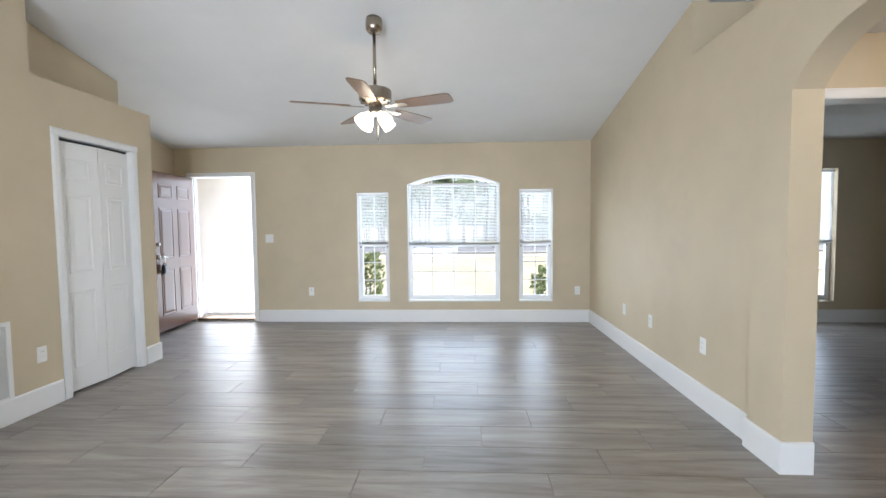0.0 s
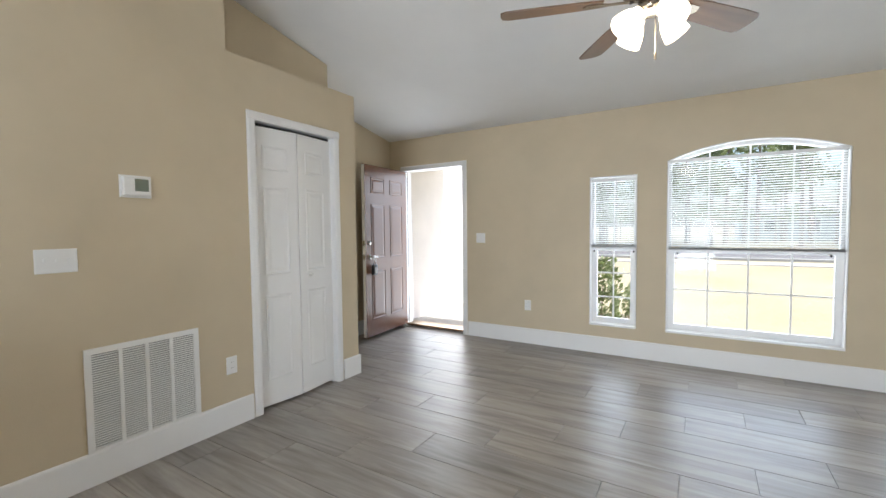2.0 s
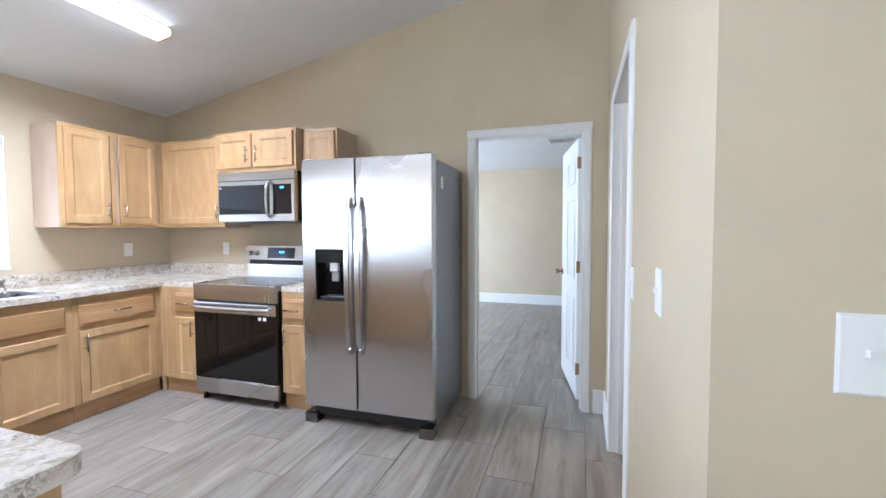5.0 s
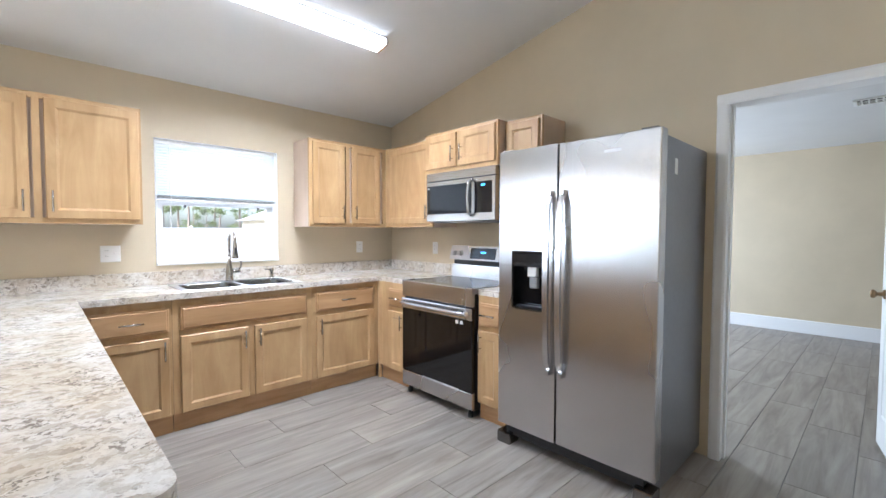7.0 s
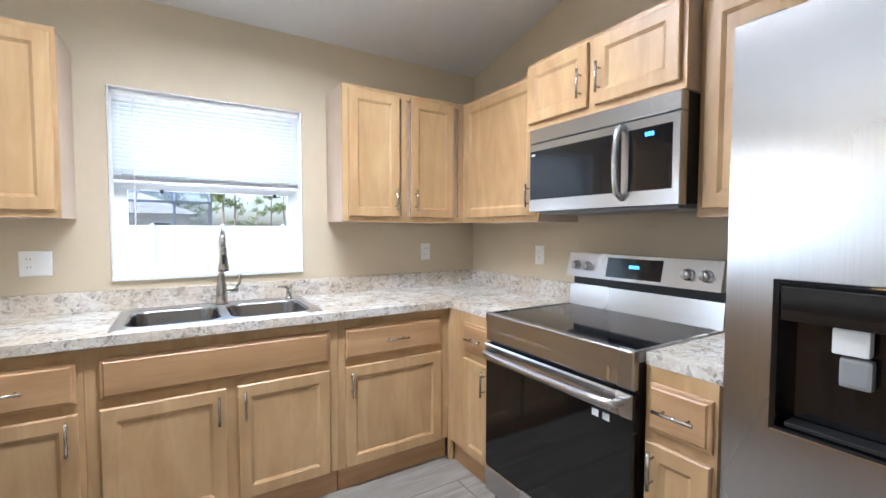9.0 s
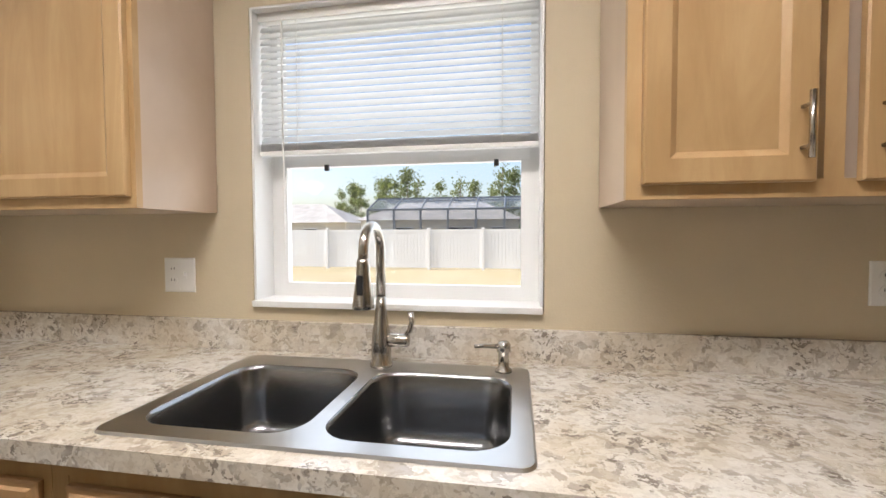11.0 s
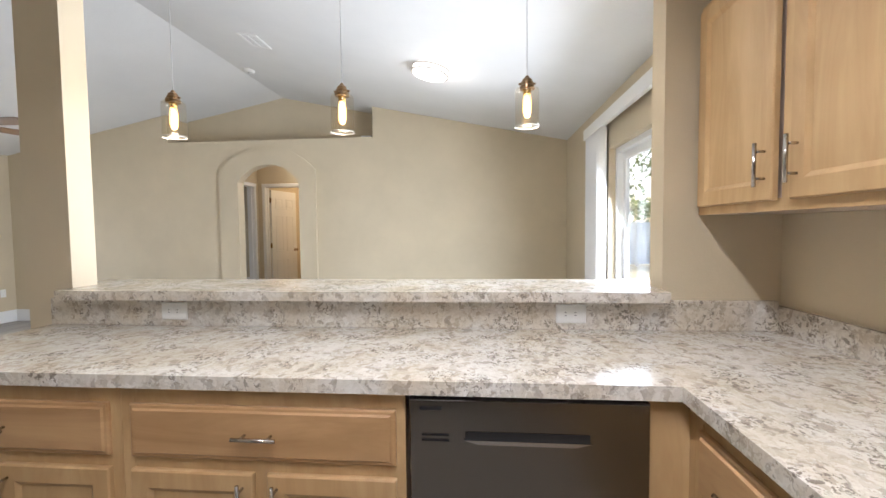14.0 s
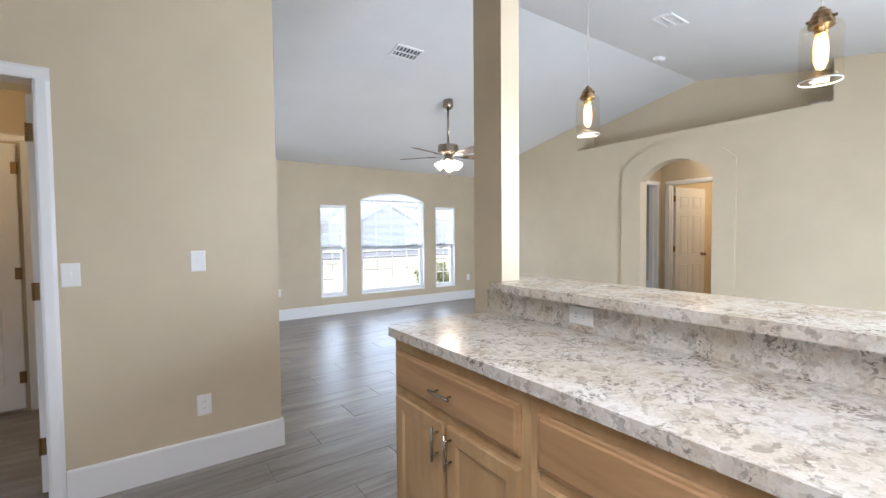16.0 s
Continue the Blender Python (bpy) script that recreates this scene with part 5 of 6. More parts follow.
for door, y in ((d1, FM - 0.04), (d2, FM + 0.04)):
    bm = bmesh.new()
    n = 14
    prof = []
    for k in range(n + 1):
        z = 0.50 + (1.56 - 0.50) * k / n
        t = 2 * k / n - 1
        prof.append((FRX + 0.062 - 0.026 * t * t - (0.03 if abs(t) == 1 else 0), z))
    outline = prof + [(x - 0.013, z) for x, z in reversed(prof)]
    lo = [bm.verts.new((x, y - 0.017, z)) for x, z in outline]
    hi = [bm.verts.new((x, y + 0.017, z)) for x, z in outline]
    m2 = len(outline)
    fs = [bm.faces.new((lo[i], lo[(i + 1) % m2], hi[(i + 1) % m2], hi[i])) for i in range(m2)]
    for i in range(n):
        fs += [bm.faces.new((q[i], q[i + 1], q[m2 - 2 - i], q[m2 - 1 - i])) for q in (lo, hi)]
    for z in (0.512, 1.548):
        box(bm, FRX, FRX + 0.03, y - 0.012, y + 0.012, z - 0.014, z + 0.014)
    bmesh.ops.recalc_face_normals(bm, faces=bm.faces)
    into("handle", bm, m_steel_x, door, "long curved steel handle")
into("badge", B(FRX, FRX + 0.0015, 0.50, 0.59, 1.737, 1.750), m_chrome, d2, "small metal badge")
into("energy_label", B(-4.70, -4.66, FB - 0.0035, FB - 0.0025, 1.62, 1.70), m_plastic, ob, "small white label")
into("base_grille", B(FRX - 0.09, FRX - 0.03, FA + 0.06, FB - 0.06, 0.03, 0.09, bevel=0.004), m_black, ob, "dark base grille")
for y in (FA + 0.05, FB - 0.05):
    into("foot", B(FRX - 0.09, FRX + 0.01, y - 0.05, y + 0.05, 0.0, 0.05, bevel=0.01), m_dark_steel, ob, "dark levelling foot")
for y in (FA + 0.06, FB - 0.06):
    into("hinge_cover", B(FRX - 0.12, FRX - 0.01, y - 0.04, y + 0.04, 1.826, 1.834, bevel=0.003), m_dark_steel, ob)

# range
RA, RB, RX = -1.28, -0.49, -4.54
ob = root("kitchen_range", -4.85, -0.885, 0, "stainless steel electric range with black glass oven door", "range")
into("cabinet", B(XK + 0.03, RX - 0.03, RA + 0.003, RB - 0.003, 0.035, 0.90), m_black, ob, "black side panels")
into("cooktop", B(XK + 0.06, RX - 0.02, RA + 0.008, RB - 0.008, 0.90, 0.918, bevel=0.004), m_black_glass, ob, "black glass cooktop")
bm = bmesh.new()
for y0, y1 in ((RA, RA + 0.012), (RB - 0.012, RB)):
    box(bm, XK + 0.06, RX, y0, y1, 0.88, 0.922, bevel=0.002)
rings(bm, RA, RB, 0.79, 0.922, [(0, RX - 0.03), (0, RX - 0.004), (0.006, RX)], axis="x")
into("front_panel", bm, m_steel_x, ob, "brushed steel front panel")
into("panel_groove", B(RX, RX + 0.0012, RA + 0.05, RB - 0.05, 0.805, 0.845), m_steel, ob)
into("badge", B(RX + 0.001, RX + 0.0025, RB - 0.10, RB - 0.088, 0.80, 0.85), m_chrome, ob)
bm = rings(bmesh.new(), RA, RB, 0.17, 0.775, [(0, RX - 0.035), (0, RX - 0.005), (0.004, RX - 0.001)], axis="x")
door = into("oven_door", bm, m_black_glass, ob, "black glass oven door")
bm = rings(bmesh.new(), RA, RB, 0.695, 0.777, [(0, RX - 0.001), (0, RX + 0.006), (0.008, RX + 0.010)], axis="x")
into("door_rail", bm, m_steel_x, door, "brushed steel door rail")
bm = bmesh.new()
path = [(RX, RA + 0.04, 0.742), (RX + 0.045, RA + 0.045, 0.742)] + [(RX + 0.05 + 0.012 * math.sin(math.pi * k / 10), RA + 0.06 + (RB - RA - 0.12) * k / 10, 0.742) for k in range(11)] + [(RX + 0.045, RB - 0.045, 0.742), (RX, RB - 0.04, 0.742)]
tube(bm, path, 0.016, 12)
into("handle", bm, m_steel_x, door, "bowed steel oven handle", smooth=True)
for y in (RB - 0.16, RB - 0.115):
    into("sticker", B(RX, RX + 0.0008, y, y + 0.028, 0.655, 0.68), m_plastic, door, "small white sticker")
bm = rings(bmesh.new(), RA, RB, 0.045, 0.165, [(0, RX - 0.035), (0, RX - 0.006), (0.006, RX)], axis="x")
into("drawer", bm, m_steel_x, ob, "brushed steel storage drawer")
for x in (RX - 0.05, XK + 0.1):
    for y in (RA + 0.05, RB - 0.05):
        bm = bmesh.new()
        lathe(bm, [(0.02, FL), (0.02, 0.012), (0.012, 0.015), (0.012, 0.04)], 12, at=(x, y, 0))
        into("foot", bm, m_black, ob)
bm = bmesh.new()
prism(bm, [(XK + 0.03, 0.90), (XK + 0.10, 0.918), (XK + 0.085, 1.03), (XK + 0.03, 1.03)], "y", RA, RB)
into("lower_backguard", bm, m_steel_x, ob, "brushed steel backguard")
into("backguard_gap", B(XK + 0.03, XK + 0.07, RA + 0.01, RB - 0.01, 1.03, 1.075), m_black, ob)
bm = bmesh.new()
prism(bm, [(XK + 0.03, 1.07), (XK + 0.125, 1.075), (XK + 0.095, 1.20), (XK + 0.03, 1.20)], "y", RA, RB)
bg = into("control_panel", bm, m_steel_x, ob, "brushed steel control panel")


def on_panel(y, z, off):
    k = (z - 1.075) / 0.125
    return (XK + 0.125 - 0.03 * k + off, y, z)


bm = bmesh.new()
y0, y1 = RA + 0.25, RB - 0.25
q = [on_panel(y0, 1.09, 0.001), on_panel(y1, 1.09, 0.001), on_panel(y1, 1.185, 0.001), on_panel(y0, 1.185, 0.001)]
q += [(a - 0.006, b, c) for a, b, c in q]
v = [bm.verts.new(p) for p in q]
for f in ((0, 1, 2, 3), (7, 6, 5, 4), (0, 4, 5, 1), (1, 5, 6, 2), (2, 6, 7, 3), (3, 7, 4, 0)):
    bm.faces.new([v[i] for i in f])
into("display_glass", bm, m_black_glass, bg, "black glass display")
bm = bmesh.new()
for k in range(4):
    p = on_panel(RA + 0.375 + k * 0.014, 1.145, 0.0022)
    box(bm, p[0] - 0.001, p[0] + 0.0004, p[1], p[1] + 0.009, 1.137, 1.153)
into("clock_digits", bm, m_display, bg, "lit blue clock digits")
for y in (RA + 0.06, RA + 0.135, RB - 0.135, RB - 0.06):
    bm = bmesh.new()
    p = on_panel(y, 1.135, 0)
    lathe(bm, [(0.026, 0.0), (0.026, 0.008), (0.02, 0.012), (0.018, 0.034), (0.0, 0.036)], 18, at=p, axis="x")
    box(bm, p[0] + 0.034, p[0] + 0.04, y - 0.003, y + 0.003, 1.118, 1.152)
    into("burner_knob", bm, m_steel, bg, "steel burner knob", smooth=False)

# microwave over the range
MX = XK + 0.42
ob = root("microwave", -5.0, -0.885, 1.41, "stainless steel over-the-range microwave with black window", "microwave")
MA, MB, M0, M1 = -1.27, -0.50, 1.405, 1.825
into("case", B(XK + 0.005, MX - 0.045, MA, MB, M0 + 0.012, M1, bevel=0.003), m_black, ob, "black case")
into("vent_plate", B(XK + 0.05, MX - 0.05, MA + 0.03, MB - 0.03, M0, M0 + 0.012), m_grey, ob)
bm = rings(bmesh.new(), MA, MB, 1.755, M1, [(0, MX - 0.045), (0, MX - 0.004), (0.003, MX)], axis="x")
into("top_panel", bm, m_steel_x, ob)
bm = rings(bmesh.new(), MA, MB, M0 + 0.01, 1.751, [(0, MX - 0.045), (0, MX - 0.004), (0.003, MX)], axis="x")
door = into("door", bm, m_steel_x, ob, "brushed steel door")
into("window", B(MX, MX + 0.003, MA + 0.012, MB - 0.24, 1.475, 1.715, bevel=0.001), m_black_glass, door, "dark door window")
into("keypad", B(MX, MX + 0.003, MB - 0.205, MB - 0.03, 1.475, 1.715, bevel=0.001), m_black_glass, door, "black glass keypad")
bm = bmesh.new()
for k in range(3):
    box(bm, MX + 0.003, MX + 0.0036, MB - 0.135 + k * 0.013, MB - 0.126 + k * 0.013, 1.68, 1.695)
into("clock_digits", bm, m_display, door, "lit blue clock digits")
bm = bmesh.new()
tube(bm, [(MX, MB - 0.232, 1.45), (MX + 0.035, MB - 0.232, 1.47)] + [(MX + 0.04 + 0.012 * math.sin(math.pi * k / 8), MB - 0.232, 1.48 + 0.23 * k / 8) for k in range(9)] + [(MX + 0.035, MB - 0.232, 1.72), (MX, MB - 0.232, 1.735)], 0.013, 12)
into("handle", bm, m_steel, door, "curved steel handle", smooth=True)
into("sticker", B(MX + 0.003, MX + 0.0036, MA + 0.02, MA + 0.045, 1.69, 1.70), m_plastic, door)

# dishwasher
ob = root("dishwasher", -2.2, -1.315, 0, "dark stainless steel dishwasher under the bar worktop", "dishwasher")
DX = PX - PD - 0.02
WA, WB = -1.612, -0.970
into("tub", B(DX + 0.05, PX - 0.02, WA + 0.005, WB - 0.005, 0.09, 0.865), m_black, ob)
bm = bmesh.new()
rings(bm, WA, WB, 0.105, 0.862, [(0, DX + 0.05), (0, DX + 0.004), (0.004, DX)], axis="x")
door = into("door_panel", bm, m_dark_steel, ob, "dark brushed steel door")
cp = door
bm = bmesh.new()
prism(bm, [(WA + 0.19, 0.741), (WB - 0.19, 0.741), (WB - 0.15, 0.752), (WA + 0.15, 0.752)], "x", DX - 0.007, DX - 0.001)
into("pocket_lip", bm, m_steel_x, cp, "steel lip of the handle pocket")
into("pocket", B(DX - 0.0025, DX - 0.0015, WA + 0.155, WB - 0.155, 0.752, 0.774), m_black, cp, "dark handle pocket")
for z in (0.745, 0.76):
    into("vent_slot", B(DX - 0.0022, DX - 0.0012, WB - 0.11, WB - 0.035, z, z + 0.006), m_black, cp)
into("vent_slot", B(DX - 0.0022, DX - 0.0012, WB - 0.09, WB - 0.03, 0.832, 0.842), m_black, cp)
into("toe_panel", B(DX + 0.04, DX + 0.05, WA + 0.01, WB - 0.01, 0.0, 0.10), m_black, ob)

# ---- lamps ----
ob = root("kitchen_light", -3.65, -1.1, 2.72, "long white fluorescent ceiling light, lit, over the kitchen", "ceiling light")
tl = math.degrees(math.atan(SLOPE))
ob.matrix_basis = pose(-3.60, -1.11, roof(-1.11), tl, 0, 0)
part("pan", B(-0.61, 0.61, -0.06, 0.06, -0.02, 0.0, bevel=0.003), m_plastic, ob)
bm = bmesh.new()
prism(bm, [(-0.065, -0.018), (-0.07, -0.045), (-0.055, -0.062), (0.055, -0.062), (0.07, -0.045), (0.065, -0.018)], "x", -0.60, 0.60)
part("diffuser", bm, m_tube, ob, "glowing white diffuser")
for s in (-1, 1):
    bm = bmesh.new()
    prism(bm, [(-0.07, -0.005), (-0.075, -0.047), (-0.058, -0.067), (0.058, -0.067), (0.075, -0.047), (0.07, -0.005)], "x", s * 0.60, s * 0.615)
    part("end_cap", bm, m_chrome, ob, "metal end cap")
ob = root("dome_light", 0.38, -0.72, roof(-0.72), "round flush ceiling light with nickel rings, lit", "ceiling light")
ob.matrix_basis = pose(0.38, -0.72, roof(-0.72), tl, 0, 0)
bm = bmesh.new()
lathe(bm, [(0.165, 0.0), (0.165, -0.06), (0.155, -0.075), (0.11, -0.088), (0.0, -0.093)], 32)
part("diffuser", bm, m_dome, ob, "glowing white diffuser", smooth=True)
for z in (-0.012, -0.058):
    bm = bmesh.new()
    lathe(bm, [(0.165, z + 0.006), (0.174, z + 0.006), (0.174, z - 0.006), (0.165, z - 0.006)], 32, closed=True)
    part("ring", bm, m_nickel, ob, "brushed nickel ring")

m_cord = mat("pale_cord", (0.5, 0.49, 0.47), 0.5)
m_brass = mat("bright_brass", (0.62, 0.42, 0.16), 0.25, 1.0)
m_rim = mat("jar_rim_glass", (0.75, 0.75, 0.72), 0.1)
for y in (0.33, -0.52, -1.385):
    x, zt = -1.62, roof(y) - 0.025
    ob = root("pendant_lamp", x, y, 1.765, "clear glass jar pendant lamp with aged brass socket, lit", "pendant lamp", "pendants over the bar")
    bm = bmesh.new()
    lathe(bm, [(0.054, 1.765), (0.0545, 1.775), (0.0545, 1.922), (0.053, 1.931), (0.048, 1.936), (0.032, 1.938), (0.032, 1.936), (0.047, 1.934), (0.0515, 1.930), (0.0525, 1.921), (0.0525, 1.775), (0.052, 1.765)], 32, at=(x, y, 0), closed=True)
    into("glass_jar", bm, m_jar, ob, "clear glass jar", smooth=True).visible_shadow = False
    bm = bmesh.new()
    lathe(bm, [(0.0535, 1.763), (0.0548, 1.7645), (0.0535, 1.766), (0.0522, 1.7645)], 32, at=(x, y, 0), closed=True)
    into("jar_rim", bm, m_rim, ob)
    bm = bmesh.new()
    lathe(bm, [(0.034, 1.932), (0.034, 1.946), (0.027, 1.950), (0.028, 1.962), (0.024, 1.966), (0.022, 1.976), (0.013, 1.982), (0.007, 1.992), (0.0, 1.992)], 20, at=(x, y, 0))
    sock = into("socket", bm, m_bronze, ob, "aged brass socket", smooth=False)
    for s in (-1, 1):
        bm = bmesh.new()
        lathe(bm, [(0.005, 0), (0.005, s * 0.012), (0, s * 0.013)], 8, at=(x, y + s * 0.026, 1.956), axis="y")
        into("thumb_screw", bm, m_bronze, sock)
    bm = bmesh.new()
    lathe(bm, [(0.018, 1.934), (0.018, 1.915), (0.0165, 1.908)], 14, at=(x, y, 0))
    into("bulb_base", bm, m_brass, ob, "bright brass bulb base")
    bm = bmesh.new()
    lathe(bm, [(0.0135, 1.908), (0.018, 1.885), (0.0195, 1.86), (0.0175, 1.825), (0.011, 1.806), (0.0, 1.801)], 16, at=(x, y, 0))
    bulb = into("bulb", bm, m_bulb, ob, "glowing filament bulb", smooth=True)
    bulb.visible_shadow = False
    bm = bmesh.new()
    for k in range(5):
        c, w = math.cos(1.2566 * k), math.sin(1.2566 * k)
        tube(bm, [(x + 0.003 * c, y + 0.003 * w, 1.90), (x + 0.008 * c, y + 0.008 * w, 1.868), (x + 0.006 * c, y + 0.006 * w, 1.822)], 0.002, 6)
    into("filament", bm, m_filament, bulb, "bright filament")
    bm = bmesh.new()
    tube(bm, [(x, y, 1.99), (x, y, zt)], 0.002, 6)
    into("cord", bm, m_cord, ob)
    bm = bmesh.new()
    lathe(bm, [(0.06, zt + 0.01), (0.06, zt - 0.012), (0.05, zt - 0.022), (0.0, zt - 0.024)], 20, at=(x, y, 0))
    into("canopy", bm, m_bronze, ob, smooth=False)
    ob.matrix_basis = pose(x, y, 1.79)
    lamp("pendant_glow", "POINT", pose(x, y, 1.81), 1.6, WARM, 0.03)

# ceiling fan
m_fan = steel("antique_nickel", (0.36, 0.31, 0.25), 0.26, (20, 20, 20), 0.0)
cx, cy = -0.19, 3.45
cz = roof(cy)
ob = root("ceiling_fan", cx, cy, 2.2, "five-blade ceiling fan with nickel motor and lit glass shades", "ceiling fan")
bm = bmesh.new()
lathe(bm, [(0.062, cz + 0.04), (0.068, cz - 0.025), (0.066, cz - 0.06), (0.045, cz - 0.085), (0.018, cz - 0.092), (0.0, cz - 0.092)], 24, at=(cx, cy, 0))
into("canopy", bm, m_fan, ob, smooth=True)
bm = bmesh.new()
tube(bm, [(cx, cy, cz - 0.07), (cx, cy, 2.46)], 0.0135, 12)
into("downrod", bm, m_fan, ob, smooth=True)
bm = bmesh.new()
lathe(bm, [(0.02, 2.50), (0.022, 2.475), (0.06, 2.468), (0.125, 2.46), (0.132, 2.45), (0.132, 2.375), (0.125, 2.365), (0.09, 2.352), (0.07, 2.345), (0.0, 2.345)], 32, at=(cx, cy, 0))
motor = into("motor", bm, m_fan, ob, "brushed nickel motor housing")
for k in range(20):
    a = 2 * math.pi * k / 20
    bm = B(0.098, 0.118, -0.006, 0.006, 2.3525, 2.3585)
    bmesh.ops.rotate(bm, cent=(0, 0, 0), matrix=Matrix.Rotation(a, 3, "Z"), verts=bm.verts)
    bmesh.ops.translate(bm, vec=(cx, cy, 0), verts=bm.verts)
    if k % 2 == 0:
        into("vent_slot", bm, m_black, motor)
    else:
        bm.free()
m_blade = wood("walnut_blade", (0.25, 0.16, 0.10), (0.15, 0.09, 0.055), along=(12, 1, 1), rg=(0.3, 0.45))
for k in range(5):
    a = 198 + 72 * k
    bm = bmesh.new()
    pts = [(0.20, -0.05), (0.30, -0.062), (0.55, -0.072), (0.63, -0.07), (0.655, -0.05), (0.66, 0.0), (0.655, 0.05), (0.63, 0.07), (0.55, 0.072), (0.30, 0.062), (0.20, 0.05)]
    prism(bm, pts, "z", -0.0035, 0.0035)
    bl = part("blade", bm, m_blade, ob, "dark walnut fan blade")
    bl.matrix_basis = pose(0, 0, 0.125, 0, 0, a) @ pose(0, 0, 0, -12, 0, 0)
    bm = bmesh.new()
    prism(bm, [(0.09, -0.018), (0.17, -0.014), (0.21, -0.03), (0.27, -0.03), (0.285, 0.0), (0.27, 0.03), (0.21, 0.03), (0.17, 0.014), (0.09, 0.018)], "z", -0.0085, -0.0038)
    part("blade_bracket", bm, m_fan, bl, "nickel blade bracket")
bm = bmesh.new()
lathe(bm, [(0.05, 2.346), (0.055, 2.335), (0.05, 2.30), (0.062, 2.285), (0.058, 2.265), (0.03, 2.25), (0.0, 2.248)], 24, at=(cx, cy, 0))
kit = into("light_kit", bm, m_fan, ob, "brushed nickel light kit", smooth=True)
for k in range(4):
    a = radians(47 + 90 * k)
    d = Vector((math.cos(a), math.sin(a), 0))
    base = Vector((cx, cy, 2.275)) + d * 0.05
    way = (d * 0.72 + Vector((0, 0, -0.7))).normalized()
    bm = bmesh.new()
    lathe(bm, [(0.022, 0.0), (0.024, 0.015), (0.038, 0.04), (0.05, 0.075), (0.056, 0.115), (0.0535, 0.115), (0.047, 0.075), (0.034, 0.04), (0.02, 0.016)], 20, closed=True)
    bmesh.ops.transform(bm, matrix=Matrix.Translation(base + way * 0.02) @ Vector((0, 0, 1)).rotation_difference(way).to_matrix().to_4x4(), verts=bm.verts)
    into("shade", bm, m_shade, ob, "glowing frosted glass shade", smooth=True)
    bm = bmesh.new()
    tube(bm, [base - d * 0.02, base, base + way * 0.03], 0.016, 10)
    into("shade_arm", bm, m_fan, ob, smooth=True)
bm = bmesh.new()
tube(bm, [(cx + 0.02, cy, 2.25), (cx + 0.02, cy, 2.08)], 0.0018, 6)
tube(bm, [(cx + 0.02, cy, 2.085), (cx + 0.02, cy, 2.055)], 0.005, 8)
into("pull_chain", bm, m_fan, ob)
ob.matrix_basis = pose(cx, cy, 2.18)
lamp("fan_glow", "POINT", pose(cx, cy, 2.12), 8, WARM, 0.1)
lamp("kitchen_glow", "AREA", pose(-3.60, -1.11, roof(-1.11) - 0.085), 27, (1.0, 0.98, 0.95), 1.2, 0.15, spread=152)
lamp("dome_glow", "POINT", pose(0.38, -0.74, roof(-0.72) - 0.2), 3, (1.0, 0.90, 0.76), 0.1)
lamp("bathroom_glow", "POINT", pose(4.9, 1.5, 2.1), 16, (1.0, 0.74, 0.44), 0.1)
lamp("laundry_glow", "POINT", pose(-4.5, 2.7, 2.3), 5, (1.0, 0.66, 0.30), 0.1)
lamp("hall_glow", "POINT", pose(2.95, 1.8, 2.3), 4.5, WARM, 0.1)

# ---- outdoors ----
GZ = -0.30
m_grass = mat("dry_lawn", (0.2, 0.19, 0.08), 0.9, spec=0.1)
ga = tex(m_grass, "Noise", Scale=0.35, Detail=5.0)
gb2 = tex(m_grass, "Noise", Scale=14.0, Detail=4.0)
gg = mix(m_grass, 0.5, ramp(m_grass, ga.outputs["Fac"], [(0.35, (0.33, 0.285, 0.17)), (0.65, (0.44, 0.375, 0.26))]),
         ramp(m_grass, gb2.outputs["Fac"], [(0.3, (0.25, 0.22, 0.13)), (0.7, (0.45, 0.39, 0.28))]))
colour(m_grass, gg)
bump(m_grass, gb2.outputs["Fac"], 0.8, 0.03)
m_asphalt = plaster("pale_worn_asphalt", (0.16, 0.155, 0.15), grain=40, depth=0.01, wide=0.12, rg=(0.8, 0.95))
m_concrete = plaster("pale_concrete", (0.42, 0.41, 0.38), grain=50, depth=0.004, wide=0.08, rg=(0.8, 0.95))
m_leaf = mat("leaf_green", (0.06, 0.10, 0.03), 0.6)
li = m_leaf.node_tree.nodes.new("ShaderNodeNewGeometry")
colour(m_leaf, ramp(m_leaf, li.outputs["Random Per Island"], [(0.0, (0.08, 0.105, 0.05)), (0.6, (0.14, 0.175, 0.09)), (1.0, (0.21, 0.235, 0.14))]))
ln_, ll_, lb_ = nodes_of(m_leaf)
l_tr, l_mix = ln_.new("ShaderNodeBsdfTranslucent"), ln_.new("ShaderNodeMixShader")
l_tr.inputs["Color"].default_value = (0.22, 0.27, 0.09, 1)
l_mix.inputs[0].default_value = 0.45
ll_.new(lb_.outputs[0], l_mix.inputs[1])
ll_.new(l_tr.outputs[0], l_mix.inputs[2])
ll_.new(l_mix.outputs[0], ln_["Material Output"].inputs["Surface"])
m_bark = plaster("pine_bark", (0.24, 0.19, 0.155), grain=30, depth=0.02, wide=0.3, rg=(0.85, 0.95))
m_vinyl = plaster("white_vinyl_fence_board", (0.78, 0.78, 0.77), grain=80, depth=0.001, wide=0.03, rg=(0.4, 0.5))
m_shingle = plaster("grey_roof_shingle", (0.33, 0.325, 0.32), grain=12, depth=0.02, wide=0.25, rg=(0.85, 0.95))
m_siding = plaster("pale_house_stucco", (0.55, 0.52, 0.46), grain=30, depth=0.006, wide=0.05, rg=(0.8, 0.95))
m_siding_b = plaster("grey_house_siding", (0.36, 0.39, 0.42), grain=30, depth=0.006, wide=0.05, rg=(0.8, 0.95))
m_screen = mat("dark_pool_screen", (0.10, 0.12, 0.15), 0.5)
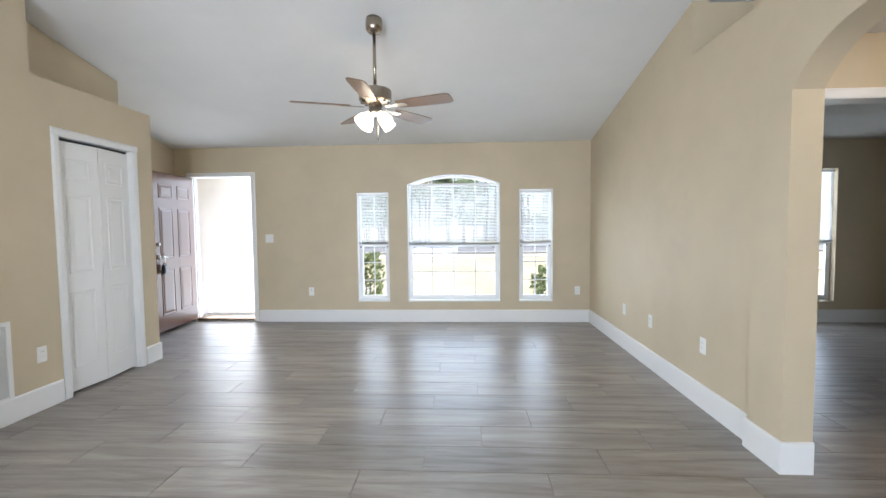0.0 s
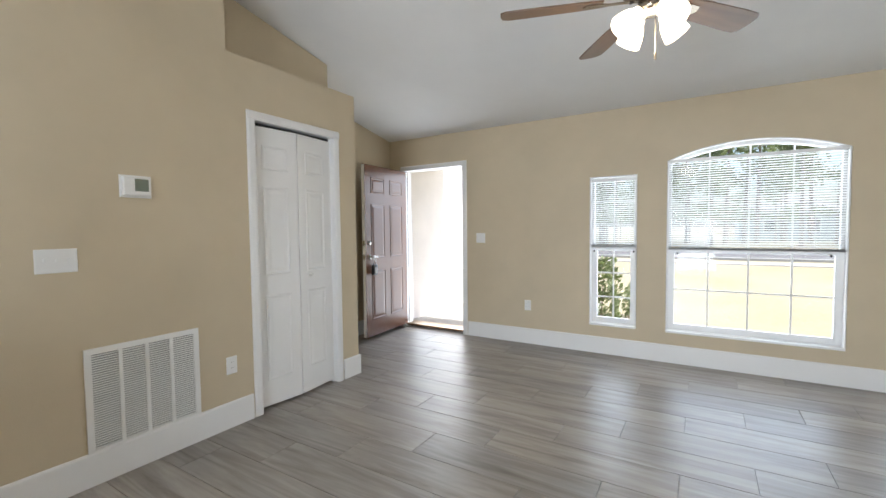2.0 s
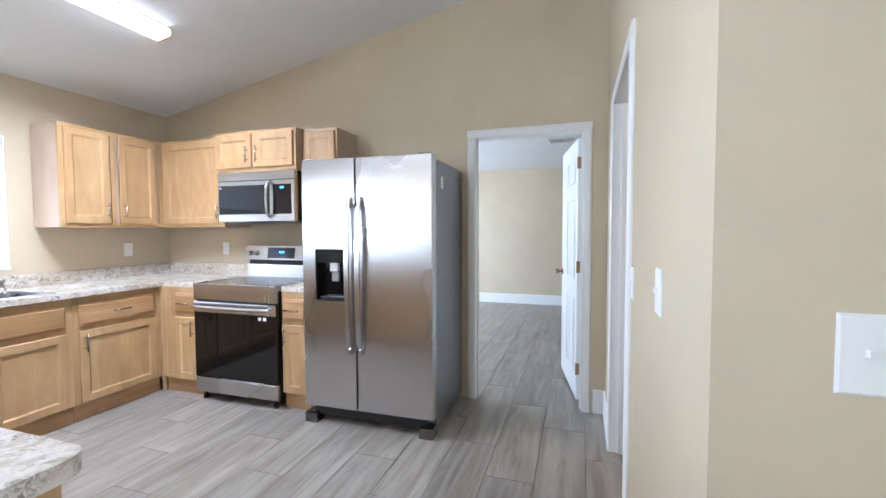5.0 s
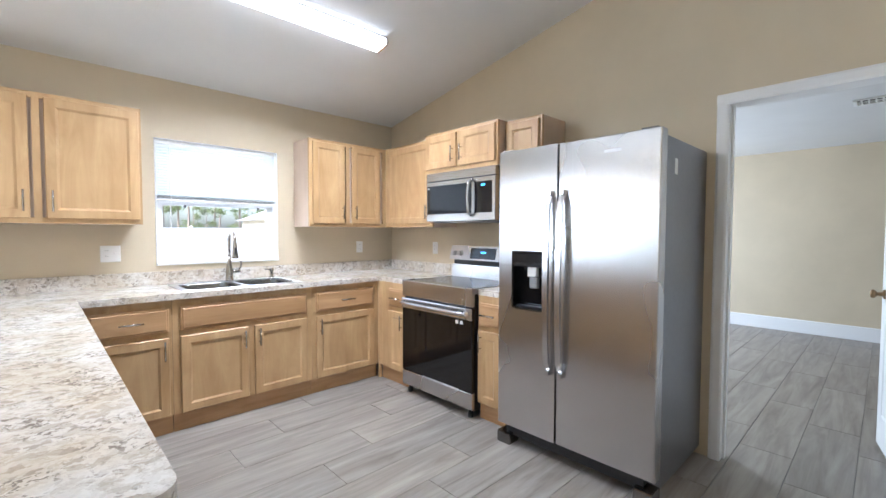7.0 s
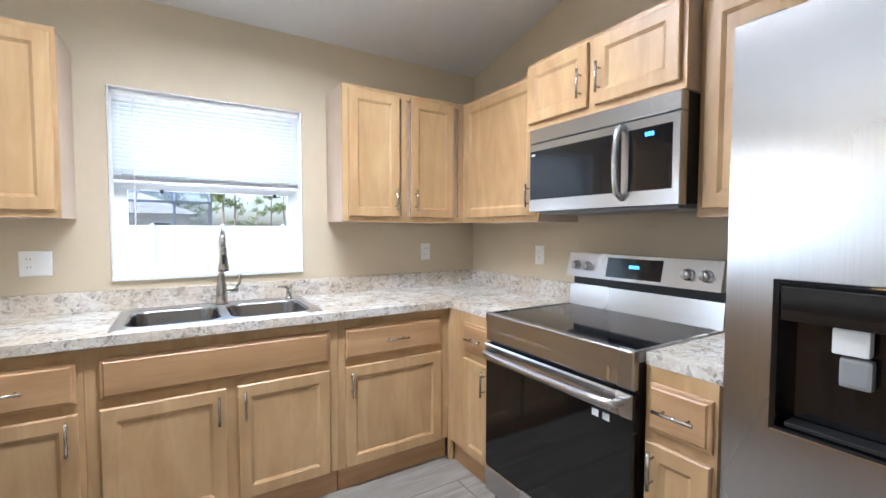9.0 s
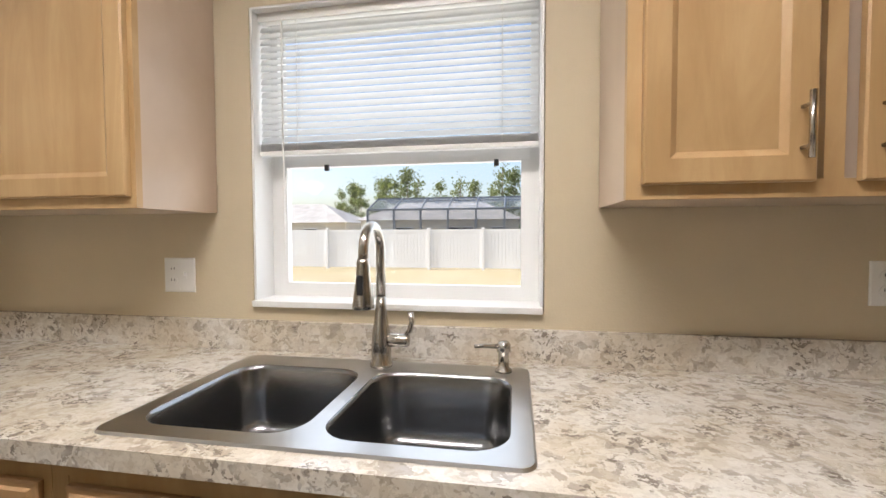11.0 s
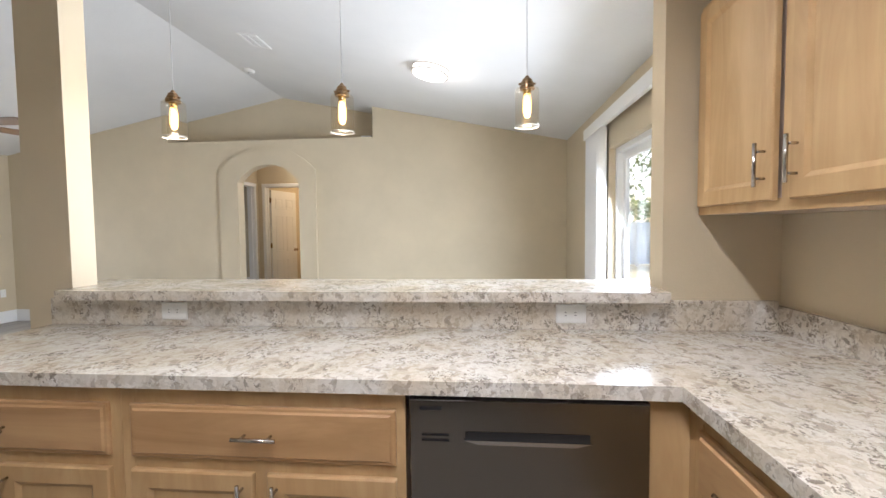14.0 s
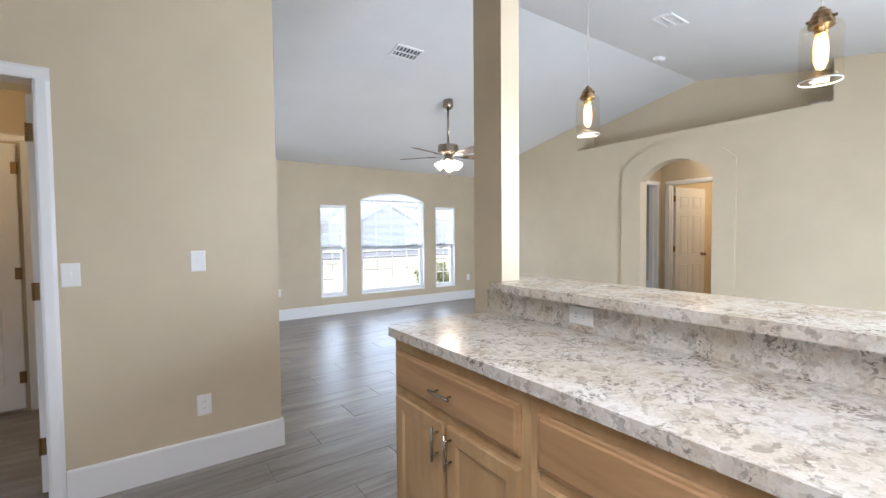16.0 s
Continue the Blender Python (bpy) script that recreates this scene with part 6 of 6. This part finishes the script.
m_car = mat("white_car_paint", (0.75, 0.75, 0.75), 0.2, Coat_Weight=0.6)
m_tyre = mat("black_rubber", (0.02, 0.02, 0.02), 0.8)

bm = bmesh.new()
loops = [[(r * math.cos(2 * math.pi * k / 48), r * math.sin(2 * math.pi * k / 48), GZ) for k in range(48)] for r in (1500, 300, 80, 40, 20)]
loft(bm, loops)
bmesh.ops.recalc_face_normals(bm, faces=bm.faces)
for f in bm.faces:
    if f.normal.z < 0:
        f.normal_flip()
setting("ground", bm, m_grass, "dry yellow-green lawn around the house", "ground")
setting("road", B(-200, 200, 25.5, 33.0, GZ - 0.2, GZ + 0.02), m_asphalt, "pale sunlit residential road", "road")
setting("kerb", B(-200, 200, 25.2, 25.5, GZ - 0.2, GZ + 0.12, bevel=0.02), m_concrete, "concrete kerb along the road", "kerb")
setting("kerb", B(-200, 200, 33.0, 33.3, GZ - 0.2, GZ + 0.12, bevel=0.02), m_concrete, "concrete kerb along the road", "kerb")
setting("pavement", B(-200, 200, 22.4, 23.8, GZ - 0.2, GZ + 0.03), m_concrete, "pale concrete footpath beside the road", "pavement")
setting("driveway", B(16.2, 22.2, 33.3, 41.5, GZ - 0.2, GZ + 0.035), m_concrete, "pale concrete driveway of the house opposite", "driveway")
# the house's own outside: porch, garage side wall, roof edge, patio
setting("porch_floor", B(-3.62, -1.6, FT, 9.6, GZ - 0.1, -0.02, bevel=0.01), m_concrete, "pale concrete porch slab", "porch")
setting("wall_garage", B(-3.85, -3.62, FT, 12.0, GZ, 3.0), m_stucco, "white textured stucco garage wall beside the porch", "wall")
setting("porch_roof", B(-3.85, -1.45, FT, 7.35, 2.45, 2.6), m_stucco, "white soffit of the porch roof", "porch roof")
setting("patio", B(-2.2, 0.9, -6.0, YB - 0.18, GZ - 0.1, -0.05, bevel=0.01), m_concrete, "concrete patio slab outside the sliding door", "patio")
bm = bmesh.new()
RO = 0.13
prism(bm, [(YB - 0.75, roof(YB - 0.75) + RO), (RIDGE, TOP + RO), (FT + 0.75, roof(FT + 0.75) + RO), (FT + 0.75, roof(FT + 0.75) + RO + 0.05), (RIDGE, TOP + RO + 0.05), (YB - 0.75, roof(YB - 0.75) + RO + 0.05)], "x", -10.2, 7.0)
setting("roof", bm, m_shingle, "grey shingled gable roof of the house", "roof")
for y0, y1 in ((FT, FT + 0.75), (YB - 0.75, YB - 0.18)):
    setting("eave", B(-10.2, 7.0, y0, y1, 2.30, 2.34), m_stucco, "white soffit under the roof edge", "eave")


def shrub(x, y, rx, h, n, seed):
    rnd = random.Random(seed)
    ob = root("shrub", x, y, GZ, "trimmed dark green leafy shrub outside the window", "shrub", "shrubs by the house")
    bm = bmesh.new()
    for k in range(5):
        a = rnd.uniform(0, 6.3)
        tube(bm, [(x, y, GZ), (x + 0.3 * rx * math.cos(a), y + 0.3 * rx * math.sin(a), GZ + h * 0.4), (x + 0.6 * rx * math.cos(a), y + 0.6 * rx * math.sin(a), GZ + h * 0.75)], [0.015, 0.01, 0.005], 6)
    into("stems", bm, m_bark, ob)
    bm = bmesh.new()
    for _ in range(n):
        a, z = rnd.uniform(0, 6.283), rnd.uniform(0.08, 1.0)
        rr = rx * (0.62 + 0.38 * math.sqrt(rnd.random())) * (1.0 if z < 0.85 else 0.8) * (0.92 + 0.12 * math.sin(5 * a + 9 * z))
        c = Vector((x + rr * math.cos(a), y + rr * math.sin(a), GZ + h * z))
        d = Vector((rnd.gauss(0, 1), rnd.gauss(0, 1), rnd.gauss(0.3, 1))).normalized()
        u = d.orthogonal().normalized()
        w = d.cross(u)
        s = rnd.uniform(0.018, 0.034)
        bm.faces.new([bm.verts.new(c + p) for p in (-u * s * 1.6, -w * s * 0.7, u * s * 1.6, w * s * 0.7)])
    into("leaves", bm, m_leaf, ob)
    return ob


shrub(-1.17, 7.35, 0.27, 1.18, 1500, 3)
shrub(2.05, 7.2, 0.40, 0.95, 1500, 5)
shrub(-0.9, 9.4, 0.3, 0.6, 700, 6)


def tree(x, y, h, seed, pine):
    rnd = random.Random(seed)
    ob = root("pine_tree" if pine else "broadleaf_tree", x, y, GZ, "tall pine tree with a ragged crown" if pine else "leafy green tree with an uneven crown", "tree", "trees of the woods")
    bm = bmesh.new()
    lean = rnd.uniform(-0.3, 0.3)
    spine = [(x + lean * k / 5, y, GZ + h * k / 5) for k in range(6)]
    r0 = 0.016 * h
    tube(bm, spine, [r0 * (1 - 0.17 * k) for k in range(6)], 7)
    tips = []
    for k in range(11):
        z = rnd.uniform(0.42 if pine else 0.25, 0.96)
        a = rnd.uniform(0, 6.283)
        ln = h * (0.16 if pine else 0.3) * (1.25 - z) * rnd.uniform(0.7, 1.2)
        p = Vector((x + lean * z, y, GZ + h * z))
        q = p + Vector((math.cos(a) * ln, math.sin(a) * ln, ln * rnd.uniform(0.1, 0.5)))
        tube(bm, [p, (p + q) / 2 + Vector((0, 0, 0.05 * ln)), q], [r0 * 0.3, r0 * 0.2, r0 * 0.08], 5)
        tips += [q, (p + q) / 2, p + (q - p) * 0.75]
    tips.append(Vector((x + lean, y, GZ + h)))
    into("trunk", bm, m_bark, ob)
    bm = bmesh.new()
    for t in tips:
        for _ in range(26):
            c = t + Vector((rnd.gauss(0, 1), rnd.gauss(0, 1), rnd.gauss(0, 0.7))) * h * 0.045
            d = Vector((rnd.gauss(0, 1), rnd.gauss(0, 1), rnd.gauss(0, 1))).normalized()
            u = d.orthogonal().normalized()
            w = d.cross(u)
            s = h * rnd.uniform(0.012, 0.026)
            bm.faces.new([bm.verts.new(c + p) for p in (-u * s, -w * s * 0.5, u * s, w * s * 0.6)])
    into("crown", bm, m_leaf, ob)
    return ob


protos = [tree(-4, 44, 11, 1, True), tree(3, 47, 12.5, 2, True), tree(-9, 41, 7, 3, False), tree(8, 50, 13, 4, True), tree(0.5, 40, 6, 5, False)]
rnd = random.Random(11)
for k in range(40):
    p = protos[k % 5]
    x = -26 + 0.9 * k + rnd.uniform(-1, 1)
    y = rnd.uniform(38, 62)
    if 10.5 < x + 1 and y < 56:
        y += 22
    copy_thing(p, pose(x, y, GZ, 0, 0, rnd.uniform(0, 360)))
for k in range(46):
    p = protos[(k * 2) % 5]
    copy_thing(p, pose(-42 + 1.7 * k + rnd.uniform(-1, 1), rnd.uniform(-92, -70), GZ, 0, 0, rnd.uniform(0, 360)))
for x, y, k in ((17.5, -7.5, 2), (19, -10.5, 4), (18, -13.5, 2), (20, -5, 4), (24, -9, 2)):
    copy_thing(protos[k], pose(x, y, GZ, 0, 0, 70 * k + 30 * x))

# white vinyl fence round the back garden
ob = root("vinyl_fence", -5, -19.5, GZ, "white vinyl privacy fence along the back garden", "fence")
FH = 1.80
pn = po = None
for k in range(30):
    x = -36 + 2.4 * k
    if pn is None:
        bm = bmesh.new()
        box(bm, 0.06, 2.34, -0.02, 0.02, 0.08, 0.2)
        box(bm, 0.06, 2.34, -0.02, 0.02, FH - 0.14, FH - 0.02)
        for j in range(15):
            box(bm, 0.06 + 0.152 * j + 0.003, 0.06 + 0.152 * (j + 1) - 0.003, -0.012, 0.012, 0.2, FH - 0.14)
        o = part("fence_panel", bm, m_vinyl, ob)
        pn = o.data
        bm = bmesh.new()
        box(bm, -0.06, 0.06, -0.06, 0.06, 0, FH)
        rings(bm, -0.07, 0.07, -0.07, 0.07, [(0, FH), (0, FH + 0.02), (0.07, FH + 0.06)], axis="z")
        p = part("post", bm, m_vinyl, ob)
        po = p.data
    else:
        o, p = new("fence_panel", pn), new("post", po)
        o.parent = p.parent = ob
    o.matrix_basis = pose(x + 5, 0, 0)
    p.matrix_basis = pose(x + 5, 0, 0)

    if k < 8:
        o, p = new("fence_panel", pn), new("post", po)
        o.parent = p.parent = ob
        o.matrix_basis = p.matrix_basis = pose(14.2 + 5, 2.4 * k, 0, 0, 0, 90)


def house(name, x, y, w, d, h, rise, wall_mat, label, face, extras):
    """A house with walls, gable or hip roof and its openings; face: 1 when the front looks to -y."""
    ob = root(name, x, y, GZ, label, "house", "neighbouring houses")
    s = -face
    into("wall", B(x - w / 2, x + w / 2, y - d / 2, y + d / 2, GZ, GZ + h), wall_mat, ob)
    bm = bmesh.new()
    e = 0.5
    lo = [bm.verts.new(p) for p in ((x - w / 2 - e, y - d / 2 - e, GZ + h - 0.1), (x + w / 2 + e, y - d / 2 - e, GZ + h - 0.1), (x + w / 2 + e, y + d / 2 + e, GZ + h - 0.1), (x - w / 2 - e, y + d / 2 + e, GZ + h - 0.1))]
    k = min(w, d) / 2
    if w >= d:
        hi = [bm.verts.new(p) for p in ((x - w / 2 + k, y, GZ + h + rise), (x + w / 2 - k + 0.01, y, GZ + h + rise))]
        for f in ((lo[0], lo[1], hi[1], hi[0]), (lo[1], lo[2], hi[1]), (lo[2], lo[3], hi[0], hi[1]), (lo[3], lo[0], hi[0])):
            bm.faces.new(f)
    else:
        hi = [bm.verts.new(p) for p in ((x, y - d / 2 + k, GZ + h + rise), (x, y + d / 2 - k + 0.01, GZ + h + rise))]
        for f in ((lo[0], lo[1], hi[0]), (lo[1], lo[2], hi[1], hi[0]), (lo[2], lo[3], hi[1]), (lo[3], lo[0], hi[0], hi[1])):
            bm.faces.new(f)
    bm.faces.new(lo)
    bmesh.ops.recalc_face_normals(bm, faces=bm.faces)
    into("roof", bm, m_shingle, ob)
    yf = y + s * d / 2
    for kind, cx2, z0, ww, hh in extras:
        if kind == "window":
            fr = into("window", B(cx2 - ww / 2, cx2 + ww / 2, yf + s * 0.06, yf - s * 0.02, GZ + z0, GZ + z0 + hh), m_trim, ob)
            into("pane", B(cx2 - ww / 2 + 0.08, cx2 + ww / 2 - 0.08, yf + s * 0.075, yf + s * 0.062, GZ + z0 + 0.08, GZ + z0 + hh / 2 - 0.03), m_black_glass, fr)
            into("pane", B(cx2 - ww / 2 + 0.08, cx2 + ww / 2 - 0.08, yf + s * 0.075, yf + s * 0.062, GZ + z0 + hh / 2 + 0.03, GZ + z0 + hh - 0.08), m_black_glass, fr)
        elif kind == "garage":
            gd = into("garage_door", B(cx2 - ww / 2, cx2 + ww / 2, yf + s * 0.05, yf - s * 0.02, GZ + z0, GZ + z0 + hh), m_siding_b, ob)
            for j in range(1, 4):
                into("door_joint", B(cx2 - ww / 2, cx2 + ww / 2, yf + s * 0.052, yf + s * 0.03, GZ + z0 + hh * j / 4 - 0.01, GZ + z0 + hh * j / 4 + 0.01), m_grey, gd)
        elif kind == "gable":
            bm = bmesh.new()
            prism(bm, [(cx2 - ww / 2, GZ + z0), (cx2 + ww / 2, GZ + z0), (cx2, GZ + z0 + hh)], "y", yf + s * 0.6, yf - s * 3.5)
            into("gable", bm, wall_mat, ob)
            for sg in (-1, 1):
                bm = bmesh.new()
                prism(bm, [(cx2 + sg * (ww / 2 + 0.4), GZ + z0 - 0.25), (cx2, GZ + z0 + hh), (cx2, GZ + z0 + hh + 0.18), (cx2 + sg * (ww / 2 + 0.4), GZ + z0 - 0.07)], "y", yf + s * 0.9, yf - s * 3.5)
                into("gable_roof", bm, m_shingle, ob)
    return ob


house("house_opposite", 19.5, 46, 15, 9, 2.9, 2.3, m_siding, "pale stucco house across the road with a garage gable", 1,
      [("garage", 18.6, 0.05, 4.9, 2.3), ("gable", 18.6, 2.8, 7.2, 1.9), ("window", 24.4, 0.9, 1.4, 1.5), ("window", 13.6, 0.9, 1.2, 1.5)])
house("two_storey_house", 28.0, 60, 13, 9, 5.9, 2.2, m_siding, "pale two-storey house behind the house opposite", 1,
      [("window", 24.5, 3.9, 1.3, 1.4), ("window", 28.0, 3.9, 1.3, 1.4), ("window", 31.5, 3.9, 1.3, 1.4), ("window", 26, 0.9, 1.3, 1.5), ("window", 30, 0.9, 1.3, 1.5)])
house("grey_house", 7.8, 62, 9, 8, 3.0, 2.4, m_siding_b, "grey house across the road among the trees", 1, [("window", 6, 0.9, 1.2, 1.5), ("window", 9.5, 0.9, 1.2, 1.5)])
house("house_behind", 3.0, -42, 14, 9, 2.9, 2.2, m_siding, "pale house behind the garden fence with a dark roof", -1, [("window", 6, 0.9, 1.6, 1.3), ("window", 1, 0.1, 2.4, 2.1), ("window", -2.2, 0.9, 1.2, 1.3)])
house("house_behind", 21.5, -48, 15, 9, 2.9, 2.2, m_siding, "pale house behind the garden fence with a dark roof", -1, [("window", 18, 0.9, 1.6, 1.3), ("window", 23, 0.9, 1.6, 1.3)])
house("house_behind", -26, -44, 14, 9, 2.9, 2.4, m_siding, "pale house behind the garden fence with a dark roof", -1, [("window", -24, 0.9, 1.6, 1.3), ("window", -29, 0.9, 1.6, 1.3)])

# screened pool cage behind the house at the back
ob = root("pool_enclosure", 0.6, -31.5, GZ, "dark screened pool enclosure behind the garden fence", "pool enclosure")
x0, x1, y0, y1, hh = -4.9, 6.1, -35.2, -28.5, 3.2
posts = [x0 + (x1 - x0) * k / 6 for k in range(7)]
for x in posts:
    into("post", B(x - 0.06, x + 0.06, y1 - 0.06, y1 + 0.06, GZ, GZ + hh), m_screen, ob)
    bm = bmesh.new()
    tube(bm, [(x, y1, GZ + hh), (x, y1 - 2.2, GZ + hh + 0.9), (x, y0, GZ + hh + 0.9)], 0.06, 6)
    into("roof_beam", bm, m_screen, ob)
for y, z in ((y1, hh), (y1, 1.0), (y1 - 2.2, hh + 0.9), (y1 - 4.4, hh + 0.9)):
    into("cross_beam", B(x0, x1, y - 0.06, y + 0.06, GZ + z - 0.06, GZ + z + 0.06), m_screen, ob)
m_mesh = mat("insect_screen", (0.10, 0.13, 0.17), 0.7)
mn, ml, mb = nodes_of(m_mesh)
mt, mm = mn.new("ShaderNodeBsdfTransparent"), mn.new("ShaderNodeMixShader")
mm.inputs[0].default_value = 0.3
ml.new(mt.outputs[0], mm.inputs[1])
ml.new(mb.outputs[0], mm.inputs[2])
ml.new(mm.outputs[0], mn["Material Output"].inputs["Surface"])
into("screen", B(x0, x1, y1 - 0.012, y1 + 0.012, GZ + 0.05, GZ + hh), m_mesh, ob, "dark insect screen")
bm = bmesh.new()
prism(bm, [(y1, GZ + hh), (y1 - 2.2, GZ + hh + 0.9), (y0, GZ + hh + 0.9), (y0, GZ + hh + 0.92), (y1 - 2.2, GZ + hh + 0.92), (y1, GZ + hh + 0.02)], "x", x0, x1)
into("screen", bm, m_mesh, ob, "dark insect screen")

# pickup truck parked on the driveway opposite
tx, ty = 21.0, 37.5
ob = root("pickup_truck", tx, ty, GZ + 0.035, "white pickup truck parked on the driveway opposite", "pickup truck")
zb = GZ + 0.035
bm = bmesh.new()
prism(bm, [(tx - 2.7, zb + 0.45), (tx + 2.75, zb + 0.45), (tx + 2.75, zb + 0.95), (tx + 2.6, zb + 1.1), (tx + 1.35, zb + 1.18), (tx + 0.75, zb + 1.78), (tx - 0.75, zb + 1.82), (tx - 0.9, zb + 1.15), (tx - 2.7, zb + 1.12)], "y", ty - 0.92, ty + 0.92)
bmesh.ops.bevel(bm, geom=list(bm.edges), offset=0.05, segments=2, affect="EDGES")
into("body", bm, m_car, ob)
for u0, u1 in ((tx - 0.65, tx + 0.02), (tx + 0.1, tx + 0.85)):
    bm = bmesh.new()
    prism(bm, [(u0, zb + 1.2), (u1 + (0.25 if u1 > tx + 0.5 else 0), zb + 1.2), (u1 - 0.05, zb + 1.68), (u0, zb + 1.7)], "y", ty - 0.935, ty + 0.935)
    into("side_window", bm, m_black_glass, ob)
for u in (tx - 1.75, tx + 1.8):
    for sg in (-1, 1):
        bm = bmesh.new()
        lathe(bm, [(0.25, sg * 0.93), (0.40, sg * 0.93), (0.40, sg * 0.68), (0.25, sg * 0.68)], 20, at=(u, ty, zb + 0.40), axis="y")
        wh = into("wheel", bm, m_tyre, ob)
        bm = bmesh.new()
        lathe(bm, [(0.25, sg * 0.90), (0.2, sg * 0.92), (0.06, sg * 0.9), (0.0, sg * 0.93)], 16, at=(u, ty, zb + 0.40), axis="y")
        into("rim", bm, m_chrome, wh)

# ---- floor ----
setting("floor_slab", B(-9.9, 6.62, -2.52, FT, -0.14, FL - 0.006), m_grout, "grey grout bed under the tile floor", "floor")
flo = tagged(new("floor"), "grey-brown wood-look porcelain plank floor", "floor", kind="structure")
PL, PW, GAP = 1.03, 0.268, 0.0028
bm = bmesh.new()
rings(bm, GAP / 2, PL - GAP / 2, GAP / 2, PW - GAP / 2, [(0, -0.006), (0, -0.0012), (0.0012, 0.0)], axis="z")
plank = part("plank", bm, m_plank, flo)
pm = plank.data
near, rest = [], []
rnd = random.Random(4)
j0 = -18
for j in range(j0, 15):
    y = 2.25 + PW * j
    x = 0.28 + (j % 3) * PL / 3 - 11 * PL
    while x < 6.6:
        inside = -5.3 < x + PL and x < 2.4 and y > -2.5 and y + PW < FT
        (near if inside else rest).append((x, y))
        x += PL
near.sort(key=lambda p: (p[0] + 1.4) ** 2 * 0.6 + (p[1] - 2.4) ** 2)
rest += near[298:]
for i, (x, y) in enumerate(near[:298]):
    o = plank if i == 0 else new("plank", pm)
    o.parent = flo
    o.matrix_basis = pose(x, y, FL)
bm = bmesh.new()
for x, y in rest:
    if x + PL < -9.85 or y > FT - 0.02 or y + PW < -2.5:
        continue
    a, b = max(x, -9.9), min(x + PL, 6.6)
    rings(bm, a + GAP / 2, b - GAP / 2, max(y, -2.5) + GAP / 2, min(y + PW, FT) - GAP / 2, [(0, -0.006), (0, -0.0012), (0.0012, 0.0)], axis="z")
o = part("far_planks", bm, m_plank, flo)
o.location.z = FL
o["kind"] = "stuff"
